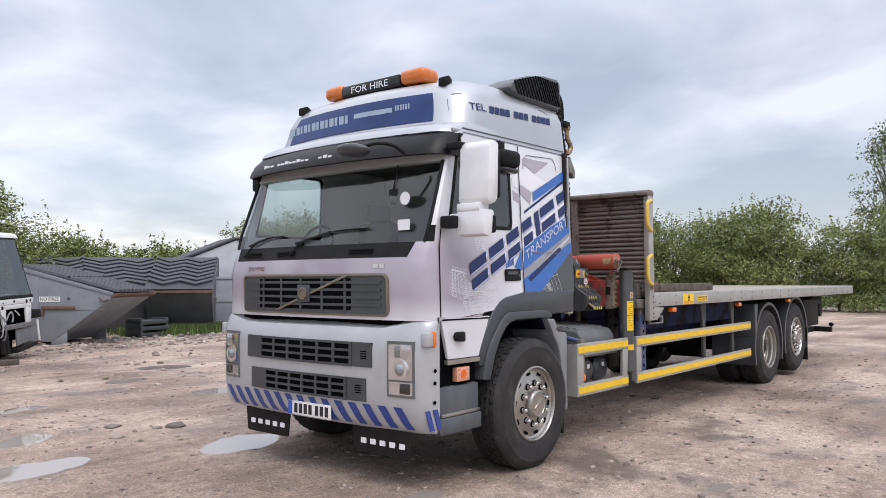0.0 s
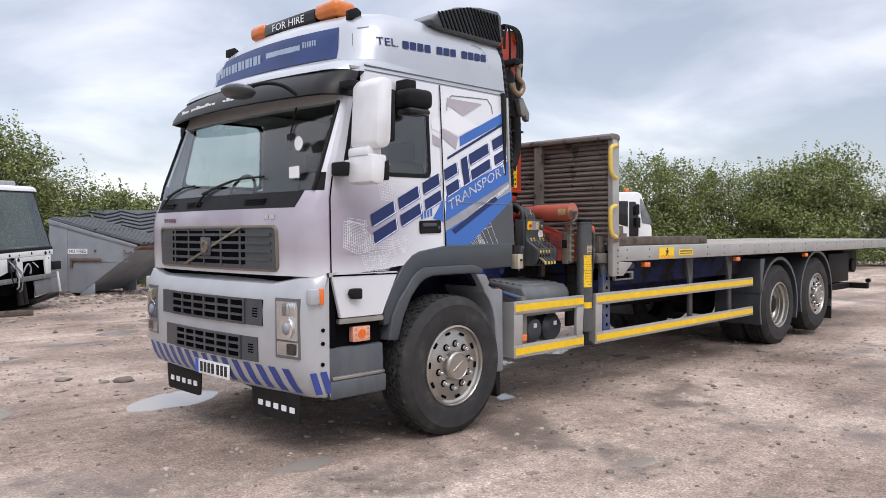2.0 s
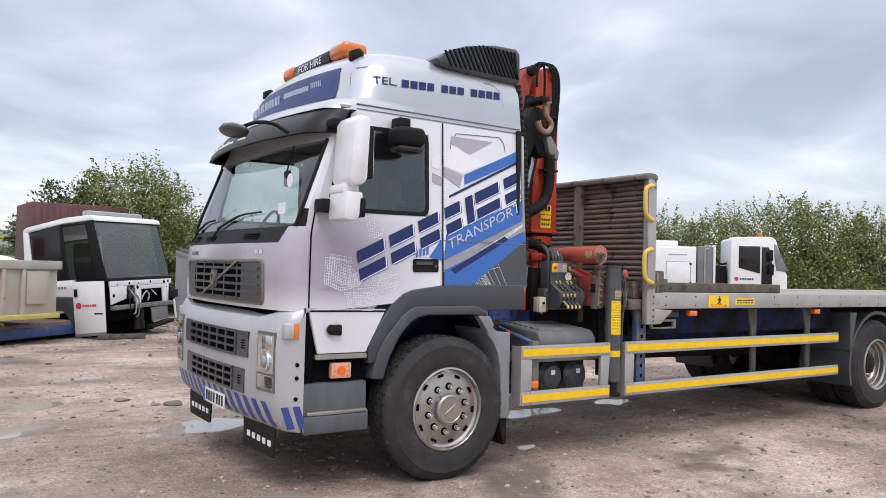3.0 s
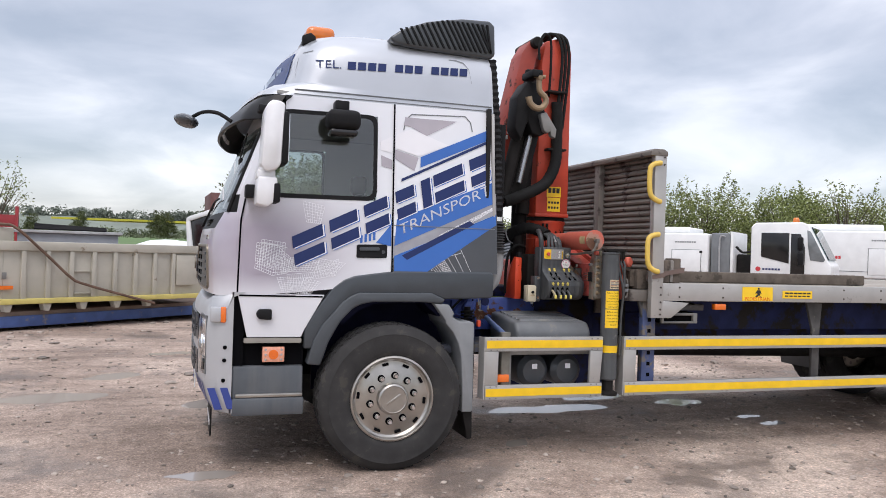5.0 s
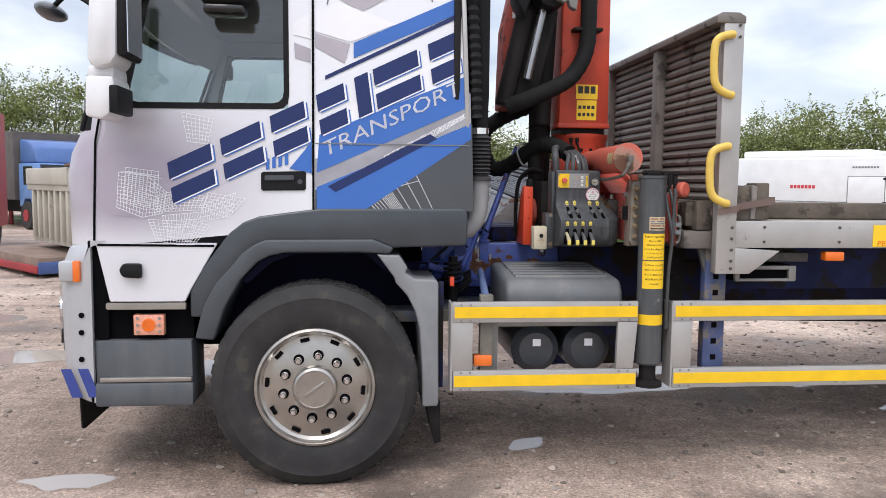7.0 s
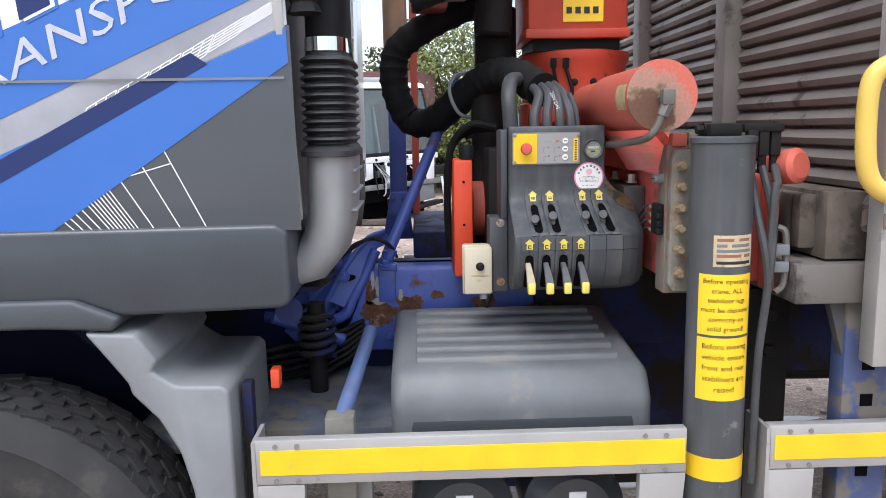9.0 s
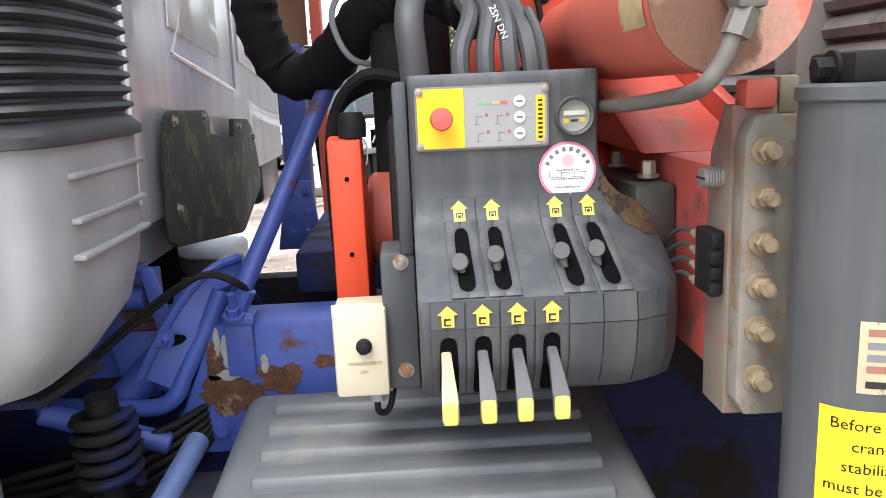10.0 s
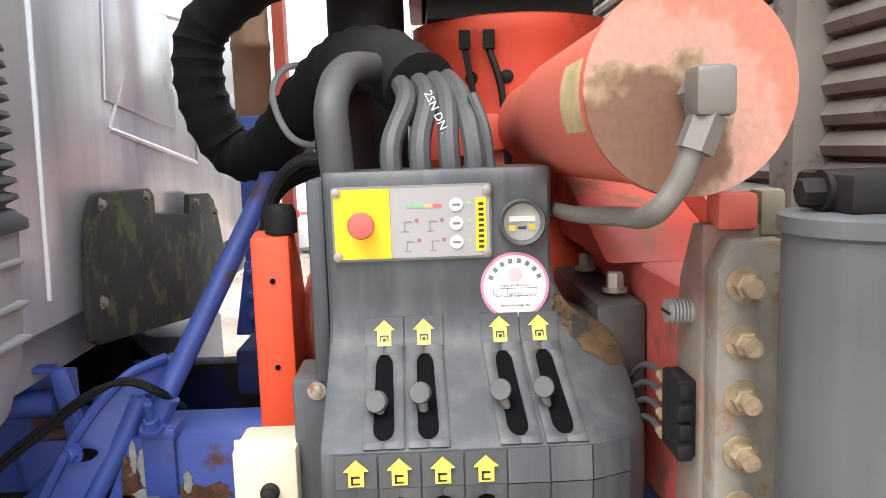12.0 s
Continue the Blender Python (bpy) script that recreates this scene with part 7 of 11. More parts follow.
for z in (1.40, 1.235):
    g = B(); hexbolt(g, (2.715, 0.405, z), (0, -1, 0), 0.008, 0.006); part("bolt", g, BOLT, cons)
g = B()
rows = []
for i in range(15):
    z = 1.432 + 0.080 * i / 14
    xr = cons_right(z) - 0.0005
    x0 = 2.999 + 0.062 * (1 - i / 14) ** 2.2 + 0.014 * noise.noise((i * 0.5, 3.1, 0.0)) + 0.006 * noise.noise((i * 1.7, 1.0, 0.0))
    if xr - x0 < 0.004:
        x0 = xr - 0.004
    rows.append([g.verts.new((x0 + (xr - x0) * k / 9, cons_y(x0 + (xr - x0) * k / 9, z) - 0.0015 - (0.0025 * abs(noise.noise((k * 0.9, i * 0.9, 4.0))) if 0 < k else 0), z + 0.001)) for k in range(10)])
for a, b in zip(rows, rows[1:]):
    for k in range(9):
        g.faces.new((a[k], a[k + 1], b[k + 1], b[k]))
bmesh.ops.solidify(g, geom=g.faces[:], thickness=0.003)
part("rust_crust", g, mat("tan_rust_crust", (0.20, 0.125, 0.065), 0.85, 0, 0.45, 34, bump=0.5, bscale=120, wear=(0.07, 0.062, 0.055), wear_at=0.54, wear_scale=30), cons, "flaking rust on the console shoulder", 60)
# instrument panel
PANELGREY = mat("panel_silver_foil", (0.33, 0.33, 0.335), 0.45, 0.1, 0.06, 9)


def face_y(z):
    return 0.384 + (1.655 - z) * 0.045


def plate_on(x0, x1, z0, z1, t0, t1, material, name, parent, label="", bev=0.0):
    g = B()
    v = []
    for t in (t0, t1):
        for x, z in ((x0, z0), (x1, z0), (x1, z1), (x0, z1)):
            v.append(g.verts.new((x, face_y(z) - t, z)))
    for q in ((0, 1, 2, 3), (4, 5, 6, 7), (0, 1, 5, 4), (1, 2, 6, 5), (2, 3, 7, 6), (3, 0, 4, 7)):
        g.faces.new([v[k] for k in q])
    bmesh.ops.recalc_face_normals(g, faces=g.faces[:])
    if bev:
        bmesh.ops.bevel(g, geom=g.edges[:], offset=bev, segments=2, affect="EDGES", clamp_overlap=True)
    return part(name, g, material, parent, label)


plate_on(2.746, 2.930, 1.5585, 1.6455, -0.004, 0.005, GALV, "instrument_panel", cons, "panel with emergency stop, lamps and keys", 0.002)
plate_on(2.749, 2.813, 1.562, 1.6425, 0.004, 0.0062, LABEL, "yellow_field", cons)
plate_on(2.8135, 2.927, 1.562, 1.6425, 0.004, 0.0062, PANELGREY, "foil_keypad", cons)
plate_on(2.9115, 2.9235, 1.567, 1.629, 0.006, 0.0074, LABEL, "maker_strip", cons)
for k in range(9):
    z = 1.571 + k * 0.0062
    plate_on(2.9145, 2.9205, z, z + 0.0032, 0.0072, 0.0078, INK, "print_bar", cons)
for x, z in ((2.7525, 1.639), (2.9245, 1.638), (2.9235, 1.5655), (2.7515, 1.5655)):
    g = B(); lathe(g, [(0.0052, 0), (0.0052, 0.003), (0.002, 0.004)], (x, face_y(z) - 0.006, z), (0, -1, 0), 14); part("panel_screw", g, BOLT, cons)
g = B(); lathe(g, [(0.0105, 0), (0.0105, 0.010), (0.0145, 0.013), (0.0155, 0.022), (0.0135, 0.027), (0.0, 0.029)], (2.781, face_y(1.603) - 0.006, 1.603), (0, -1, 0), 28); part("emergency_stop", g, mat("faded_red_plastic", (0.62, 0.10, 0.08), 0.45, 0, 0.05), cons, "faded red emergency stop button")
for z in (1.622, 1.6005, 1.5785):
    g = B(); lathe(g, [(0.0078, 0), (0.0078, 0.0015), (0.0072, 0.0022)], (2.889, face_y(z) - 0.006, z), (0, -1, 0), 22); part("white_key", g, PLATEWHITE, cons)
    plate_on(2.8845, 2.8935, z - 0.0015, z + 0.0015, 0.0080, 0.0086, MIDGREY, "print_bar", cons)
    g = B(); cyl(g, (2.904, face_y(z) - 0.006, z + 0.002), (2.904, face_y(z) - 0.0068, z + 0.002), 0.0022, n=8); part("lamp_dot", g, mat("pale_green_lamp", (0.25, 0.5, 0.25), 0.4), cons)
for k, c in enumerate(((0.2, 0.4, 0.22), (0.2, 0.42, 0.22), (0.45, 0.4, 0.2), (0.5, 0.12, 0.1))):
    plate_on(2.831 + k * 0.0105, 2.8408 + k * 0.0105, 1.6195, 1.6235, 0.0060, 0.0068, mat("lamp_strip_%s" % "abcd"[k], c, 0.4), "lamp_strip", cons)
for x, z in ((2.829, 1.600), (2.858, 1.600), (2.831, 1.577), (2.860, 1.577)):
    plate_on(x, x + 0.0011, z - 0.007, z + 0.004, 0.0060, 0.0067, MIDGREY, "pictogram", cons)
    plate_on(x, x + 0.009, z + 0.003, z + 0.0042, 0.0060, 0.0067, MIDGREY, "pictogram", cons)
    plate_on(x - 0.003, x + 0.005, z - 0.008, z - 0.007, 0.0060, 0.0067, MIDGREY, "pictogram", cons)
    g = B(); cyl(g, (x + 0.0145, face_y(z) - 0.006, z + 0.005), (x + 0.0145, face_y(z) - 0.0068, z + 0.005), 0.0025, n=10); part("lamp_dot", g, mat("dull_red_lamp", (0.30, 0.12, 0.12), 0.4), cons)
# gauge
g = B(); lathe(g, [(0.0275, 0), (0.0275, 0.008), (0.0255, 0.011), (0.022, 0.009), (0.0215, 0.001)], (2.965, face_y(1.6) - 0.002, 1.599), (0, -1, 0), 36); part("gauge_bezel", g, CONSGREY, cons, "round pressure gauge")
g = B(); cyl(g, (2.965, face_y(1.6) - 0.002, 1.599), (2.965, face_y(1.6) - 0.004, 1.599), 0.0215, n=30); part("gauge_face", g, mat("gauge_face_grey", (0.42, 0.44, 0.42), 0.5, 0, 0.15, 30), cons)
for x0, x1, z0, z1, mm in ((2.950, 2.980, 1.600, 1.606, PLATEWHITE), (2.950, 2.957, 1.589, 1.595, LABEL), (2.973, 2.980, 1.590, 1.596, LABEL), (2.960, 2.970, 1.591, 1.594, INK)):
    plate_on(x0, x1, z0, z1, 0.0035, 0.0062, mm, "gauge_mark", cons)
g = B(); cyl(g, (2.965, face_y(1.6) - 0.0085, 1.599), (2.965, face_y(1.6) - 0.0092, 1.599), 0.0218, n=30); o = part("gauge_glass", g, LENS, cons); o.visible_shadow = False
# service sticker
DZ = 1.523
g = B(); cyl(g, (2.956, face_y(DZ) - 0.0005, DZ), (2.956, face_y(DZ) - 0.0022, DZ), 0.0405, n=40); part("service_sticker", g, PINKINK, cons, "round white service sticker with pink rim")
g = B(); cyl(g, (2.956, face_y(DZ) - 0.0020, DZ), (2.956, face_y(DZ) - 0.0028, DZ), 0.0370, n=40); part("sticker_field", g, PLATEWHITE, cons)
g = B(); cyl(g, (2.956, face_y(DZ) - 0.0028, DZ + 0.014), (2.956, face_y(DZ) - 0.0034, DZ + 0.014), 0.0085, n=24); part("sticker_mark", g, mat("pale_pink_ink", (0.75, 0.45, 0.48), 0.5), cons)
for k in range(8):
    a = radians(158 - k * 19.4)
    g = B(); box(g, -0.0024, 0.0024, -0.0008, 0, -0.0028, 0.0028, 0, m=Matrix.Translation((2.956 + 0.0305 * math.cos(a), face_y(DZ) - 0.0028, DZ + 0.0305 * math.sin(a))) @ Matrix.Rotation(math.pi / 2 - a, 4, "Y")); part("print_bar", g, MIDGREY, cons)
for words, z in (("Next SERVICE Due", 0.0012), ("Next LOLER Inspection Due", -0.0110), ("Service Booking Line", -0.0225)):
    lettering("sticker_print", words, 0.0042, Matrix.Translation((2.956, face_y(DZ) - 0.0031, DZ + z)) @ Matrix.Rotation(radians(90), 4, "X"), INK, cons, 0.0002)
for z in (-0.007, -0.018):
    for a, b, c, d in ((-0.026, 0.026, 0.003, 0.0035), (-0.026, 0.026, -0.0035, -0.003), (-0.026, -0.0254, -0.0035, 0.0035), (0.0254, 0.026, -0.0035, 0.0035), (-0.009, -0.0084, -0.0035, 0.0035), (0.009, 0.0096, -0.0035, 0.0035)):
        z_ = DZ + z + 0.0015
        plate_on(2.956 + a, 2.956 + b, z_ + c, z_ + d, 0.0026, 0.0033, INK, "sticker_box", cons)
plate_on(2.946, 2.966, DZ - 0.0305, DZ - 0.0275, 0.0026, 0.0033, MIDGREY, "print_bar", cons)


CONSDARK = mat("console_label_grey", (0.050, 0.053, 0.057), 0.5, 0, 0.12, 12, bump=0.05, bscale=200)


# lever bays
def ribbon(x0, x1, zs, t0, t1, material, name, label="", taper=0.0):
    """A plate that hugs the console's bent front."""
    g = B()
    rows = []
    for k, z in enumerate(zs):
        w = taper * abs(2 * k / (len(zs) - 1) - 1)
        nz = 0.5 if 1.383 < z < 1.46 else 0.05
        rows.append([g.verts.new((x, cons_y(x, z) - 0.85 * t, z + nz * t)) for x, t in ((x0 + w, t0), (x0 + w, t1), (x1 - w, t1), (x1 - w, t0))])
    for a, b in zip(rows, rows[1:]):
        for k in range(4):
            g.faces.new((a[k], a[(k + 1) % 4], b[(k + 1) % 4], b[k]))
    g.faces.new(rows[0]); g.faces.new(rows[-1][::-1])
    return part(name, g, material, cons, label)


def lever_frame(xt, xb, z0, z1, hw, hole, name="lever_bay"):
    """A raised bay from z0 up to z1 with a long round-ended slot; its middle runs from xb at the foot to xt."""
    g = B()
    steps = [0.0, 0.03] + [0.06 + 0.42 * (1 - math.cos(math.pi * k / 20)) for k in range(21)] + [0.95, 1.0]
    grid = []
    for u in steps:
        z = z0 + (z1 - z0) * u
        xc = xb + (xt - xb) * u
        v = (u - 0.06) / 0.84
        e = min(1.0, min(v, 1 - v) / 0.13)
        h = hole * (1 - (1 - e) ** 2) ** 0.5 * (1.08 - 0.25 * u) if e > 0 else 0.0
        nz = 0.5 if 1.383 < z < 1.46 else 0.05
        row = []
        for x, t in ((xc - hw, 0.0), (xc - hw, 0.0035), (xc - hw + 0.003, 0.0048), (xc - h - 0.003, 0.0044), (xc - h, 0.0028), (xc - h, 0.0004), (xc + h, 0.0004), (xc + h, 0.0028), (xc + h + 0.003, 0.0044), (xc + hw - 0.003, 0.0048), (xc + hw, 0.0035), (xc + hw, 0.0)):
            row.append(g.verts.new((x, cons_y(x, z) - 0.85 * t, z + nz * t)))
        grid.append((row, h))
    for (a, _), (b, _) in zip(grid, grid[1:]):
        for q in range(11):
            if q == 5:
                continue
            g.faces.new((a[q], a[q + 1], b[q + 1], b[q]))
    for row, h in (grid[0], grid[-1]):
        g.faces.new(row)
    bmesh.ops.remove_doubles(g, verts=g.verts[:], dist=0.00005)
    o = part(name, g, CONSGREY, cons, "", 45)
    g = B()
    rows = []
    for k in range(19):
        u = 0.06 + 0.84 * k / 18
        z = z0 + (z1 - z0) * u
        xc = xb + (xt - xb) * u
        rows.append([g.verts.new((xc + e * hole * 1.12, cons_y(xc, z) - 0.0007, z)) for e in (-1, 1)])
    for a, b in zip(rows, rows[1:]):
        g.faces.new((a[0], a[1], b[1], b[0]))
    part("lever_slot", g, SHADEBLACK, cons)
    return o


def hug(g, t):
    """Lay thin flat work, drawn at depth 0, on the console's front."""
    for v in g.verts:
        v.co.y += cons_y(v.co.x, v.co.z) - t


ARROW = [(-0.008, -0.012), (0.008, -0.012), (0.008, 0.004), (0.0125, 0.004), (0, 0.0155), (-0.0125, 0.004), (-0.008, 0.004)]
for k, x in enumerate((2.801, 2.847, 2.936, 2.982)):
    lever_frame(x, x + (0.001, 0.002, 0.008, 0.010)[k], 1.383, 1.459, 0.0218, 0.0108)
    ribbon(x - 0.0222, x + 0.0222, [1.458, 1.463, 1.468, 1.475, 1.483, 1.492], 0.0, 0.0046, CONSDARK, "label_plate")
    g = B(); prism(g, [(x + a, 1.4735 + b) for a, b in ARROW], "y", 0.0, 0.003); hug(g, 0.0052); part("arrow_label", g, mat("pale_arrow_yellow", (0.66, 0.53, 0.09), 0.45, 0, 0.12, 60), cons, "yellow arrow label")
    for bx in ((-0.005, 0.005, 1.468, 1.4695), (-0.005, -0.0035, 1.463, 1.4695), (0.0035, 0.005, 1.463, 1.4695), (-0.002, 0.002, 1.463, 1.4665)):
        g = B(); box(g, x + bx[0], x + bx[1], 0.0, 0.001, bx[2] + 0.003, bx[3] + 0.003); hug(g, 0.0066); part("pictogram", g, INK, cons)
    xk, zk = ((2.795, 1.420), (2.842, 1.428), (2.928, 1.428), (2.974, 1.429))[k]
    xb = x + (0.0, 0.0, 0.004, 0.001)[k]
    g = B(); cyl(g, (xb, 0.305, 1.380), (xk, 0.298, zk), 0.0056, 0.0052, n=10); lv = part("lever", g, mat("worn_lever_steel", (0.20, 0.185, 0.16), 0.55, 0.2, 0.3, 60), cons, "grey lever with round knob")
    g = B(); lathe(g, [(0.0095, 0), (0.0118, 0.003), (0.0118, 0.013), (0.0105, 0.0150)], (xk, 0.300, zk - 0.001), (-0.12, -1, 0.3), 24); part("lever_knob", g, mat("worn_knob_grey", (0.080, 0.082, 0.084), 0.55, 0, 0.2, 50), lv)
for k in range(7):
    x = 2.7735 + k * 0.0442
    if k >= 4:
        ribbon(x - 0.0213, x + 0.0213, [1.234, 1.25, 1.275, 1.30, 1.325, 1.343], 0, 0.004, CONSGREY, "blank_bay")
        ribbon(x - 0.0213, x + 0.0213, [1.3445, 1.36, 1.3795], 0, 0.0045, CONSGREY, "blank_plate")
    else:
        lever_frame(x, x, 1.233, 1.3445, 0.0213, 0.0125)
    if k < 4:
        ribbon(x - 0.0210, x + 0.0210, [1.345, 1.36, 1.379], 0.0035, 0.0052, CONSDARK, "label_plate")
        g = B(); prism(g, [(x + a, 1.3605 + b) for a, b in ARROW], "y", 0.2440, 0.2475); part("arrow_label", g, mat("pale_arrow_yellow", (0.66, 0.53, 0.09), 0.45, 0, 0.12, 60), cons, "yellow arrow label")
        for bx in ((-0.005, 0.004, 1.351, 1.3525), (-0.005, -0.003, 1.351, 1.360), (-0.005, 0.004, 1.358, 1.360)):
            g = B(); box(g, x + bx[0], x + bx[1], 0.2430, 0.2442, bx[2], bx[3]); part("pictogram", g, INK, cons)
        dn = (-0.012, -0.004, -0.002, 0.0)[k]
        mm = mat("worn_cream_lever", (0.40, 0.34, 0.22), 0.5, 0, 0.15, 40) if k == 0 else mat("worn_grey_lever", (0.085, 0.087, 0.09), 0.5, 0, 0.15, 40)
        g = B()
        rows = []
        for (yy_, zz, hw, hh) in ((0.275, 1.315, 0.006, 0.006), (0.235, 1.295, 0.007, 0.008), (0.205, 1.272, 0.0095, 0.010), (0.188, 1.256, 0.0105, 0.012)):
            rows.append([g.verts.new(p) for p in ((x + dn * 0.3 - hw, yy_, zz - hh), (x + dn * 0.3 + hw, yy_, zz - hh), (x + dn * 0.3 + hw, yy_ - 0.004, zz + hh), (x + dn * 0.3 - hw, yy_ - 0.004, zz + hh))])
        for a, b in zip(rows, rows[1:]):
            for q in range(4):
                g.faces.new((a[q], a[(q + 1) % 4], b[(q + 1) % 4], b[q]))
        g.faces.new(rows[0]); g.faces.new(rows[-1][::-1])
        bmesh.ops.bevel(g, geom=g.edges[:], offset=0.0015, segments=2, affect="EDGES")
        part("lever", g, mm, cons, "paddle lever with yellow tip")
        g = B(); box(g, x + dn * 0.3 - 0.0095, x + dn * 0.3 + 0.0095, 0.1805, 0.194, 1.2435, 1.2720, 0.004); part("lever_tip", g, mat("worn_yellow_plastic", (0.72, 0.60, 0.12), 0.5), cons)
g = B(); box(g, 2.7365, 2.7385, 0.42, 0.47, 1.28, 1.34); part("maker_strip", g, LABEL, cons)
# working lights box
wbx = thing("switch_box", "cream plastic switch box on the crane console", "switch box", (2.65, 0.42, 1.2))
g = B(); box(g, 2.612, 2.690, 0.385, 0.47, 1.204, 1.336, 0.006); part("box_body", g, CREAM, wbx)
g = B(); box(g, 2.609, 2.693, 0.41, 0.416, 1.201, 1.339, 0.002); part("lid_joint", g, CREAM, wbx)
g = B(); lathe(g, [(0.0115, 0), (0.0115, 0.006), (0.0085, 0.008), (0.0085, 0.016), (0.005, 0.018)], (2.656, 0.385, 1.283), (0, -1, 0), 20); part("switch_knob", g, BLACK, wbx, "black rotary switch")
lettering("box_print", "WORKING LIGHTS", 0.0075, Matrix.Translation((2.656, 0.3845, 1.256)) @ Matrix.Rotation(radians(90), 4, "X"), BRASS, wbx, 0.0003, width=0.05)
lettering("box_print", "ON", 0.0075, Matrix.Translation((2.654, 0.3845, 1.243)) @ Matrix.Rotation(radians(90), 4, "X"), BRASS, wbx, 0.0003)
g = B(); cyl(g, (2.668, 0.42, 1.204), (2.668, 0.42, 1.185), 0.011, n=12); part("cable_gland", g, LTGREY, wbx)
g = B(); tube(g, [(2.668, 0.42, 1.187), (2.67, 0.42, 1.165), (2.685, 0.43, 1.165), (2.695, 0.45, 1.20), (2.70, 0.50, 1.23)], 0.005, 8, 5); part("cable", g, BLACK, wbx)
g = B(); box(g, 2.66, 2.74, 0.44, 0.50, 1.24, 1.30); part("box_bracket", g, CONSGREY, wbx)
# orange handle post
g = B(); prism(g, [(0.62, 1.21), (0.62, 1.565), (0.66, 1.572), (0.72, 1.52), (0.82, 1.30), (0.85, 1.21)], "x", 2.597, 2.655, 0.006); part("orange_guard", g, ORANGEBOX, crane, "bright orange-red folded guard")
g = B(); lathe(g, [(0.024, 0), (0.024, 0.03), (0.019, 0.042)], (2.640, 0.645, 1.568), (0, 0, 1), 20); part("guard_cap", g, BLACK, crane, "black rubber cap")
for z in (1.50, 1.37):
    g = B(); cyl(g, (2.628, 0.6195, z), (2.628, 0.6165, z), 0.004, n=10); part("guard_hole", g, SHADEBLACK, crane)
g = B(); cyl(g, (2.655, 0.80, 1.40), (2.73, 0.80, 1.40), 0.09, n=30, bev=0.01); part("winch_drum", g, REDFADE, crane, "faded red drum")
g = B(); cyl(g, (2.72, 0.85, 1.205), (2.72, 0.85, 1.80), 0.05, n=20); cyl(g, (2.76, 0.95, 1.5), (2.76, 0.95, 2.05), 0.07, n=20); part("inner_ram", g, GRIME, crane)
g = B(); box(g, 2.70, 2.92, 0.60, 0.80, 1.205, 1.60, 0.01); part("valve_block", g, GRIME, crane, "oily black valve block")
# stabiliser leg
LEGM = mat("scratched_dark_grey_tube", (0.066, 0.072, 0.077), 0.42, 0.1, 0.25, 6, bump=0.04, bscale=60, wear=(0.20, 0.20, 0.195), wear_at=0.66, wear_scale=9, streak=((0.15, 0.15, 0.15), 0.5, 18))
LX, LY, LR = 3.191, 0.055, 0.070
leg = thing("stabiliser_leg", "dark grey hydraulic stabiliser leg with yellow warning labels", "stabiliser", (LX, LY, 0.46))
g = B(); lathe(g, [(LR * 0.85, 0.60), (LR, 0.612), (LR, 1.615), (LR + 0.004, 1.618), (LR + 0.004, 1.630), (LR - 0.004, 1.633)], (LX, LY, 0), (0, 0, 1), 40); part("leg_tube", g, LEGM, leg)
g = B(); lathe(g, [(0.045, 0.50), (0.045, 0.62)], (LX, LY, 0), (0, 0, 1), 28); lathe(g, [(0.05, 0.475), (0.08, 0.48), (0.08, 0.50), (0.05, 0.515)], (LX, LY, 0), (0, 0, 1), 28); part("leg_foot", g, GRIME, leg, "black steel foot")
g = B(); box(g, LX - 0.045, LX + 0.03, LY - 0.035, LY + 0.05, 1.632, 1.662, 0.006); hexbolt(g, (LX - 0.045, LY, 1.648), (-1, 0, 0), 0.011, 0.02); part("leg_cap_block", g, GRIME, leg)


def leg_patch(z0, z1, a0, a1, dr, material, name, label=""):
    g = B()
    n_ = 20
    lo, hi = [], []
    for k in range(n_ + 1):
        a = radians(a0 + (a1 - a0) * k / n_)
        for lst, z in ((lo, z0), (hi, z1)):
            lst.append(g.verts.new((LX + (LR + dr) * math.sin(a), LY - (LR + dr) * math.cos(a), z)))
    for k in range(n_):
        g.faces.new((lo[k], lo[k + 1], hi[k + 1], hi[k]))
    return part(name, g, material, leg, label)


leg_patch(1.180, 1.322, -58, 52, 0.0008, LABEL, "warning_label", "yellow crane warning label")
leg_patch(1.024, 1.174, -58, 52, 0.0008, LABEL, "warning_label", "yellow stabiliser warning label")
leg_patch(0.825, 0.882, -180, 180, 0.0012, YELTAPE, "yellow_band", "yellow reflective band")
leg_patch(1.340, 1.412, -32, 50, 0.0008, mat("worn_cream_sticker", (0.55, 0.44, 0.28), 0.6, 0, 0.3, 18, wear=(0.08, 0.08, 0.08), wear_at=0.60, wear_scale=22), "worn_sticker", "worn cream sticker with bars")
FADERED = mat("faded_sticker_red", (0.26, 0.12, 0.08), 0.6, 0, 0.2, 40)
for z, a0, a1, mm in ((1.398, -26, 4, FADERED), (1.398, 14, 40, FADERED), (1.385, -26, -8, MIDGREY), (1.385, 0, 40, MIDGREY), (1.373, -26, 44, MIDGREY), (1.3615, -26, 20, FADERED), (1.3615, 26, 44, FADERED), (1.346, -26, 44, INK)):
    leg_patch(z, z + 0.007, a0, a1, 0.0014, mm, "print_bar")


def leg_words(lines, ztop, dz, size):
    for k, words in enumerate(lines):
        o = lettering("label_print", words, size, Matrix.Identity(4), INK, leg, 0.0001)
        for v in o.data.vertices:
            a = v.co.x / LR + radians(-3)
            z = ztop - k * dz + v.co.y
            v.co = Vector((LX + (LR + 0.0014) * math.sin(a), LY - (LR + 0.0014) * math.cos(a), z))
        o.data.update()


leg_words(["Before operating", "crane, ALL", "stabiliser legs", "must be deployed", "correctly on", "solid ground!"], 1.306, 0.0222, 0.0165)
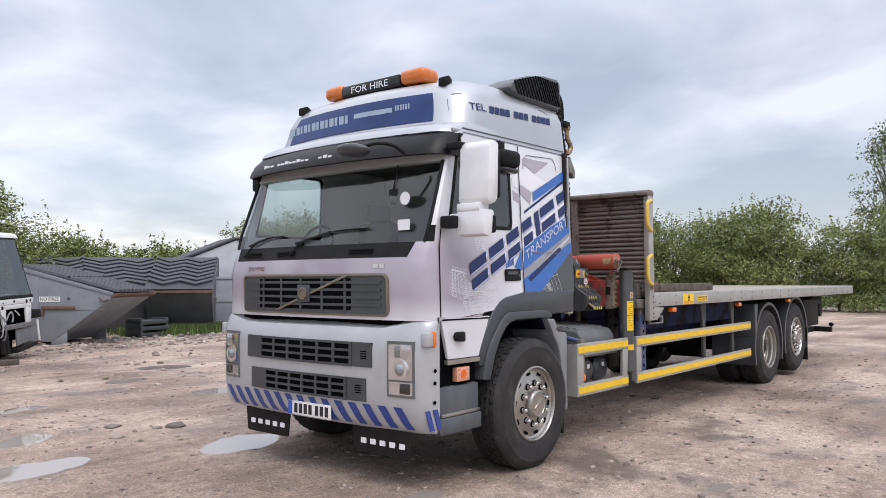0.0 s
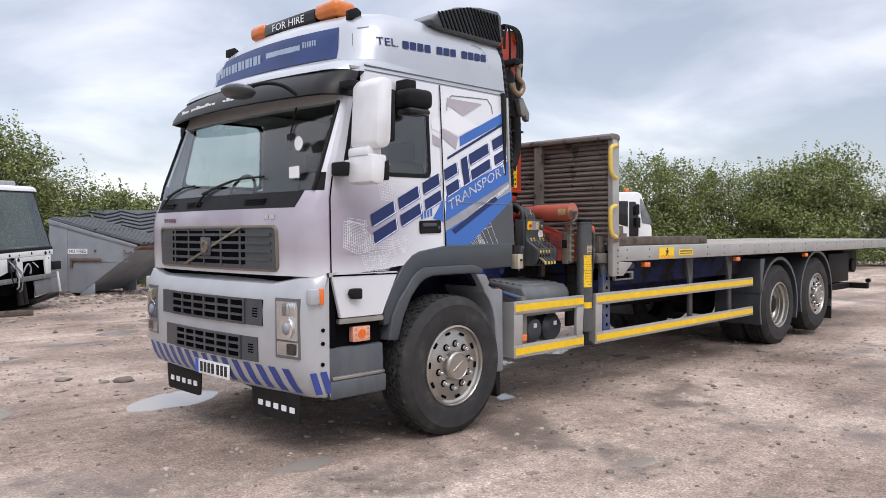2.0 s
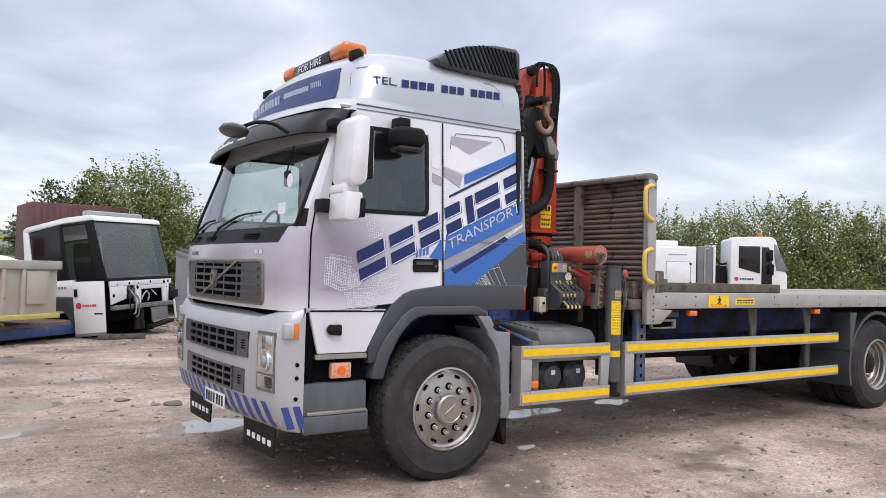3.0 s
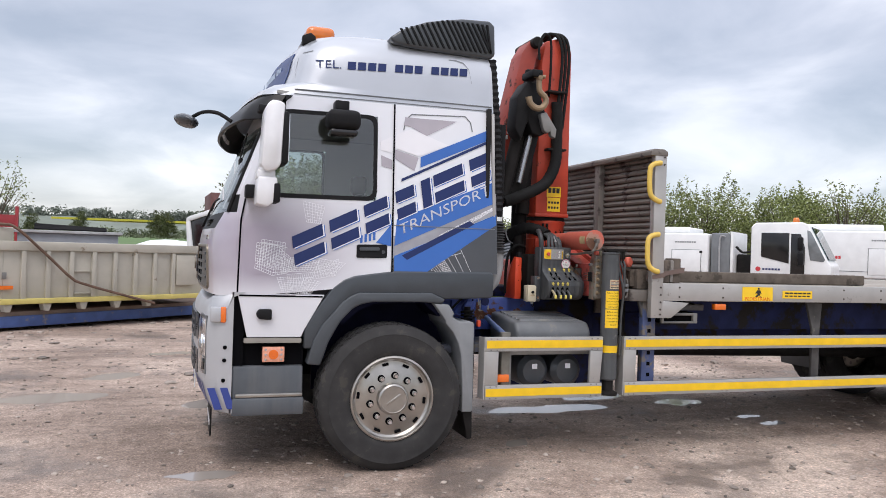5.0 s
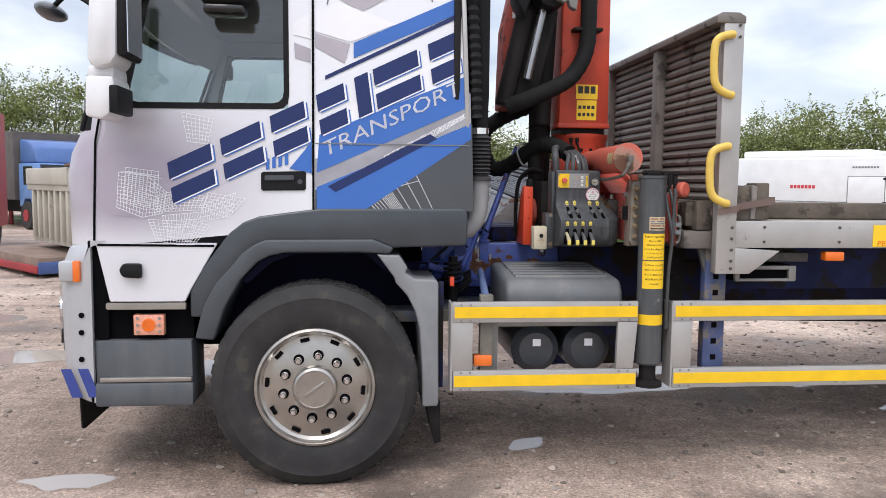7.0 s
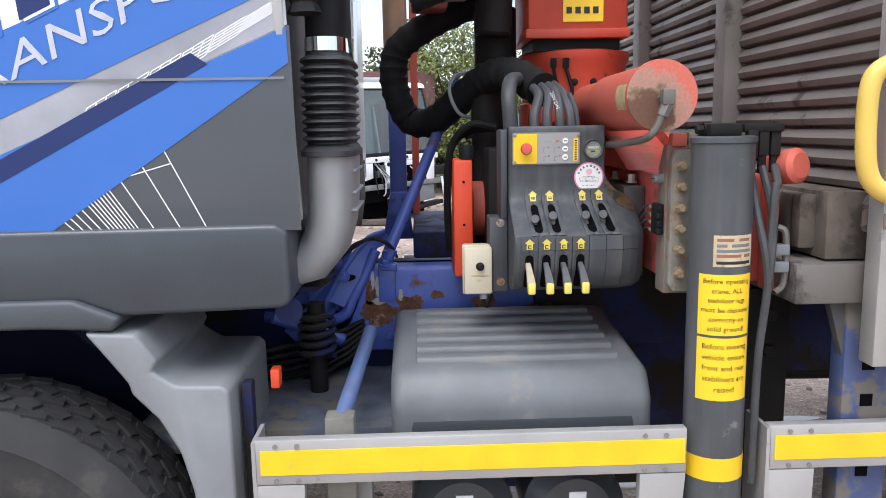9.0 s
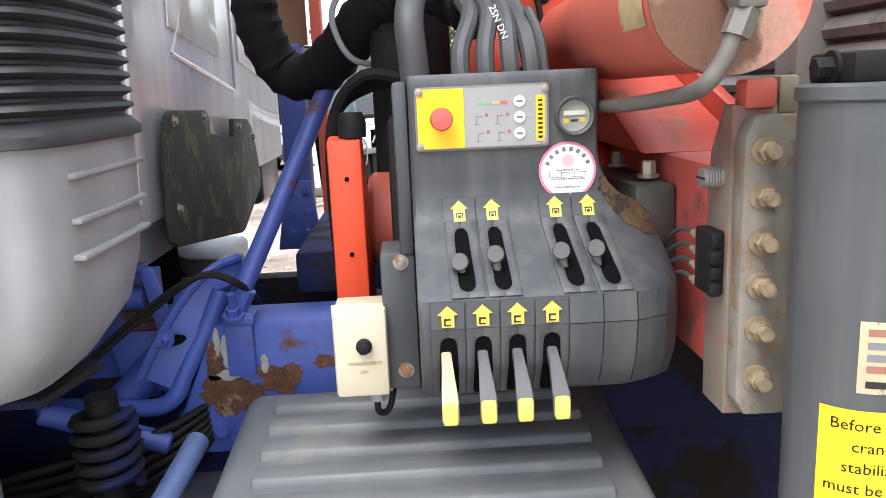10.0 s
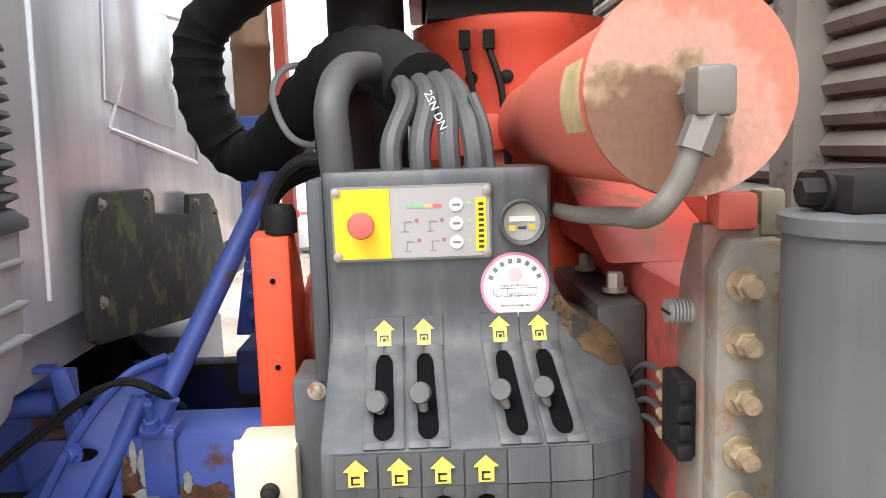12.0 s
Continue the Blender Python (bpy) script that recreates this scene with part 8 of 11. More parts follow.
leg_words(["Before moving", "vehicle ensure", "front and rear", "stabilisers are", "raised!"], 1.153, 0.0255, 0.0185)
# bolted plate that holds the leg
g = B(); prism(g, [(3.103, 1.27), (3.104, 1.575), (3.115, 1.60), (3.165, 1.60), (3.168, 1.25), (3.115, 1.25)], "y", 0.150, 0.178, 0.004); bp_ = part("bolt_plate", g, mat("dirty_grey_plate", (0.225, 0.208, 0.175), 0.75, 0.1, 0.35, 14, bump=0.2, bscale=60, wear=(0.22, 0.14, 0.08), wear_at=0.58, wear_scale=26), crane, "dirty steel plate with a column of bolts")
for z in (1.562, 1.511, 1.460, 1.409, 1.357, 1.297):
    g = B(); hexbolt(g, (3.1265, 0.150, z), (0, -1, 0), 0.0112, 0.014); cyl(g, (3.1265, 0.138, z), (3.1265, 0.124, z), 0.0082, n=12); part("bolt", g, mat("tan_rusty_bolt", (0.27, 0.205, 0.13), 0.75, 0.1, 0.35, 60, bump=0.2, bscale=150), bp_)
g = B(); prism(g, [(0.179, 1.24), (0.179, 1.612), (0.205, 1.612), (0.240, 1.555), (0.246, 1.50), (0.246, 1.24)], "x", 3.1005, 3.165, 0.003)
fl_ = part("end_flange", g, mat("dusty_pink_flange", (0.24, 0.135, 0.11), 0.75, 0, 0.35, 14, bump=0.15, bscale=60, wear=(0.20, 0.17, 0.13), wear_at=0.50, wear_scale=14), crane, "dusty chipped red end flange of the beam")
g = B(); box(g, 3.112, 3.150, 0.172, 0.205, 1.606, 1.640, 0.006); part("flange_lug", g, REDFADE, fl_)
g = B(); box(g, 3.152, 3.175, 0.175, 0.205, 1.600, 1.642, 0.004); part("stop_block", g, mat("dusty_olive_steel", (0.24, 0.22, 0.15), 0.75, 0.1, 0.3, 20), fl_)
g = B(); lathe(g, [(0.0125, 0)] + [(0.0125 - 0.0011 * (k % 2), 0.002 + k * 0.0017) for k in range(12)] + [(0.0115, 0.024), (0.0, 0.0242)], (3.1005, 0.205, 1.528), (-1, 0, 0), 20); sc_ = part("slotted_screw", g, GALV, fl_, "grey threaded screw with a slot")
g = B(); box(g, 3.0755, 3.0772, 0.193, 0.217, 1.5268, 1.5292); part("screw_slot", g, BLACK, sc_)
g = B(); box(g, 3.0815, 3.1005, 0.186, 0.234, 1.388, 1.466, 0.004); cbk = part("cable_block", g, BLACK, crane, "tar-coated black cable block")
for k in range(4):
    z = 1.396 + k * 0.0195
    g = B(); box(g, 3.080 + 0.002 * (k % 2), 3.096, 0.179 + 0.002 * (k % 2), 0.190, z - 0.008, z + 0.009, 0.004); part("tar_lump", g, BLACK, cbk)
    g = B(); cyl(g, (3.0845, 0.233, z), (3.0835, 0.244, z), 0.0060, 0.0048, n=8); part("ferrule", g, mat("dirty_tan_ferrule", (0.30, 0.22, 0.13), 0.7, 0.2, 0.2, 40), cbk)
    g = B(); tube(g, [(3.0835, 0.240, z), (3.084, 0.265, z + 0.001), (3.085, 0.30, z - 0.006), (3.088, 0.35, z - 0.028), (3.10, 0.42, z - 0.07)], 0.0034, 8, 5); part("cable", g, HOSEGREY, cbk)
# fittings, hoses and the red cap beside the leg
for x, y in ((3.265, 0.075), (3.295, 0.085), (3.325, 0.09)):
    g = B(); box(g, x - 0.012, x + 0.012, y - 0.012, y + 0.012, 1.585, 1.645, 0.003); cyl(g, (x, y, 1.585), (x, y, 1.545), 0.0095, n=6); part("pipe_fitting", g, GRIME, leg)
g = B(); box(g, 3.245, 3.34, 0.07, 0.10, 1.64, 1.66, 0.004)
part("fitting_bar", g, GRIME, leg, "dark hydraulic fitting bar")
for x, mids in ((3.265, ((3.272, 0.04, 1.45), (3.285, 0.02, 1.36))), (3.295, ((3.305, 0.04, 1.46), (3.30, 0.02, 1.37))), (3.325, ((3.31, 0.03, 1.52), (3.30, 0.02, 1.50)))):
    g = B(); tube(g, [(x, 0.08, 1.56), mids[0], mids[1], (3.295, 0.025, 1.27), (3.283, 0.03, 1.10), (3.28, 0.03, 0.80)], 0.0095, 8, 6); part("leg_hose", g, HOSEGREY, leg, "grey hose down the leg")
g = B(); tube(g, [(3.33, 0.06, 1.42), (3.345, 0.05, 1.40), (3.345, 0.05, 1.29), (3.325, 0.05, 1.265)], 0.008, 8, 6); part("leg_pipe", g, PIPE, leg)
g = B(); box(g, 3.31, 3.35, 0.035, 0.065, 1.315, 1.34, 0.003); box(g, 3.31, 3.35, 0.035, 0.065, 1.355, 1.38, 0.003); part("pipe_clamp", g, MIDGREY, leg)
g = B(); lathe(g, [(0.035, 0), (0.042, 0.01), (0.042, 0.05), (0.03, 0.06)], (3.355, 0.12, 1.555), (0.4, -0.8, 0.1), 24); box(g, 3.345, 3.365, 0.13, 0.19, 1.25, 1.58, 0.004); part("red_cap", g, REDFADE, leg, "faded red end cap")
# blue stay, posts and the brown pipe between cab and crane
g = B(); tube(g, [(2.385, 0.80, 1.255), (2.475, 0.90, 1.45), (2.56, 1.0, 1.64), (2.64, 1.08, 1.82)], 0.0195, 12, 3); cyl(g, (2.37, 0.80, 1.215), (2.40, 0.80, 1.275), 0.022, n=10); part("stay_rod", g, BLUE, crane, "blue stay rod")
g = B(); box(g, 2.355, 2.415, 0.775, 0.83, 1.205, 1.225, 0.003); part("stay_foot", g, BLUE, crane)
g = B(); hexbolt(g, (2.378, 0.775, 1.226), (0.05, -0.35, 1), 0.0145, 0.022); cyl(g, (2.379, 0.768, 1.245), (2.381, 0.757, 1.276), 0.0072, n=10); part("stay_bolt", g, BLUE, crane)
g = B(); box(g, 2.375, 2.445, 1.55, 1.65, 1.20, 1.78, 0.006); prism(g, [(2.34, 1.20), (2.47, 1.20), (2.445, 1.40), (2.375, 1.40)], "y", 1.54, 1.56, 0.004); part("blue_post", g, BLUE, crane, "blue mounting post")
for z in (1.25, 1.31, 1.37):
    for x in (2.385, 2.43):
        g = B(); hexbolt(g, (x, 1.54, z), (0, -1, 0), 0.009, 0.01); part("bolt", g, BLUE, crane)
g = B(); lathe(g, [(0.05, 1.78), (0.05, 1.95), (0.053, 1.955), (0.053, 1.975), (0.05, 1.98), (0.05, 2.9)], (2.41, 1.62, 0), (0, 0, 1), 20); part("brown_pipe", g, mat("brown_exhaust_pipe", (0.24, 0.15, 0.09), 0.6, 0.3, 0.25, 6), crane, "brown upright pipe")
g = B(); box(g, 2.47, 2.50, 1.62, 1.68, 1.2, 2.8); part("red_upright", g, REDFADE, crane)
# air intake: corrugated hose and grey duct
intake = thing("air_intake", "black corrugated intake hose above a grey moulded duct", "air intake", (2.27, 0.43, 1.2))


def squared(g):
    """Turn a round hose into the deep, round-cornered section behind the cab."""
    for v in g.verts:
        dx, dy = v.co.x - 2.247, v.co.y - 0.54
        r = math.hypot(dx, dy)
        if r:
            c_, s_ = dx / r, dy / r
            v.co.x = 2.268 + 0.74 * r * math.copysign(abs(c_) ** 0.6, c_)
            v.co.y = 0.372 + 2.05 * r * math.copysign(abs(s_) ** 0.6, s_)
    return g


g = B()
prof = [(0.075, 2.62), (0.075, 2.05), (0.072, 2.0), (0.072, 1.885)]
lathe(g, [(r, -z) for r, z in prof], (2.247, 0.54, 0), (0, 0, -1), 32); squared(g); part("upper_hose", g, BLACK, intake)
g = B(); lathe(g, [(0.0765, 1.852), (0.0765, 1.885)], (2.247, 0.54, 0), (0, 0, 1), 32); squared(g); part("hose_clamp", g, CHROME, intake, "bright hose clamp")
g = B()
pr = [(0.074, 1.852), (0.076, 1.842)]
for k in range(10):
    z = 1.838 - k * 0.0212
    pr += [(0.090, z - 0.003), (0.092, z - 0.009), (0.079, z - 0.016), (0.079, z - 0.020)]
pr += [(0.086, 1.624), (0.090, 1.618), (0.098, 1.61), (0.098, 1.598), (0.085, 1.595)]
lathe(g, [(r, -z) for r, z in pr], (2.247, 0.54, 0), (0, 0, -1), 40); squared(g); part("corrugated_hose", g, mat("dusty_bellows_rubber", (0.034, 0.034, 0.036), 0.55, 0, 0.3, 12, bump=0.05, bscale=90), intake, "black corrugated rubber hose", 50)
g = B()
rows = []
for cx, cz, rx, ry, tilt in ((2.270, 1.605, 0.064, 0.188, 0), (2.268, 1.50, 0.063, 0.184, 0), (2.262, 1.43, 0.062, 0.180, 8), (2.246, 1.375, 0.062, 0.176, 26), (2.21, 1.33, 0.062, 0.172, 58), (2.14, 1.312, 0.060, 0.168, 88), (2.0, 1.312, 0.058, 0.16, 90)):
    ring = []
    for k in range(28):
        a = 2 * math.pi * k / 28
        lx, ly = rx * math.copysign(abs(math.cos(a)) ** 0.7, math.cos(a)), ry * math.copysign(abs(math.sin(a)) ** 0.7, math.sin(a))
        t = radians(tilt)
        ring.append(g.verts.new((cx + lx * math.cos(t), 0.372 + ly, cz - lx * math.sin(t))))
    rows.append(ring)
for a, b in zip(rows, rows[1:]):
    for k in range(28):
        g.faces.new((a[k], a[(k + 1) % 28], b[(k + 1) % 28], b[k]))
g.faces.new(rows[0]); g.faces.new(rows[-1][::-1])
part("grey_duct", g, DUCT, intake, "pale weathered grey plastic duct")
for z in (1.555, 1.50, 1.455):
    g = B(); box(g, 2.280, 2.336, 0.255, 0.50, z, z + 0.008, 0.003); part("duct_rib", g, DUCT, intake)
# frame parts under the cab's rear
und = thing("cab_rear_suspension", "blue painted cab mount with coil spring and pipes", "cab mount", (2.2, 0.7, 0.8))
g = B(); tube(g, [(1.98, 0.78, 1.06), (2.11, 0.78, 1.052), (2.20, 0.78, 1.045), (2.245, 0.78, 1.065), (2.268, 0.79, 1.11), (2.305, 0.805, 1.18), (2.345, 0.83, 1.265)], 0.018, 14, 6); part("bent_tube", g, BLUE, und, "bent blue tube")
# sloping channel with its lip and slotted bolt
left = [(2.186, 0.775, 1.112), (2.25, 0.79, 1.222), (2.320, 0.83, 1.304), (2.374, 0.89, 1.321)]
right = [(2.253, 0.775, 1.080), (2.299, 0.79, 1.180), (2.343, 0.83, 1.268), (2.390, 0.89, 1.280)]
g = B()
rows = [[g.verts.new(a), g.verts.new(b), g.verts.new((b[0], b[1] + 0.03, b[2])), g.verts.new((a[0], a[1] + 0.03, a[2]))] for a, b in zip(left, right)]
for a, b in zip(rows, rows[1:]):
    for k in range(4):
        g.faces.new((a[k], a[(k + 1) % 4], b[(k + 1) % 4], b[k]))
g.faces.new(rows[0]); g.faces.new(rows[-1][::-1])
bmesh.ops.recalc_face_normals(g, faces=g.faces[:])
ch_ = part("sloping_channel", g, BLUE, und, "sloping blue channel")
g = B(); tube(g, [(a[0], a[1] - 0.008, a[2]) for a in left], 0.009, 8, 5); part("channel_lip", g, BLUE, ch_)
g = B(); prism(g, [(2.255 + 0.026 * math.cos(k * 0.393) + 0.006 * math.sin(k * 0.393), 1.184 + 0.011 * math.sin(k * 0.393)) for k in range(16)], "y", 0.772, 0.779); part("slot_hole", g, SHADEBLACK, ch_)
g = B(); hexbolt(g, (2.243, 0.772, 1.190), (-0.25, -1, 0.1), 0.014, 0.018); cyl(g, (2.240, 0.757, 1.191), (2.238, 0.742, 1.192), 0.0075, n=10); part("bolt", g, BLUE, ch_)
# folded bracket beside it
g = B(); prism(g, [(2.190, 1.326), (2.213, 1.318), (2.248, 1.186), (2.212, 1.186)], "y", 0.820, 0.842, 0.004); br_ = part("bracket_flange", g, BLUE, und, "folded blue bracket")
g = B(); box(g, 2.00, 2.198, 0.815, 0.845, 1.318, 1.329, 0.003); part("bracket_top", g, BLUE, br_)
g = B(); box(g, 2.00, 2.215, 0.872, 0.880, 1.06, 1.312, 0.003); part("bracket_back", g, BLUE, br_)
g = B(); prism(g, [(2.10, 1.184), (2.212, 1.184), (2.195, 1.04), (2.125, 1.04)], "y", 0.85, 0.862, 0.003); part("bracket_web", g, BLUE, br_)
g = B(); cyl(g, (1.98, 0.85, 1.252), (2.188, 0.85, 1.253), 0.024, n=18); part("cross_tube", g, BLUE, und)
for (p, q, r) in (((2.06, 0.80, 0.98), (2.30, 0.90, 1.22), 0.035), ((2.20, 0.85, 1.05), (2.33, 1.0, 1.28), 0.028), ((2.02, 0.70, 1.08), (2.24, 0.74, 0.985), 0.022)):
    g = B(); cyl(g, p, q, r, n=14, bev=0.004); part("blue_tube", g, BLUE, und)
g = B(); prism(g, [(2.20, 0.93), (2.29, 0.96), (2.33, 1.23), (2.24, 1.26), (2.18, 1.10)], "y", 0.88, 0.90, 0.004); box(g, 2.15, 2.30, 0.86, 1.0, 1.16, 1.20, 0.006); part("mount_plate", g, BLUE, und)
for k in range(4):
    g = B(); hexbolt(g, (2.24 + 0.02 * k, 0.86, 0.99 + 0.05 * k), (0, -1, 0), 0.012, 0.02); part("bolt", g, BLUE, und)
coil = []
for k in range(61):
    a = 2 * math.pi * k / 12
    coil.append((2.17 + 0.05 * math.cos(a), 0.62 + 0.05 * math.sin(a), 0.97 + 0.14 * k / 60))
g = B(); tube(g, coil, 0.010, 7, 1); part("coil_spring", g, DIRTBLUE, und, "grimy blue coil spring")
g = B(); cyl(g, (2.17, 0.62, 0.80), (2.17, 0.62, 1.14), 0.028, n=14); part("damper", g, GRIME, und)
for off in (0, 0.010):
    g = B(); tube(g, [(2.04, 0.69, 1.11 - off), (2.158, 0.735 - off, 1.208 - off), (2.231, 0.745, 1.262 - off), (2.294, 0.75, 1.303 - off * 0.6), (2.346, 0.765, 1.312 + off * 0.5), (2.394, 0.775 + off, 1.288), (2.415, 0.84, 1.24)], 0.0055, 8, 6); part("cable", g, BLACK, und)
for k in range(6):
    g = B(); tube(g, [(1.75 + 0.05 * k, 0.60 + 0.03 * k, 0.95), (2.0, 0.65 + 0.02 * k, 0.98 - 0.03 * k), (2.25, 0.75, 1.02 - 0.02 * k), (2.4, 0.95, 1.08)], 0.008, 7, 4); part("cable", g, GRIME, und)
g = B(); box(g, 1.7, 2.45, 0.30, 1.0, 0.80, 0.86, 0.004); part("grimy_tray", g, mat("dusty_tray_blue", (0.105, 0.115, 0.15), 0.75, 0, 0.5, 9, bump=0.15, bscale=50, wear=(0.16, 0.145, 0.12), wear_at=0.54, wear_scale=7), und, "dusty bluish tray")
g = B(); box(g, 2.040, 2.066, 0.15, 0.19, 0.46, 1.045, 0.004); part("blue_bracket", g, DIRTBLUE, und)
g = B(); box(g, 2.105, 2.128, 0.19, 0.23, 1.015, 1.065, 0.004); part("orange_tag", g, ORANGEBOX, und)
g = B(); cyl(g, (2.335, 0.60, 1.05), (2.29, 0.09, 0.965), 0.021, n=14); gst = part("guard_stay", g, mat("faded_blue_tube", (0.10, 0.15, 0.30), 0.5, 0, 0.25, 8, wear=(0.25, 0.19, 0.12), wear_at=0.62, wear_scale=9), und, "faded blue support tube")
g = B(); box(g, 2.255, 2.325, 0.05, 0.11, 0.50, 0.985, 0.004); part("guard_post", g, mat("dirty_post_steel", (0.17, 0.16, 0.135), 0.7, 0.2, 0.35, 12, bump=0.1, bscale=60), gst)
g = B(); lathe(g, [(0.034, 0), (0.034, 0.008), (0.012, 0.009)], (2.16, 0.20, 1.215), (0, -1, 0), 20); part("blue_cap", g, DIRTBLUE, und)
g = B(); prism(g, [(2.05, 0.34), (2.21, 0.34), (2.24, 0.50), (2.05, 0.50)], "z", 1.232, 1.246, 0.004); part("duct_bracket", g, DIRTBLUE, und)
for x, z in ((3.14, 1.13), (3.14, 1.05), (3.20, 1.13), (3.14, 0.93), (3.20, 0.93), (3.40, 1.05), (3.44, 0.96), (3.05, 0.74), (3.16, 0.74)):
    g = B(); hexbolt(g, (x, 0.82, z), (0, -1, 0), 0.02, 0.02); part("frame_bolt", g, GRIME, crane)
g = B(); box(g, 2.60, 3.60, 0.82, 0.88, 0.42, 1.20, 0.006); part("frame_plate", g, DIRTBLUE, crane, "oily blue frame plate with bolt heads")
g = B(); box(g, 3.27, 3.49, 0.30, 0.34, 0.62, 1.22, 0.006); hp_ = part("outrigger_plate", g, GRIME, crane, "oily steel plate behind the stabiliser leg")
for x, z in ((3.31, 1.15), (3.31, 1.05), (3.43, 1.15), (3.43, 1.05), (3.37, 0.9)):
    g = B(); hexbolt(g, (x, 0.30, z), (0, -1, 0), 0.018, 0.02); part("bolt", g, GRIME, hp_)

# ---- the yard ----
def dirt_mat():
    m = bpy.data.materials.new("yard_dirt")
    m.use_nodes = True
    n, l = m.node_tree.nodes, m.node_tree.links
    b = n["Principled BSDF"]
    co = n.new("ShaderNodeTexCoord")

    def noise_(scale, detail=6.0, rough=0.55):
        t = n.new("ShaderNodeTexNoise")
        t.inputs["Scale"].default_value, t.inputs["Detail"].default_value, t.inputs["Roughness"].default_value = scale, detail, rough
        l.new(co.outputs["Object"], t.inputs["Vector"])
        return t.outputs["Fac"]

    def ramp(src, stops):
        r = n.new("ShaderNodeValToRGB")
        el = r.color_ramp.elements
        el[0].position, el[0].color = stops[0][0], (*stops[0][1], 1)
        el[1].position, el[1].color = stops[-1][0], (*stops[-1][1], 1)
        for p, c in stops[1:-1]:
            e_ = el.new(p); e_.color = (*c, 1)
        l.new(src, r.inputs[0])
        return r.outputs[0]

    def blend(a, c, f, mode="MIX"):
        x = n.new("ShaderNodeMix"); x.data_type, x.blend_type = "RGBA", mode
        for s_, k in ((f, "Factor"), (a, "A"), (c, "B")):
            if isinstance(s_, (tuple, float)):
                x.inputs[k].default_value = s_
            else:
                l.new(s_, x.inputs[k])
        return x.outputs["Result"]
    base = ramp(noise_(0.35, 5), [(0.36, (0.215, 0.158, 0.125)), (0.5, (0.385, 0.295, 0.240)), (0.64, (0.54, 0.435, 0.36))])
    fine = ramp(noise_(9.0, 8, 0.7), [(0.3, (0.55, 0.54, 0.52)), (0.7, (1.35, 1.36, 1.38))])
    c = blend(base, fine, 0.75, "MULTIPLY")
    grit = ramp(noise_(55.0, 4, 0.7), [(0.34, (0.30, 0.28, 0.27)), (0.45, (0.85, 0.85, 0.85)), (0.56, (1.08, 1.08, 1.08)), (0.66, (2.0, 1.97, 1.94))])
    c = blend(c, grit, 0.7, "MULTIPLY")
    # wheel tracks: smears drawn out along the yard
    mp = n.new("ShaderNodeMapping"); mp.inputs["Scale"].default_value = (0.22, 2.6, 1.0); mp.inputs["Rotation"].default_value = (0, 0, 0.25)
    l.new(co.outputs["Object"], mp.inputs["Vector"])
    tn = n.new("ShaderNodeTexNoise"); tn.inputs["Scale"].default_value, tn.inputs["Detail"].default_value = 1.1, 6.0
    l.new(mp.outputs[0], tn.inputs["Vector"])
    c = blend(c, ramp(tn.outputs["Fac"], [(0.36, (0.62, 0.60, 0.59)), (0.5, (1.0, 1.0, 1.0)), (0.66, (1.25, 1.25, 1.26))]), 0.45, "MULTIPLY")
    # pale pebbles pressed into the dirt
    vo = n.new("ShaderNodeTexVoronoi"); vo.inputs["Scale"].default_value = 26.0
    l.new(co.outputs["Object"], vo.inputs["Vector"])
    peb = ramp(vo.outputs["Distance"], [(0.12, (1, 1, 1)), (0.20, (0, 0, 0))])
    sp = n.new("ShaderNodeSeparateColor"); l.new(vo.outputs["Color"], sp.inputs[0])
    pick = n.new("ShaderNodeMath"); pick.operation = "GREATER_THAN"; pick.inputs[1].default_value = 0.66; l.new(sp.outputs[0], pick.inputs[0])
    zone = ramp(noise_(0.55, 4), [(0.42, (0.15, 0.15, 0.15)), (0.6, (1, 1, 1))])
    pm = n.new("ShaderNodeMath"); pm.operation = "MULTIPLY"; l.new(peb, pm.inputs[0]); l.new(pick.outputs[0], pm.inputs[1])
    pm2 = n.new("ShaderNodeMath"); pm2.operation = "MULTIPLY"; l.new(pm.outputs[0], pm2.inputs[0]); l.new(zone, pm2.inputs[1])
    c = blend(c, (0.50, 0.45, 0.40, 1), pm2.outputs[0])
    # damp patches
    wet = ramp(noise_(0.8, 7, 0.62), [(0.52, (0, 0, 0)), (0.64, (1, 1, 1))])
    wf = n.new("ShaderNodeMath"); wf.operation = "MULTIPLY"; wf.inputs[1].default_value = 0.72; l.new(wet, wf.inputs[0])
    c = blend(c, (0.115, 0.088, 0.073, 1), wf.outputs[0])
    # grass where the sheet carries it
    at = n.new("ShaderNodeAttribute"); at.attribute_name = "grass"
    gn = n.new("ShaderNodeMath"); gn.operation = "ADD"; l.new(at.outputs["Fac"], gn.inputs[0])
    g1 = noise_(2.2, 6, 0.65)
    gs = n.new("ShaderNodeMapRange"); gs.inputs["To Min"].default_value, gs.inputs["To Max"].default_value = -0.45, 0.45
    l.new(g1, gs.inputs["Value"]); l.new(gs.outputs[0], gn.inputs[1])
    gm_ = n.new("ShaderNodeMapRange"); gm_.inputs["From Min"].default_value, gm_.inputs["From Max"].default_value = 0.42, 0.58
    l.new(gn.outputs[0], gm_.inputs["Value"])
    gc = ramp(noise_(0.9, 8, 0.7), [(0.3, (0.055, 0.085, 0.022)), (0.7, (0.135, 0.19, 0.055))])
    c = blend(c, gc, gm_.outputs[0])
    l.new(c, b.inputs["Base Color"])
    rr = n.new("ShaderNodeMapRange"); rr.inputs["To Min"].default_value, rr.inputs["To Max"].default_value = 0.92, 0.42
    l.new(wet, rr.inputs["Value"]); l.new(rr.outputs[0], b.inputs["Roughness"])
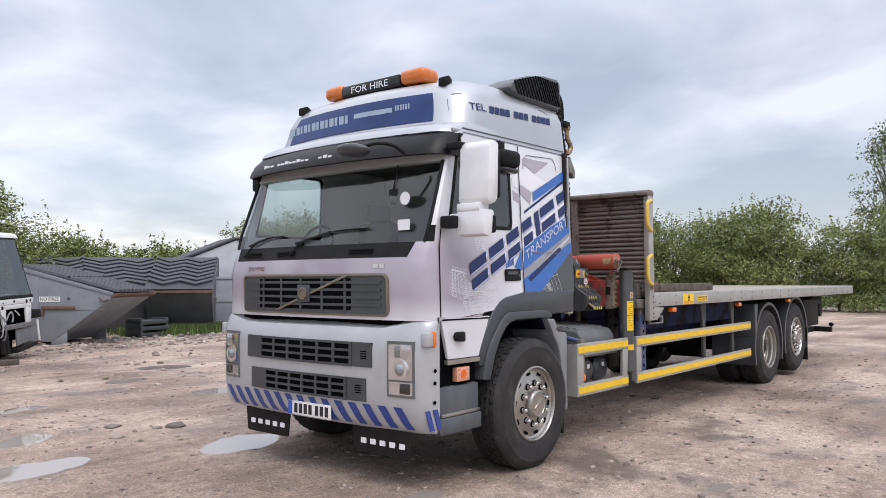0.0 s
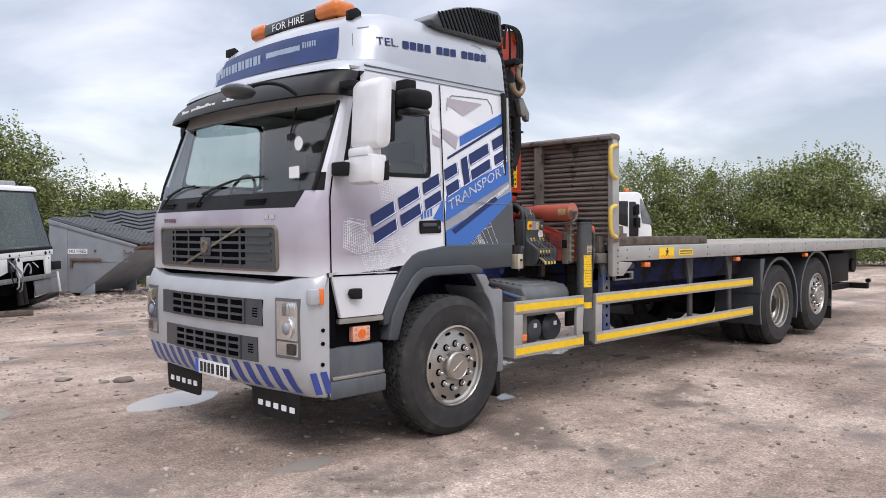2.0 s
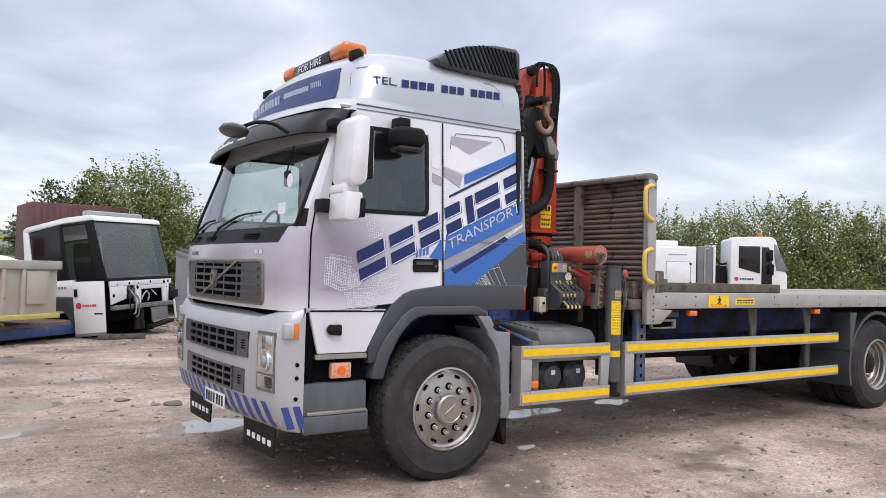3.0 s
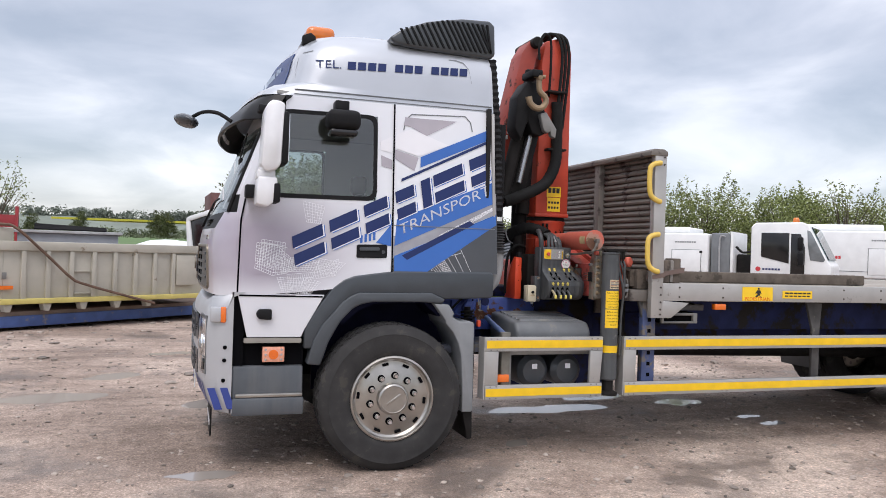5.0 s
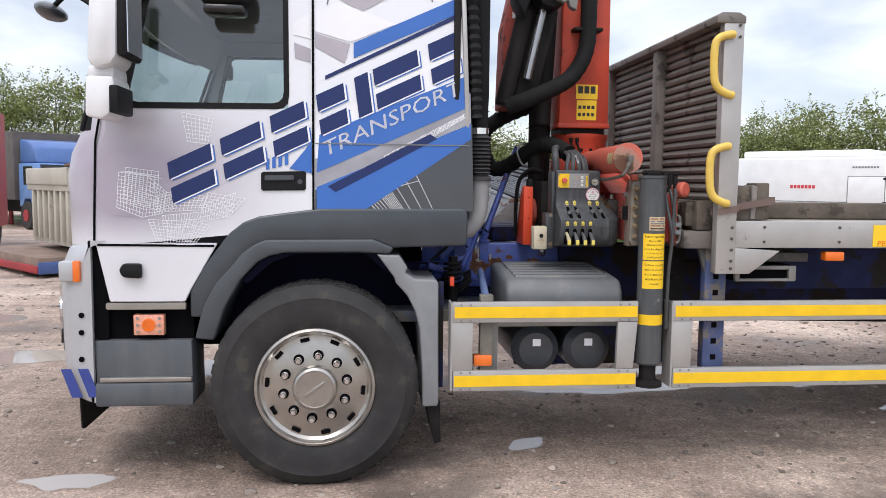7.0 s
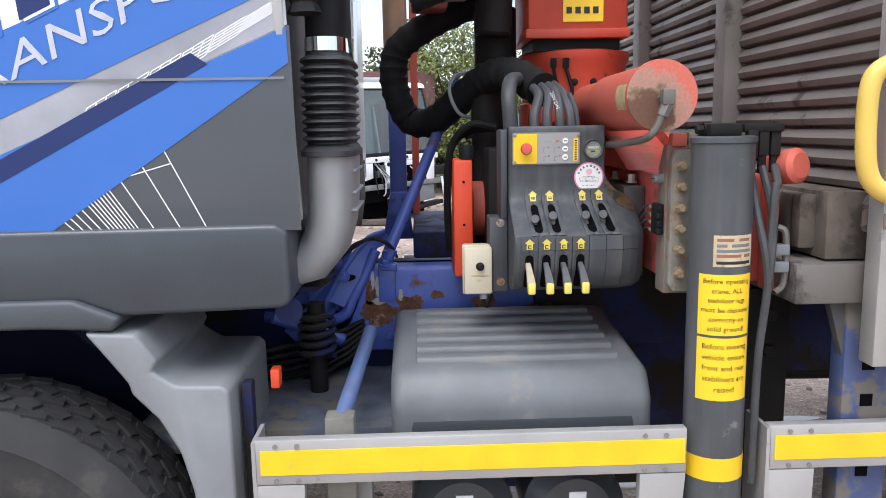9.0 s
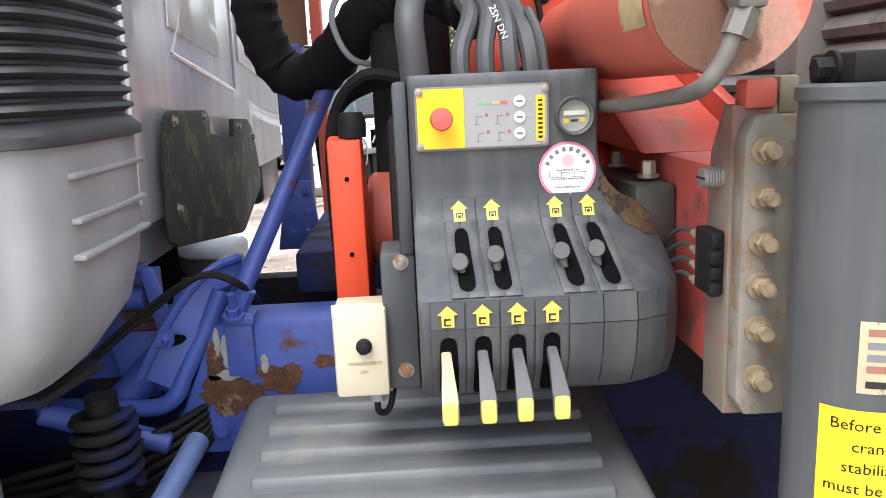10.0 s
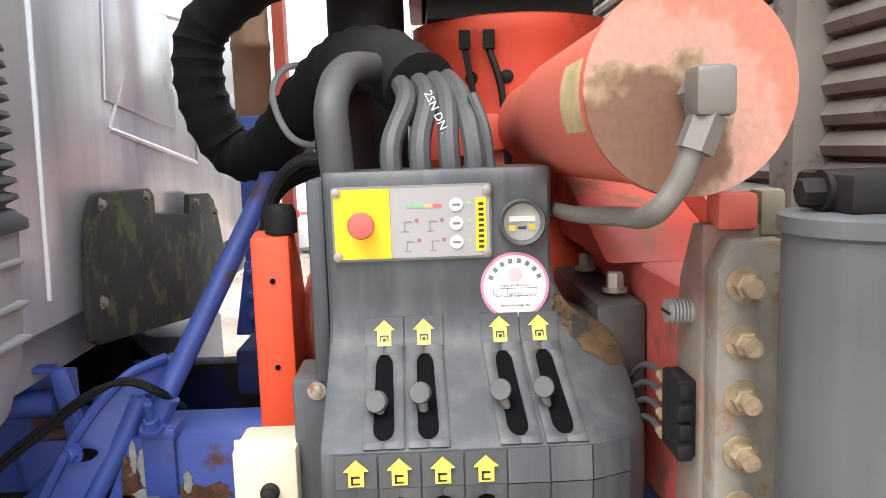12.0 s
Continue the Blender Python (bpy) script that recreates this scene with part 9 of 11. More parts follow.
    hs = n.new("ShaderNodeMath"); hs.operation = "ADD"
    h1 = n.new("ShaderNodeMath"); h1.operation = "MULTIPLY"; h1.inputs[1].default_value = 1.2; l.new(noise_(7.0, 8, 0.65), h1.inputs[0])
    h2 = n.new("ShaderNodeMath"); h2.operation = "MULTIPLY"; h2.inputs[1].default_value = 0.5; l.new(noise_(48.0, 4, 0.7), h2.inputs[0])
    l.new(h1.outputs[0], hs.inputs[0]); l.new(h2.outputs[0], hs.inputs[1])
    bp = n.new("ShaderNodeBump"); bp.inputs["Strength"].default_value, bp.inputs["Distance"].default_value = 0.75, 0.035
    l.new(hs.outputs[0], bp.inputs["Height"]); l.new(bp.outputs[0], b.inputs["Normal"])
    return m


def smooth(a, b, x):
    t = min(max((x - a) / (b - a), 0.0), 1.0)
    return t * t * (3 - 2 * t)


PUDDLES = [  # centre, half-length, half-width, turn in degrees
    (0.38, 2.70, 0.55, 0.33, 20), (-0.88, 4.45, 0.40, 0.22, 35), (2.05, 7.95, 0.45, 0.28, 20), (2.3, 5.9, 0.40, 0.30, -20),
    (3.4, 9.2, 0.5, 0.4, -40), (0.06, 0.13, 0.30, 0.14, 5), (1.72, -1.43, 0.24, 0.13, -25), (-1.35, 3.15, 0.55, 0.30, 10), (3.55, 1.82, 0.78, 0.22, 4),
    (5.55, 0.77, 0.19, 0.11, 10), (5.47, 1.15, 0.20, 0.10, 8), (0.79, 0.70, 0.09, 0.06, 0), (5.2, 1.92, 0.33, 0.20, 0), (-2.6, 5.2, 0.55, 0.28, -20), (-0.2, 6.4, 0.5, 0.18, 15), (4.35, 2.35, 0.5, 0.18, 5), (2.62, 0.55, 0.20, 0.12, 10)]


def ground_z(x, y):
    z = 0.030 * noise.noise((x * 0.28, y * 0.28, 3.1)) + 0.014 * noise.noise((x * 0.9, y * 0.9, 7.7)) + 0.006 * noise.noise((x * 3.1, y * 3.1, 1.2))
    far_ = smooth(14, 40, math.hypot(x - 2, y - 2))
    z *= 1 - far_ * 0.4
    for wx in (1.38, 7.84):
        for wy in (0.2, 2.44):
            k_ = smooth(0.25, 1.1, math.hypot(x - wx, (y - wy) * 0.8))
            z = z * k_ - (0.024 * (1 - k_) if wx < 2 else 0)
    for px, py, a, b_, t in PUDDLES:
        dx, dy = x - px, y - py
        c, s_ = math.cos(radians(t)), math.sin(radians(t))
        r = math.hypot((dx * c + dy * s_) / a, (-dx * s_ + dy * c) / b_)
        if r < 2.4:
            k = 1 - smooth(0.9, 2.4, r)
            z = z * (1 - k) - 0.018 * (1 - smooth(0.55, 1.35, r + 0.25 * noise.noise((x * 3, y * 3, 9.1))))
    return z


def grass_at(x, y):
    """Where the yard gives way to grass: 0 to 1."""
    g_ = smooth(0, 2.5, y - (18.6 + 0.6 * math.sin(x * 0.9)) - (0 if x > 1 else 6)) if x > -14 else 0.0
    g_ = max(g_, smooth(38, 42, x), 1 - smooth(-30, -24, x), 1 - smooth(-34, -28, y))
    if x > 7.2 and y > 16.4 and y < 18.2 and x < 11.5:
        g_ = max(g_, 0.60)
    return g_


xs = np.unique(np.concatenate([np.linspace(-700, -60, 9), np.linspace(-60, -12, 25), np.arange(-12, 14, 0.16), np.linspace(14, 60, 40), np.linspace(60, 700, 9)]))
ys = np.unique(np.concatenate([np.linspace(-700, -40, 7), np.linspace(-40, -8, 17), np.arange(-8, 18, 0.16), np.linspace(18, 60, 30), np.linspace(60, 800, 10)]))
verts, grass = [], []
for y in ys:
    for x in xs:
        verts.append((float(x), float(y), ground_z(float(x), float(y)) if abs(x) < 60 and abs(y) < 60 else 0.0))
        grass.append(grass_at(float(x), float(y)))
nx = len(xs)
faces = [(j * nx + i, j * nx + i + 1, (j + 1) * nx + i + 1, (j + 1) * nx + i) for j in range(len(ys) - 1) for i in range(nx - 1)]
me = bpy.data.meshes.new("ground")
me.from_pydata(verts, [], faces)
att = me.attributes.new("grass", "FLOAT", "POINT")
att.data.foreach_set("value", grass)
me.materials.append(dirt_mat())
me.shade_smooth()
tagged(new("ground", me), "muddy pinkish-brown stony yard with damp patches", "ground", kind="structure")

WATER = bpy.data.materials.new("muddy_water")
WATER.use_nodes = True
wb = WATER.node_tree.nodes["Principled BSDF"]
wb.inputs["Base Color"].default_value = (0.34, 0.30, 0.265, 1)
wb.inputs["Roughness"].default_value, wb.inputs["Specular IOR Level"].default_value = 0.02, 1.0
for px, py, a, b_, t in PUDDLES:
    g = B()
    n_ = 72
    c, s_ = math.cos(radians(t)), math.sin(radians(t))
    ring = []
    for k in range(n_):
        an = 2 * math.pi * k / n_
        w = 1.05 + 0.60 * noise.noise((math.cos(an) * 1.6 + px, math.sin(an) * 1.6 + py, 4.0)) + 0.22 * noise.noise((math.cos(an) * 5 + px, math.sin(an) * 5, 2.0))
        u, v = a * w * math.cos(an), b_ * w * math.sin(an)
        ring.append(g.verts.new((px + u * c - v * s_, py + u * s_ + v * c, -0.0105)))
    g.faces.new(ring)
    solid("puddle", g, WATER, "shallow muddy puddle mirroring the sky", "puddle", "puddles in the yard", "structure", 0)

# loose stones
rs = np.random.RandomState(5)
STONE = mat("yard_stone", (0.29, 0.245, 0.21), 0.85, 0.0, 0.25, 12, bump=0.2, bscale=80, isle=0.55)


vv, ff = [], []
ico = bmesh.new(); bmesh.ops.create_icosphere(ico, subdivisions=1, radius=1.0)
IV = np.array([v.co[:] for v in ico.verts]); IF = [[v.index for v in f.verts] for f in ico.faces]; ico.free()


def scatter(n, xr, yr, rlo, rhi, keep=lambda x, y: True):
    done = 0
    while done < n:
        x, y = rs.uniform(*xr), rs.uniform(*yr)
        if not keep(x, y):
            continue
        done += 1
        r = rlo * (rhi / rlo) ** (rs.rand() ** 2.2)
        p = IV * (0.7 + 0.6 * rs.rand(len(IV), 1)) * r * np.array([1, 0.6 + 0.5 * rs.rand(), 0.35 + 0.3 * rs.rand()])
        a = rs.rand() * 6.28
        p = p @ np.array([[math.cos(a), -math.sin(a), 0], [math.sin(a), math.cos(a), 0], [0, 0, 1]]).T + np.array([x, y, ground_z(x, y) + r * 0.12])
        o = len(vv)
        vv.extend(map(tuple, p)); ff.extend([tuple(o + i for i in f) for f in IF])


out_of_water = lambda x, y: all(math.hypot((x - p[0]) / p[2], (y - p[1]) / p[3]) > 1.1 for p in PUDDLES)
scatter(9000, (-4.5, 9), (-3.2, 8), 0.005, 0.032, out_of_water)
scatter(1500, (1, 14), (-5, 3), 0.008, 0.04, out_of_water)
scatter(900, (-6, 14), (8, 15.5), 0.015, 0.07, out_of_water)
scatter(520, (2.5, 11), (13.4, 16.4), 0.03, 0.13)
scatter(260, (-5, 12), (4, 13), 0.02, 0.09, out_of_water)
me = bpy.data.meshes.new("loose_stones"); me.from_pydata(vv, [], ff); me.materials.append(STONE)
tagged(new("loose_stones", me), "scattered pale stones and gravel on the dirt", "stones", kind="stuff")
for k, (x, y, r) in enumerate(((0.42, 3.88, 0.13), (0.0, 4.4, 0.10), (-0.22, 3.87, 0.09), (0.25, 3.95, 0.07), (-1.87, 5.96, 0.09), (-2.2, 5.98, 0.07), (2.95, -0.68, 0.035), (3.05, -1.12, 0.035), (2.5, -1.6, 0.04), (1.0, -1.09, 0.03), (3.36, -1.03, 0.03))):
    q = random.Random(k)
    t = bmesh.new(); bmesh.ops.create_icosphere(t, subdivisions=2, radius=r)
    for v in t.verts:
        v.co *= 0.8 + 0.35 * noise.noise(v.co * (2.0 / r) + Vector((k, 0, 0)))
        v.co.z *= 0.32
    bmesh.ops.translate(t, verts=t.verts, vec=(x, y, ground_z(x, y) + r * 0.1))
    solid("broken_slab_piece" if r > 0.06 else "stone", t, STONE, "pale broken stone lying on the dirt", "stone", "loose stones", smooth=0)

# ---- vegetation ----
LEAF_A = mat("spring_leaf", (0.165, 0.195, 0.055), 0.6, 0, 0.2, 3.0, isle=0.45)
LEAF_B = mat("hedge_leaf", (0.185, 0.220, 0.072), 0.6, 0, 0.25, 2.0, isle=0.4)
LEAF_C = mat("conifer_green", (0.075, 0.090, 0.028), 0.7, 0, 0.2, 3.0, isle=0.4)
LEAF_D = mat("pale_birch_leaf", (0.13, 0.16, 0.06), 0.6, 0, 0.2, 3.0, isle=0.4)
BARK = mat("grey_brown_bark", (0.10, 0.08, 0.06), 0.9, 0, 0.3, 8, bump=0.3, bscale=30)


def crown_mesh(name, seed, n_clump, per, rx, ry, z0, z1, leaf, material, top=1.0, clump=0.42, shoots=0):
    """Leaves in clumps on an uneven crown with upright shoots: many small bent quads."""
    r = np.random.RandomState(seed)
    c = []
    while len(c) < n_clump:
        p = r.uniform(-1, 1, 3)
        rad = math.sqrt(p[0] ** 2 + p[1] ** 2)
        h = (p[2] + 1) / 2
        lim = (1 - max(0, h - 0.35) ** 1.5 * top) * (0.75 + 0.35 * noise.noise((p[0] * 2 + seed, p[1] * 2, h * 3)))
        if rad < lim and rad > lim * 0.35 * r.rand():
            c.append((p[0] * rx, p[1] * ry, z0 + h * (z1 - z0) * (0.9 + 0.18 * noise.noise((p[0] * 3, p[1] * 3, seed)))))
    c = np.array(c)
    size = clump * (0.55 + 0.9 * r.rand(n_clump, 1, 1))
    d = r.normal(0, 1, (n_clump, per, 3)); d /= np.linalg.norm(d, axis=2, keepdims=True)
    pts = (c[:, None, :] + d * r.rand(n_clump, per, 1) ** 0.5 * size * np.array([1.1, 1.1, 0.8])).reshape(-1, 3)
    if shoots:
        up = c[np.argsort(-c[:, 2] - 0.8 * r.rand(n_clump))[:shoots]]
        k_ = 16
        hh = (0.20 + 0.50 * r.rand(shoots, 1)) * np.linspace(0.1, 1, k_)[None, :]
        sx = r.normal(0, 0.22, (shoots, 2))
        sp_ = np.stack([up[:, 0:1] + sx[:, 0:1] * hh, up[:, 1:2] + sx[:, 1:2] * hh, up[:, 2:3] + 0.15 + hh], 2).reshape(-1, 3)
        pts = np.concatenate([pts, sp_ + r.normal(0, 0.035, sp_.shape)])
    m_ = len(pts)
    a = r.normal(0, 1, (m_, 3)); a /= np.linalg.norm(a, axis=1, keepdims=True)
    b_ = np.cross(a, r.normal(0, 1, (m_, 3))); b_ /= np.linalg.norm(b_, axis=1, keepdims=True)
    s_ = leaf * (0.6 + 0.8 * r.rand(m_, 1))
    q = np.stack([pts - a * s_, pts - b_ * s_ * 0.5, pts + a * s_, pts + b_ * s_ * 0.5], 1).reshape(-1, 3)
    me_ = bpy.data.meshes.new(name)
    me_.vertices.add(len(q)); me_.vertices.foreach_set("co", q.ravel())
    me_.loops.add(len(q)); me_.loops.foreach_set("vertex_index", np.arange(len(q), dtype=np.int32))
    me_.polygons.add(m_); me_.polygons.foreach_set("loop_start", np.arange(0, len(q), 4, dtype=np.int32))
    me_.update(calc_edges=True)
    me_.materials.append(material)
    return me_, c


def limbs_mesh(name, c, trunk_r, z_split, seed, keep=60):
    r = np.random.RandomState(seed)
    g = B()
    top = float(c[:, 2].max())
    tube(g, [(0, 0, -0.2), (0.05, 0.02, z_split * 0.6), (0.02, 0.0, z_split), (0.0, 0.05, top * 0.75)], trunk_r, 8, 3, radii=(trunk_r, trunk_r * 0.25))
    idx = r.choice(len(c), min(keep, len(c)), replace=False)
    for k in idx:
        p = c[k]
        z_ = min(z_split * (0.5 + r.rand()), p[2] * 0.85)
        mid = (p[0] * 0.45, p[1] * 0.45, z_ + (p[2] - z_) * 0.55)
        tip = (p[0] * 1.08, p[1] * 1.08, p[2] + 0.25 * r.rand())
        tube(g, [(0, 0, z_ * 0.9), mid, tip], 0.03, 5, 2, radii=(trunk_r * 0.35, 0.006))
    return mesh_of(name, g, BARK, 40)


def tree_kind(kind, seed):
    spec = {
        "hedge": dict(n_clump=200, per=96, rx=2.3, ry=1.5, z0=0.2, z1=4.45, leaf=0.054, material=LEAF_B, top=0.50, clump=0.52, shoots=26, trunk=0.07, split=0.6),
        "hawthorn": dict(n_clump=190, per=105, rx=2.6, ry=2.2, z0=0.9, z1=4.5, leaf=0.043, material=LEAF_A, top=0.85, clump=0.44, shoots=26, trunk=0.12, split=1.2),
        "low": dict(n_clump=190, per=95, rx=2.2, ry=1.6, z0=0.1, z1=3.1, leaf=0.056, material=LEAF_A, top=0.5, clump=0.40, shoots=8, trunk=0.08, split=0.6),
        "conifer": dict(n_clump=130, per=70, rx=1.5, ry=1.5, z0=0.6, z1=5.0, leaf=0.07, material=LEAF_C, top=1.25, clump=0.38, trunk=0.12, split=1.0),
        "birch": dict(n_clump=170, per=38, rx=2.6, ry=2.4, z0=2.2, z1=9.0, leaf=0.065, material=LEAF_D, top=0.9, clump=0.48, shoots=20, trunk=0.16, split=3.0),
        "bare": dict(n_clump=70, per=20, rx=2.4, ry=2.0, z0=1.0, z1=4.6, leaf=0.05, material=LEAF_A, top=0.7, clump=0.42, shoots=20, trunk=0.10, split=1.2),
    }[kind]
    tr, sp = spec.pop("trunk"), spec.pop("split")
    crown, c = crown_mesh("crown", seed, **spec)
    return crown, limbs_mesh("trunk", c, tr, sp, seed + 1, 70 if kind in ("bare", "birch") else 45)


KINDS = {k: [tree_kind(k, 11 * i + 3 + len(k)) for i in range(n_)] for k, n_ in (("hedge", 3), ("hawthorn", 3), ("low", 3), ("conifer", 2), ("birch", 2), ("bare", 2))}
LAB = {"hedge": "dense leafy green hedge bush", "hawthorn": "spring-green hawthorn with uneven crown", "low": "low spring-green bush behind the skips", "conifer": "dark ragged conifer bush", "birch": "tall pale birch with thin crown", "bare": "half-bare bush just coming into leaf"}
trng = random.Random(3)


def plant(kind, x, y, s=1.0, sz=None, group=""):
    crown, trunk = KINDS[kind][trng.randrange(len(KINDS[kind]))]
    t = thing("tree" if kind in ("birch", "hawthorn", "bare", "conifer") else "hedge_bush", LAB[kind], "tree" if kind in ("birch", "hawthorn", "bare", "conifer") else "bush", (0, 0, 0), group)
    for nm, me_ in (("trunk", trunk), ("crown", crown)):
        o = new(nm, me_); o.parent = t
    t.matrix_basis = Matrix.Translation((x, y, 0)) @ Matrix.Rotation(trng.random() * 6.28, 4, "Z") @ Matrix.Diagonal((s, s, sz or s, 1))
    return t


# tall hedge behind the lorry's tail, sweeping round to the back of the yard
hedge_line = [(36.5, -1.5), (35.5, 3.0), (34.5, 7.5), (32.0, 12.0), (28.5, 16.5), (25.5, 20.5), (23.0, 23.0)]
for (xa, ya), (xb, yb) in zip(hedge_line, hedge_line[1:]):
    d = math.hypot(xb - xa, yb - ya)
    nseg = int(d / 1.7)
    for k in range(nseg):
        t = k / nseg
        s = 1.08 + 0.16 * trng.random()
        plant("hedge" if ya < 14 or k % 3 else "hawthorn", xa + (xb - xa) * t + trng.uniform(-0.4, 0.4), ya + (yb - ya) * t + trng.uniform(-0.4, 0.4), s, s * (0.84 + 0.12 * trng.random()), "boundary hedge")
for x, y, s in ((46, 4.5, 1.25), (47.5, 1.5, 1.05), (52, -2, 1.2)):
    plant("birch", x, y, s)
for x, y in ((41, -1.0), (43, -4.0), (42.5, 1.5), (45, -7)):
    plant("hawthorn", x, y, 1.0)
# behind the skips
for k in range(14):
    plant("low", 4.5 + k * 1.2, 25.0 + 1.2 * math.sin(k * 1.7), 0.98 + 0.2 * trng.random(), 0.86 + 0.14 * trng.random(), "bushes behind the skips")
for x, y, kd, s, sz in ((3.6, 20.6, "hawthorn", 1.2, 1.02), (5.0, 21.8, "hawthorn", 1.15, 0.92), (1.7, 21.3, "conifer", 1.0, 0.88), (2.9, 22.0, "conifer", 1.0, 0.9), (7.0, 25.0, "hawthorn", 0.9, 0.62), (12.5, 27.5, "hawthorn", 0.9, 0.62)):
    plant(kd, x, y, s, sz)
# behind the sweepers
for x, y, kd, s, sz in ((17.3, 21.5, "hawthorn", 1.15, 0.98), (19.6, 20.6, "hawthorn", 1.15, 0.98), (22.4, 19.5, "hawthorn", 1.1, 0.98), (20.8, 22.5, "bare", 1.2, 1.1), (18.2, 24.5, "hawthorn", 1.2, 1.0), (24.6, 18.6, "bare", 1.2, 1.05), (15.6, 22.8, "hawthorn", 1.0, 0.9)):
    plant(kd, x, y, s, sz)
for x, y, kd, s in ((-10.6, 28.5, "hawthorn", 1.25), (-13.0, 29, "hawthorn", 1.3), (-7.6, 29.5, "bare", 1.0), (-15.5, 26, "hawthorn", 1.2), (-18.5, 28, "hawthorn", 1.3)):
    plant(kd, x, y, s)

# far country: fields, hedgerows and low hills
def far_ridge(name, y0, hgt, seed, material, label, x0=-420, x1=420, deep=60):
    vs, fs = [], []
    n_ = 120
    for k in range(n_ + 1):
        x = x0 + (x1 - x0) * k / n_
        h = hgt * (0.72 + 0.38 * noise.noise((x * 0.006, seed, 0.5)) + 0.10 * noise.noise((x * 0.05, seed, 1.5)))
        vs += [(x, y0, -0.5), (x, y0 + deep * 0.5, h * 0.75), (x, y0 + deep, h), (x, y0 + deep * 2, -0.5)]
    for k in range(n_):
        for j in range(3):
            a = k * 4 + j
            fs.append((a, a + 4, a + 5, a + 1))
    me_ = bpy.data.meshes.new(name); me_.from_pydata(vs, [], fs); me_.materials.append(material); me_.shade_smooth()
    tagged(new(name, me_), label, "hill", kind="structure")


FIELD = mat("far_green_field", (0.10, 0.17, 0.055), 0.9, 0, 0.2, 0.02)
# distance haze is mixed into the base colours of HAZE and WOODS
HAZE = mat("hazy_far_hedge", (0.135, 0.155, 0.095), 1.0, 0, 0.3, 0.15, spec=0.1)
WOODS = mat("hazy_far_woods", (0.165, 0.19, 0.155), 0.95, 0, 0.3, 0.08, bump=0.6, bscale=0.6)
RAPE = mat("yellow_rape_field", (0.48, 0.44, 0.05), 0.9, 0, 0.1, 0.05)
far_ridge("backdrop_field", 120, 3.4, 2.0, FIELD, "green field rising in the distance", deep=70)
far_ridge("backdrop_hill", 300, 17.0, 5.0, WOODS, "wooded hill on the horizon, haze in its colour", deep=90)
vs = []
g = B(); prism(g, [(-40, 255), (-15, 250), (30, 252), (42, 262), (-20, 268)], "z", 7.6, 8.2); solid("backdrop_rape_field", g, RAPE, "strip of yellow rape field far away", "field", kind="structure")
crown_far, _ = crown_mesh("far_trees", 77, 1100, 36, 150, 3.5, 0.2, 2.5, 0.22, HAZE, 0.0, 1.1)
o = new("far_hedgerow", crown_far); o.location = (-30, 175, 0.2); tagged(o, "distant hedgerow of trees with haze in their colour", "hedgerow", kind="stuff")
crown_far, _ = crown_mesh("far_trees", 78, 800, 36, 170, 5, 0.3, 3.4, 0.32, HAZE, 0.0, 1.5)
o = new("far_hedgerow", crown_far); o.location = (-10, 240, 1.6); tagged(o, "distant hedgerow of trees with haze in their colour", "hedgerow", kind="stuff")
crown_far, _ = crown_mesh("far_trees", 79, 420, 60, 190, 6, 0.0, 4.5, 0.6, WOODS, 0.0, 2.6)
o = new("far_hedgerow", crown_far); o.location = (10, 372, 10.5); tagged(o, "line of trees on the hill, haze in their colour", "hedgerow", kind="stuff")
for x, y, s in ((-27, 215, 1.7), (-8, 212, 1.9), (-5.5, 213, 1.75), (-41, 230, 1.6), (14, 235, 1.8), (-62, 215, 2.0)):
    plant("conifer", x, y, s, s * 1.15)


# ---- grass tufts by the skips ----
def tuft_mesh(seed, n_=260, r_=0.35, h_=0.22):
    r = np.random.RandomState(seed)
    p = np.stack([r.normal(0, r_, n_), r.normal(0, r_, n_), np.zeros(n_)], 1)
    d = r.normal(0, 0.35, (n_, 3)); d[:, 2] = 1
    h = h_ * (0.4 + r.rand(n_, 1))
    w = np.stack([np.cos(r.rand(n_) * 6.3), np.sin(r.rand(n_) * 6.3), np.zeros(n_)], 1) * 0.012
    q = np.stack([p - w, p + w, p + d * h], 1).reshape(-1, 3)
    return q


vq = []
rs2 = np.random.RandomState(9)
for k in range(150):
    x, y = rs2.uniform(7.4, 11), rs2.uniform(16.5, 17.8)
    vq.append(tuft_mesh(k, 140) + np.array([x, y, 0.0]))
q = np.concatenate(vq)
me = bpy.data.meshes.new("grass_tufts"); me.from_pydata(q.tolist(), [], [(3 * k, 3 * k + 1, 3 * k + 2) for k in range(len(q) // 3)])
me.materials.append(mat("rank_grass", (0.085, 0.125, 0.03), 0.7, 0, 0.2, 2.0, isle=0.4))
tagged(new("grass_tufts", me), "rank green grass growing round the skips", "grass", kind="stuff")


# ---- enclosed waste skips ----
SWAP = Matrix(((0, 1, 0, 0), (1, 0, 0, 0), (0, 0, 1, 0), (0, 0, 0, 1)))


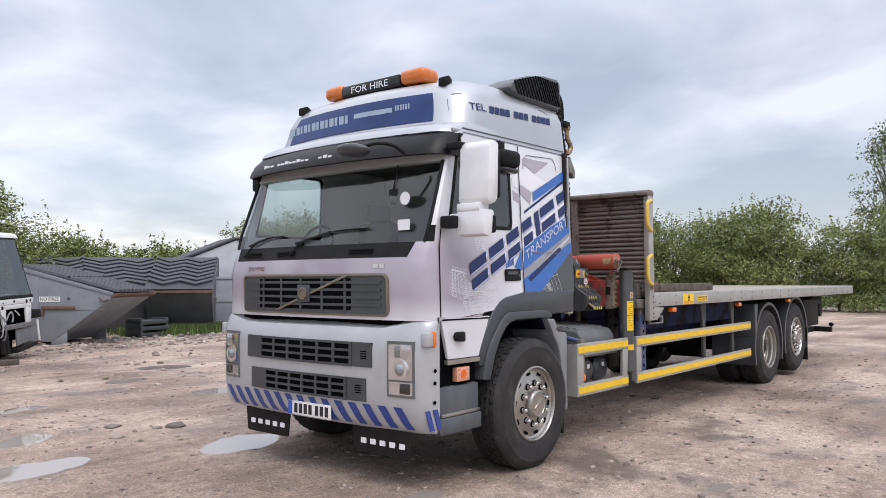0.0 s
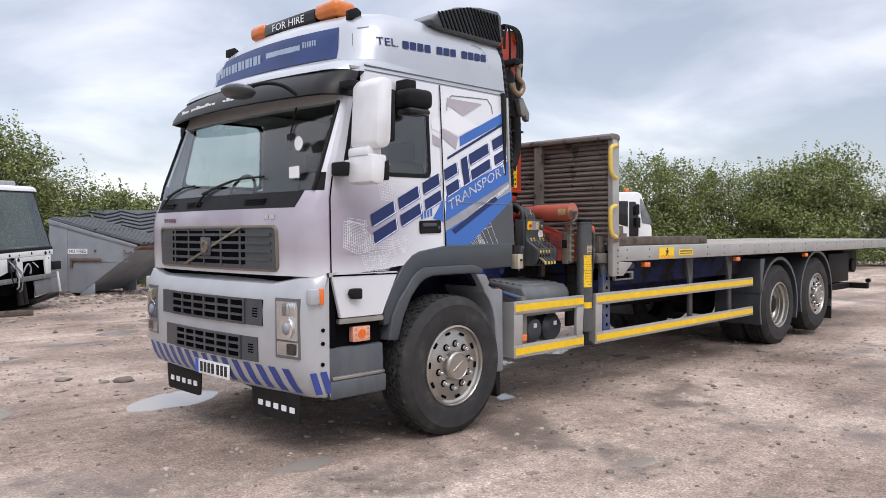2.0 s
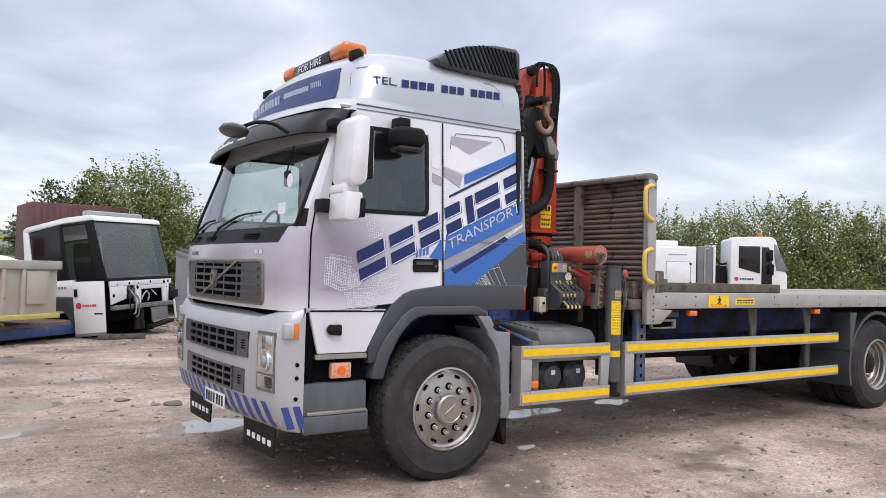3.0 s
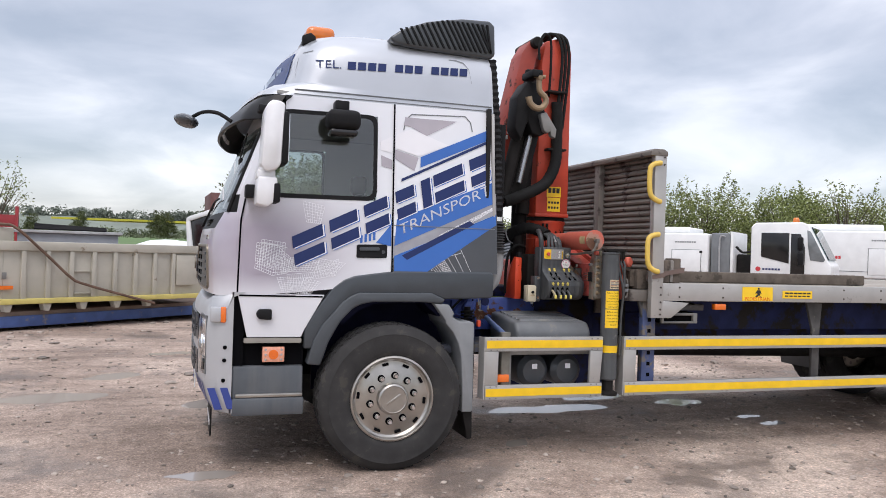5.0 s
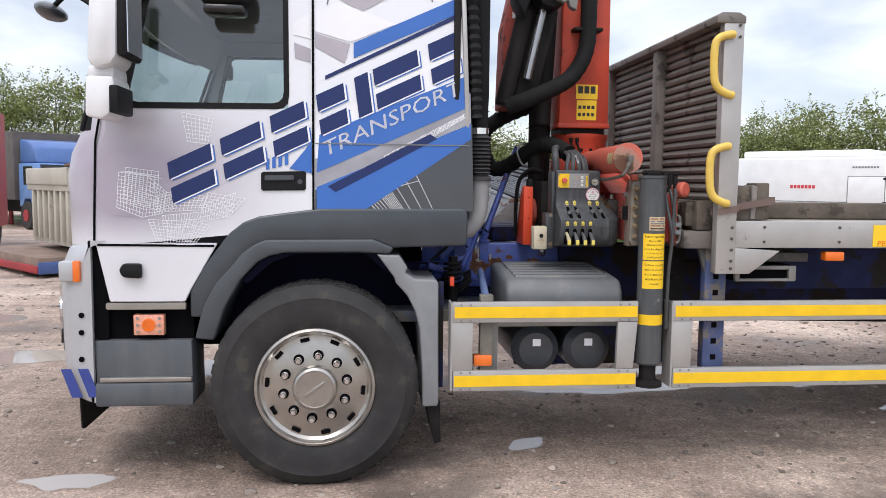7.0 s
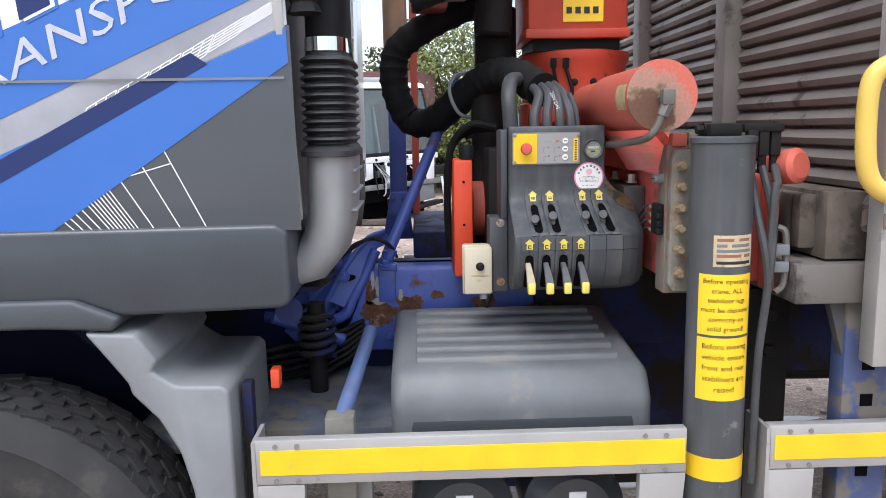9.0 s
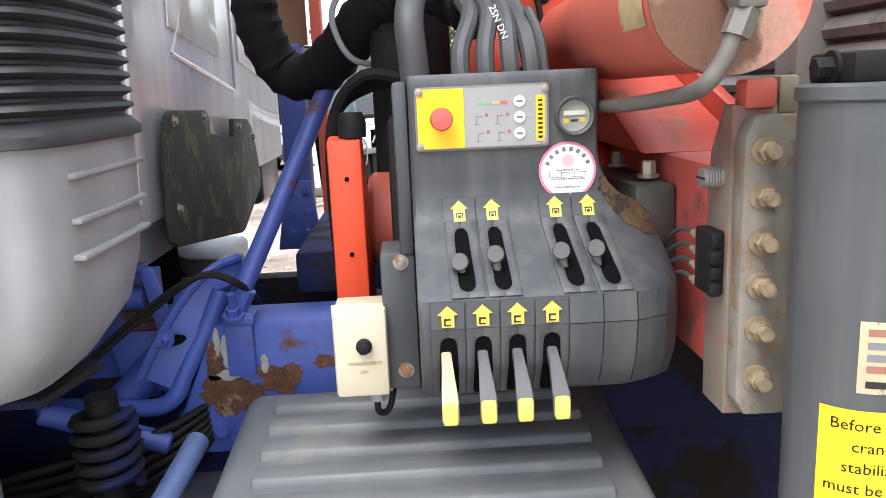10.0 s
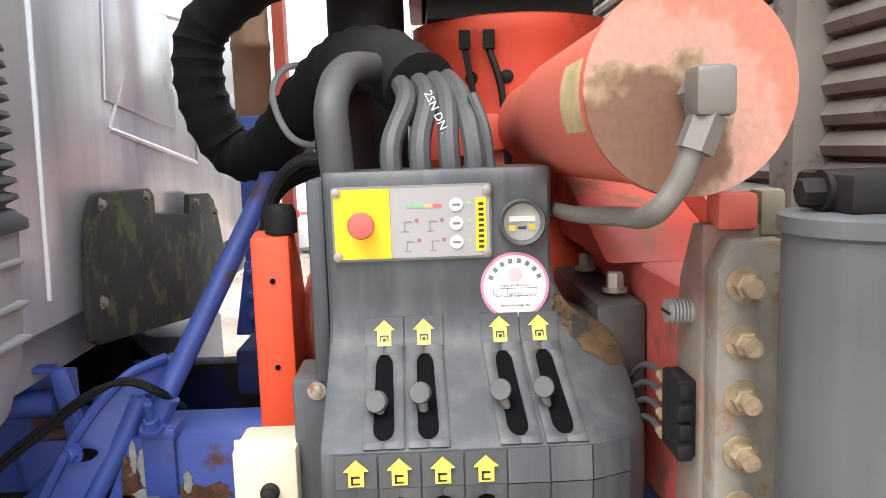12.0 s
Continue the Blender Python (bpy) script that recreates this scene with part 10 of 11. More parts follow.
def make_skip(group, label, body=SKIPGREY, L=3.3, W=1.75, hb=1.85, hf=1.25, ribs=9, skew=0.0):
    """A chain-lift skip with a ribbed sloping lid: long side on local -y, its low front towards +x."""
    s = thing("skip", label, "skip", (0, 0, 0), group)
    sd = [(0.0, 0.55), (0.55, 0.12), (1.75, 0.12), (L - 0.05, hf - 0.12), (L, hf), (0.0, hb)]
    g = B()
    prism(g, sd, "y", 0, W, 0.01); part("skip_body", g, body, s)
    for y in (-0.02, W - 0.02):
        g = B(); prism(g, [(0.0, hb - 0.10), (L, hf - 0.10), (L, hf + 0.02), (0.0, hb + 0.02)], "y", y, y + 0.04, 0.004); part("top_rim", g, body, s)
        g = B(); box(g, 0.35, 1.75, y - 0.03, y + 0.05, 0.93, 1.0, 0.006); part("side_rail", g, RUSTSTEEL, s, "rusty lifting rail")
        for x in (0.65, 1.45):
            g = B(); box(g, x - 0.09, x + 0.09, y + 0.02, y + 0.06, 0.0, 0.35, 0.004); part("foot", g, body, s)
    g = B(); box(g, 0.02, 0.10, -0.03, W + 0.03, 0.5, hb, 0.01); part("end_post", g, body, s)
    g = B(); box(g, L - 0.12, L + 0.06, -0.05, W + 0.05, hf - 0.10, hf - 0.02, 0.01); part("tipping_lip", g, RUSTSTEEL, s, "rust-stained tipping lip")
    sl = math.atan2(hf - hb, L)
    m_ = Matrix.Translation((0, 0, hb)) @ Matrix.Rotation(-sl, 4, "Y")
    D = math.hypot(L, hb - hf)
    g = B(); box(g, -0.02, D + 0.04, 0.0, W, 0.02, 0.05, 0.004, m=m_); lid = part("lid", g, LID, s, "black ribbed lid")
    for k in range(ribs):
        x = 0.06 + k * (D - 0.2 - 0.3 * skew) / ribs
        w_ = 0.5 * (D - 0.2) / ribs
        g = B(); prism(g, [(0.02, 0.0), (W * 0.25, 0.38 * skew), (W * 0.5, 0.10 * skew), (W * 0.75, 0.40 * skew), (W - 0.02, 0.04 * skew), (W - 0.02, 0.04 * skew + w_), (W * 0.75, 0.40 * skew + w_), (W * 0.5, 0.10 * skew + w_), (W * 0.25, 0.38 * skew + w_), (0.02, w_)], "z", 0.045, 0.125, 0.0, m=m_ @ Matrix.Translation((x, 0, 0)) @ SWAP); part("lid_rib", g, LID, lid)
    return s


def make_tipping_skip():
    """The nearest skip: long side on local -y, its overhanging low front towards +x."""
    L, W, hf, hb, foot = 2.55, 1.77, 1.254, 1.884, 0.875
    s = thing("skip", "grey enclosed skip with a white sign and ribbed lid", "skip", (0, 0, 0), "skips")
    g = B(); prism(g, [(0.0, 0.10), (foot, 0.06), (L - 0.16, hf - 0.17), (L - 0.03, hf - 0.04), (0.0, hb - 0.02)], "y", 0, W, 0.008); part("skip_body", g, SKIPGREY, s)
    for y in (-0.022, W - 0.02):
        g = B(); prism(g, [(0.0, hb - 0.09), (L - 0.10, hf - 0.065), (L - 0.06, hf - 0.0), (0.0, hb + 0.02)], "y", y, y + 0.042, 0.004); part("top_rim", g, SKIPGREY, s)
        g = B(); box(g, 0.47, 0.53, y, y + 0.042, 0.08, hb - 0.19, 0.003); part("side_post", g, SKIPGREY, s)
        g = B(); prism(g, [(foot - 0.02, 0.0), (foot + 0.40, 0.0), (foot + 0.40, 0.32), (foot + 0.02, 0.08)], "y", y + 0.03 if y < 0 else y - 0.04, y + 0.06 if y < 0 else y - 0.01, 0.003); part("foot", g, SKIPGREY, s)
    g = B(); box(g, 0.62, 1.50, -0.05, -0.02, 0.86, 0.93, 0.006); rl = part("side_rail", g, RUSTSTEEL, s, "rusty lifting rail")
    g = B(); box(g, 0.62, 0.68, -0.045, -0.018, 0.68, 0.86, 0.004); part("rail_strap", g, RUSTSTEEL, rl)
    g = B(); cyl(g, (1.32, -0.03, 1.12), (1.32, 0.0, 1.12), 0.025, n=10); part("side_plug", g, DKGREY, s)
    g = B(); box(g, 0.50, L - 0.30, -0.012, 0.0, 0.845, 0.855); part("weld_seam", g, SKIPGREY, s)
    g = B(); prism(g, [(L - 0.14, hf - 0.13), (L + 0.05, hf - 0.07), (L + 0.07, hf - 0.01), (L - 0.06, hf - 0.03)], "y", -0.06, W + 0.05, 0.01); part("tipping_lip", g, RUSTSTEEL, s, "bent rust-stained tipping lip")
    g = B(); tube(g, [(L - 0.20, -0.03, hf - 0.16), (L - 0.28, -0.05, hf - 0.20), (L - 0.36, -0.05, hf - 0.17), (L - 0.42, -0.03, hf - 0.12)], 0.018, 8, 4); part("torn_rim_edge", g, RUSTSTEEL, s)
    m = Matrix.Translation((0, 0, hb)) @ Matrix.Rotation(math.atan2(hb - hf, L), 4, "Y")
    D = math.hypot(L, hb - hf)
    g = B(); box(g, -0.02, D + 0.03, 0.02, W - 0.02, 0.012, 0.04, 0.004, m=m); lid = part("lid", g, LID, s, "dark ribbed lid")
    for k in range(9):
        y = 0.05 + k * (W - 0.1) / 9
        for a, b in ((0.0, D * 0.48), (D * 0.50, D + 0.02)):
            g = B(); prism(g, [(y, 0.035), (y + 0.03, 0.085), (y + 0.11, 0.09), (y + 0.145, 0.035)], "x", a, b, 0.0, m=m); part("lid_rib", g, LID, lid)
    g = B(); box(g, 0.541, 1.091, -0.012, 0.0, 1.035, 1.165); part("sign_plate", g, WHITE, s, "white sign")
    lettering("sign_word", "NO FIRES", 0.12, pose(0.816, -0.014, 1.10, 90, 0, 0), INK, s, width=0.48)
    return s


s1 = make_tipping_skip()
s1.matrix_basis = pose(5.21 - 2.55 * math.cos(radians(57.6)), 14.37 + 2.55 * math.sin(radians(57.6)), 0, 0, 0, -57.6)
for x, y, a, lab, bd_, L_, W_ in ((9.3, 19.6, -128, "grey skip with broad black chevron lid", SKIPSHADE, 2.6, 1.9), (7.4, 20.95, -110, "grey enclosed skip with dark chevron lid behind the others", SKIPGREY, 2.7, 2.2), (5.7, 21.75, -112, "grey enclosed skip with worn dark lid", SKIPGREY, 2.7, 2.0)):
    s_ = make_skip("skips", lab, bd_, L=L_, W=W_, hb=2.25, hf=1.27, ribs=7, skew=1.0)
    s_.matrix_basis = pose(x, y, 0, 0, 0, a)
# closed steel boxes beside them
bx = thing("steel_container", "grey closed steel box with panelled sides", "container", (0, 0, 0))
g = B(); box(g, 0, 2.2, 0, 1.8, 0.05, 1.58, 0.02); part("body", g, SKIPGREY, bx)
g = B(); prism(g, [(-0.03, 1.58), (0.05, 1.66), (2.15, 1.66), (2.23, 1.58)], "y", -0.03, 1.83, 0.01); part("flat_lid", g, SKIPGREY, bx)
for x in (0.0, 1.08, 2.13):
    g = B(); box(g, x, x + 0.07, -0.03, 0.0, 0.05, 1.58, 0.004); part("rib", g, SKIPGREY, bx)
g = B(); box(g, 0, 2.2, -0.03, 0.0, 0.86, 0.92); part("rail", g, SKIPGREY, bx)
bx.matrix_basis = pose(9.85, 17.7, 0, 0, 0, -12)
PALESKIP = mat("pale_skip_paint", (0.42, 0.44, 0.46), 0.6, 0.0, 0.12, 2.5, wear=(0.25, 0.18, 0.13), wear_at=0.68, wear_scale=3)
b2_ = thing("steel_container", "pale grey steel box with a sloping dark-edged roof", "container", (0, 0, 0))
g = B(); prism(g, [(0, 0.05), (2.6, 0.05), (2.6, 2.95), (1.7, 2.95), (0, 2.25)], "y", 0, 2.0, 0.02); part("body", g, PALESKIP, b2_)
g = B(); prism(g, [(-0.08, 2.25), (1.68, 2.98), (2.68, 2.98), (2.68, 3.05), (1.66, 3.05), (-0.08, 2.33)], "y", -0.06, 2.06, 0.006); part("roof", g, LID, b2_, "dark roof edge")
for x in (0.0, 0.85, 1.7):
    g = B(); box(g, x, x + 0.07, -0.03, 0.0, 0.05, 2.25, 0.004); part("rib", g, PALESKIP, b2_)
g = B(); box(g, 0, 2.6, -0.03, 0.0, 1.5, 1.56); part("rail", g, PALESKIP, b2_)
b2_.matrix_basis = pose(10.5, 19.9, 0, 0, 0, -20)
# slatted crate on the ground
cr = thing("plastic_crate", "dark slatted plastic crate on the ground", "crate", (0, 0, 0))
for k in range(3):
    g = B(); box(g, 0, 0.75, 0, 0.55, 0.02 + k * 0.13, 0.10 + k * 0.13, 0.006); part("slat_ring", g, DKGREY, cr)
for x in (0, 0.68):
    g = B(); box(g, x, x + 0.07, 0.01, 0.54, 0, 0.40, 0.004); part("corner_post", g, DKGREY, cr)
cr.matrix_basis = pose(6.75, 16.0, 0, 0, 0, 8) @ Matrix.Diagonal((1.2, 1.2, 1.3, 1))


# ---- broken white lorry cab ----
WCAB = mat("dirty_white_cab_paint", (0.72, 0.73, 0.73), 0.45, 0, 0.08, 2.0, wear=(0.40, 0.38, 0.35), wear_at=0.70, wear_scale=4)
DARKGLASS = glass_mat("dusty_cab_glass", (0.42, 0.48, 0.48))
DUSTGLASS = glass_mat("pale_dusty_windscreen", (0.50, 0.60, 0.58), 0.05, 0.10)
wc = thing("broken_lorry_cab", "white lorry cab with torn open front and hanging loom", "lorry cab", (0, 0, 0))
W_ = 2.3
part("roof", prism(B(), [(0.20, 2.52), (0.24, 2.60), (0.34, 2.645), (0.9, 2.61), (1.80, 2.455), (1.90, 2.42), (1.93, 2.34), (1.90, 2.32), (1.0, 2.48), (0.3, 2.535)], "y", -W_, 0.0, 0.02, 2), WCAB, wc, "dirty white cab roof")
for y in (-W_, -0.06):
    part("rear_pillar", prism(B(), [(1.66, 0.90), (1.90, 0.89), (1.92, 2.34), (1.80, 2.36)], "y", y, y + 0.06, 0.012), WCAB, wc, "white rear corner pillar")
    part("lower_skin", prism(B(), [(0.74, 0.98), (0.74, 1.33), (1.72, 1.30), (1.70, 0.92), (1.50, 0.97)], "y", y + 0.001, y + 0.059, 0.006), WCAB, wc, "white lower side skin")
    part("windscreen_pillar", prism(B(), [(0.0, 1.33), (0.24, 1.33), (0.46, 2.51), (0.28, 2.535)], "y", y, y + 0.05, 0.008), BLACK, wc, "black windscreen pillar")
part("rear_wall", box(B(), 1.84, 1.88, -W_ + 0.06, -0.06, 0.90, 2.34), WCAB, wc, "white cab rear wall")
sp_ = part("black_side_panel", prism(B(), [(0.86, 1.31), (1.70, 1.295), (1.80, 2.355), (1.02, 2.48)], "y", -0.050, -0.030, 0.004), GLOSSBLK, wc, "glossy black side panel")
g = B()
for pts_ in ([(0.42, 2.46), (0.47, 2.50), (1.02, 2.47), (1.00, 2.425)], [(0.36, 2.13), (0.38, 2.17), (0.99, 2.12), (0.98, 2.08)], [(0.96, 1.33), (1.02, 1.33), (1.06, 2.46), (1.00, 2.46)]):
    prism(g, pts_, "y", -0.045, -0.012, 0.004)
part("window_frame", g, BLACK, wc, "black door window frame")
g = B(); prism(g, [(0.24, 1.34), (0.92, 1.33), (0.97, 2.10), (0.40, 2.15)], "y", -0.034, -0.028); o = part("side_glass", g, DARKGLASS, wc, "dark side glass"); o.visible_shadow = False
slope_ = math.atan2(0.28, 1.19)
m_ = Matrix.Translation((0.0, 0, 1.34)) @ Matrix.Rotation(slope_, 4, "Y")
g = B(); box(g, -0.006, 0.0, -W_ + 0.06, -0.06, 0.0, 1.21, 0, m=m_); o = part("windscreen", g, DUSTGLASS, wc, "dusty windscreen"); o.visible_shadow = False
g = B(); box(g, -0.04, 0.03, -W_ + 0.02, -0.02, 1.27, 1.345, 0.015); part("screen_sill", g, BLACK, wc)
g = B(); box(g, -0.012, 0.006, -W_ + 0.04, -0.04, 1.20, 1.225, 0.004, m=m_); part("screen_top_rubber", g, BLACK, wc)
g = B(); box(g, 0.50, 0.70, -W_ + 0.25, -0.25, 2.64, 2.76, 0.04, 3); box(g, 0.53, 0.67, -W_ + 0.5, -W_ + 0.6, 2.60, 2.65); box(g, 0.53, 0.67, -0.6, -0.5, 2.60, 2.65); part("light_bar", g, LTGREY, wc, "pale dusty roof light bar")
# black block paints the shade seen through the torn front
g = B(); box(g, 0.10, 0.35, -W_ + 0.1, -0.1, 0.45, 1.27); part("bulkhead", g, SHADEBLACK, wc, "black block for the shade inside the torn front")
for pts_ in ([(-2.26, 1.17), (-0.08, 1.17), (-0.08, 1.275), (-2.26, 1.275)], [(-0.60, 0.90), (-0.12, 0.80), (-0.10, 1.165), (-0.62, 1.165)], [(-1.10, 0.76), (-0.93, 0.78), (-0.90, 1.165), (-1.06, 1.165), (-1.12, 1.06)], [(-2.12, 0.78), (-1.93, 0.76), (-1.91, 1.06), (-1.98, 1.165), (-2.16, 1.165)], [(-1.97, 1.08), (-1.07, 1.08), (-1.02, 1.165), (-2.0, 1.165)]):
    part("torn_front_panel", prism(B(), pts_, "x", -0.05, -0.01, 0.006), WCAB, wc, "torn white front panel")
g = B(); box(g, -0.09, 0.02, -2.30, -0.15, 0.68, 0.775, 0.012); part("bumper_beam", g, mat("dirty_bare_alloy", (0.20, 0.20, 0.20), 0.5, 0.4, 0.3, 8), wc, "dirty bare bumper beam")
g = B(); box(g, -0.12, 0.03, -2.42, -2.14, 0.84, 1.02, 0.02); part("lamp_mount", g, BLACK, wc, "black lamp mount")
g = B(); prism(g, [(-2.34, 0.36), (-2.29, 0.36), (-2.24, 0.80), (-2.28, 0.80)], "x", -0.12, -0.09, 0.004); part("torn_front_panel", g, WCAB, wc, "torn white front panel")
for k, (y, z) in enumerate(((-0.30, 1.20), (-0.70, 1.22), (-0.98, 1.12), (-1.02, 1.21), (-1.45, 1.23), (-1.96, 1.21), (-2.05, 1.10), (-2.12, 1.22), (-0.18, 0.98))):
    g = B(); cyl(g, (-0.048, y, z), (-0.056, y, z), 0.016 + 0.012 * (k % 3), n=12); part("mounting_hole", g, BLACK, wc)
for k, (y, dy, zb, mm) in enumerate(((-0.66, 0.06, 0.62, BLACK), (-0.72, -0.10, 0.56, LTGREY), (-0.78, -0.16, 0.50, MIDGREY), (-0.84, 0.10, 0.70, BLACK), (-0.70, -0.22, 0.74, LTGREY))):
    g = B(); tube(g, [(0.02, y, 1.16), (-0.08, y + dy * 0.4, 1.0), (-0.12, y + dy, 0.84), (-0.13, y + dy * 0.7, zb + 0.06), (-0.10, y + dy * 0.4, zb)], 0.013, 6, 5); part("hanging_loom", g, mm, wc)
for y, dz in ((-0.72, 0.0), (-0.80, 0.10)):
    g = B(); box(g, -0.06, 0.06, y - 0.10, y + 0.02, 0.90 + dz, 1.02 + dz, 0.01); part("junction_box", g, DKGREY, wc)
g = B(); tube(g, [(-0.02, -1.16, 0.86), (-0.05, -1.22, 0.98), (-0.04, -1.34, 1.02), (-0.03, -1.42, 0.92), (-0.03, -1.38, 0.82)], 0.016, 8, 5); part("hose", g, LTGREY, wc)
g = B(); tube(g, [(0.0, -1.55, 1.05), (-0.03, -1.62, 0.98), (-0.02, -1.70, 0.93)], 0.010, 6, 4); part("hose", g, WHITE, wc)
for y in (-0.98, -1.14):
    g = B(); cyl(g, (-0.02, y, 0.22), (0.02, y - 0.02, 0.70), 0.065, 0.055, n=14, bev=0.008); part("cab_damper", g, GRIME, wc)
g = B(); prism(g, [(-2.10, 0.40), (-1.50, 0.34), (-1.46, 0.66), (-2.08, 0.68)], "x", -0.05, -0.02, 0.006); part("step_plate", g, MIDGREY, wc, "grey step plate")
g = B(); prism(g, [(-2.26, 0.28), (-1.40, 0.20), (-1.40, 0.28), (-2.26, 0.36)], "x", -0.10, 0.10, 0.008); part("lower_bar", g, GRIME, wc)
arch_ = [(1.95, 0.42), (1.93, 0.84), (1.80, 0.97), (1.30, 1.0), (0.76, 0.98), (0.74, 0.30), (0.82, 0.30), (0.88, 0.55), (1.02, 0.72), (1.22, 0.80), (1.48, 0.74), (1.62, 0.58), (1.66, 0.42)]
g = B(); prism(g, arch_, "y", -0.30, 0.012, 0.012); part("wheel_arch", g, DKGREY, wc, "dark plastic wheel arch")
g = B(); box(g, 0.4, 1.85, -W_ + 0.1, -0.3, 0.125, 0.60); part("cab_subframe", g, SHADEBLACK, wc)
dr = part("door_skin", prism(B(), [(0.0, 0.26), (0.70, 0.22), (0.745, 1.29), (0.02, 1.29)], "y", 0.002, 0.045, 0.010), WCAB, wc, "white hanging door skin")
g = B(); prism(g, [(0.0, 0.20), (0.70, 0.165), (0.70, 0.225), (0.0, 0.265)], "y", 0.0, 0.05, 0.006); part("door_edge", g, MIDGREY, wc)
g = B(); box(g, 0.62, 0.70, 0.043, 0.060, 0.98, 1.14, 0.006); part("door_handle", g, BLACK, wc)
g = B(); lathe(g, [(0.065, 0), (0.065, 0.004), (0.038, 0.004), (0.038, 0.001)], (0.60, 0.045, 0.80), (0, 1, 0), 24); part("emblem_ring", g, REDINK, wc, "red ring emblem")
for k in range(6):
    g = B(); box(g, 0.47 - k * 0.055, 0.51 - k * 0.055, 0.043, 0.048, 0.775, 0.825); part("emblem_bar", g, REDINK, wc)
g = B(); box(g, 0.05, 0.24, 0.043, 0.050, 0.62, 0.65); part("door_slot", g, BLACK, wc)
for k in range(4):
    g = B(); box(g, 0.92 + k * 0.07, 0.965 + k * 0.07, -0.001, 0.004, 1.15, 1.20); part("marking_bar", g, MIDGREY, wc)
g = B(); box(g, 0.6, 1.1, -1.0, -0.5, 1.0, 1.5, 0.05, 3); box(g, 1.0, 1.15, -1.0, -0.5, 1.45, 2.1, 0.05, 3); part("seat", g, SEAT, wc)
g = B(); box(g, 0.12, 0.40, -1.95, -1.62, 1.36, 1.372); part("paper", g, PLATEWHITE, wc)
wc.matrix_basis = pose(1.288, 11.904, -0.125, -1.53, 3.34, 132.6)
wt_ = thing("timber_packer", "dirty timber packer on the ground", "timber"); g = B(); box(g, 0, 0.9, 0, 0.14, 0.0, 0.09, 0.008); part("packer", g, WOOD, wt_); wt_.matrix_basis = pose(1.1, 11.9, 0, 0, 0, -10)
mc = thing("maroon_container", "dull maroon container standing behind the broken cab", "container"); g = B(); box(g, 0, 2.5, 0, 2.3, 0.1, 3.1, 0.03); part("body", g, MAROON, mc)
for k in range(8):
    g = B(); box(g, 0.1 + k * 0.31, 0.25 + k * 0.31, -0.03, 0.0, 0.2, 3.0, 0.006); part("corrugation", g, MAROON, mc)
mc.matrix_basis = pose(0.5, 18.2, 0, 0, 0, 3)

# ---- tipper body on a flat rack ----
tp = thing("tipper_body", "beige steel tipper body with upright ribs and yellow lower edge", "tipper body")
L_, W_ = 4.1, 2.45
for nm_, bx_ in (("side_wall", (0.06, L_ - 0.06, 0, 0.06)), ("side_wall", (0.06, L_ - 0.06, W_ - 0.06, W_)), ("end_wall", (0, 0.06, 0, W_)), ("end_wall", (L_ - 0.06, L_, 0, W_))):
    g = B(); box(g, *bx_, 0.48, 1.50, 0.008); part(nm_, g, TIPPER, tp)
g = B(); box(g, 0.05, L_ - 0.05, 0.05, W_ - 0.05, 0.485, 0.555, 0.006); part("tub_floor", g, TIPPER, tp)
g = B(); box(g, -0.05, L_ + 0.05, -0.07, 0.02, 1.40, 1.56, 0.015); box(g, -0.07, 0.02, -0.05, W_ + 0.05, 1.40, 1.56, 0.015); part("top_rail", g, TIPPER, tp)
for k in range(8):
    x = 0.33 + k * 0.42
    g = B(); prism(g, [(x, 0.56), (x + 0.085, 0.56), (x + 0.08, 1.40), (x + 0.005, 1.40)], "y", -0.06, 0.0, 0.006); part("rib", g, TIPPER, tp)
for k in range(7):
    y = 0.1 + k * 0.34
    g = B(); box(g, -0.06, 0.0, y, y + 0.10, 0.56, 1.40, 0.006); part("rib", g, TIPPER, tp)
g = B(); box(g, 0.0, L_, -0.10, 0.0, 0.49, 0.58, 0.01); part("lower_edge", g, TIPEDGE, tp, "yellow lower edge")
g = B(); box(g, -0.10, 0.22, 0.0, W_, 1.5, 1.79, 0.02); part("front_hood", g, TIPPER, tp)
for k in range(5):
    x = 0.05 + k * 0.66
    g = B(); prism(g, [(x, 0.49), (x + 0.16, 0.49), (x + 0.12, 0.36), (x + 0.04, 0.36)], "y", -0.06, 0.1, 0.006); part("foot_bracket", g, TIPPER, tp)
g = B(); box(g, -0.02, 0.20, -0.065, -0.002, 0.745, 0.805); part("orange_label", g, ORANGE, tp, "orange marking")
g = B(); box(g, 0.04, 0.11, -0.02, -0.002, 0.92, 1.03, 0.004); part("hatch", g, GALV, tp)
g = B(); box(g, 3.37, 3.83, -0.075, -0.002, 0.76, 1.36, 0.006); part("side_plate", g, TIPPER, tp)
g = B(); box(g, 1.26, 1.58, -0.05, 0.0, 1.04, 1.06); box(g, 1.26, 1.58, -0.05, 0.0, 0.64, 0.66); part("ladder_step", g, TIPPER, tp)
tp.matrix_basis = pose(-3.05, 9.05, -0.02, 0, 0, 36)
pp = thing("bent_pipe", "dark bent steel pipe leaning along the tipper body", "pipe")
g = B(); tube(g, [(-3.14, 8.96, 1.8), (-3.02, 9.05, 1.815), (-2.81, 9.06, 1.755), (-2.41, 9.36, 1.33), (-2.04, 9.62, 0.92), (-1.84, 9.77, 0.8), (-1.27, 10.18, 0.6), (-0.67, 10.62, 0.4)], 0.024, 8, 6); part("pipe", g, RUSTSTEEL, pp)
rk = thing("flat_rack", "blue-edged flat rack lying on the yard under the tipper body", "flat rack")
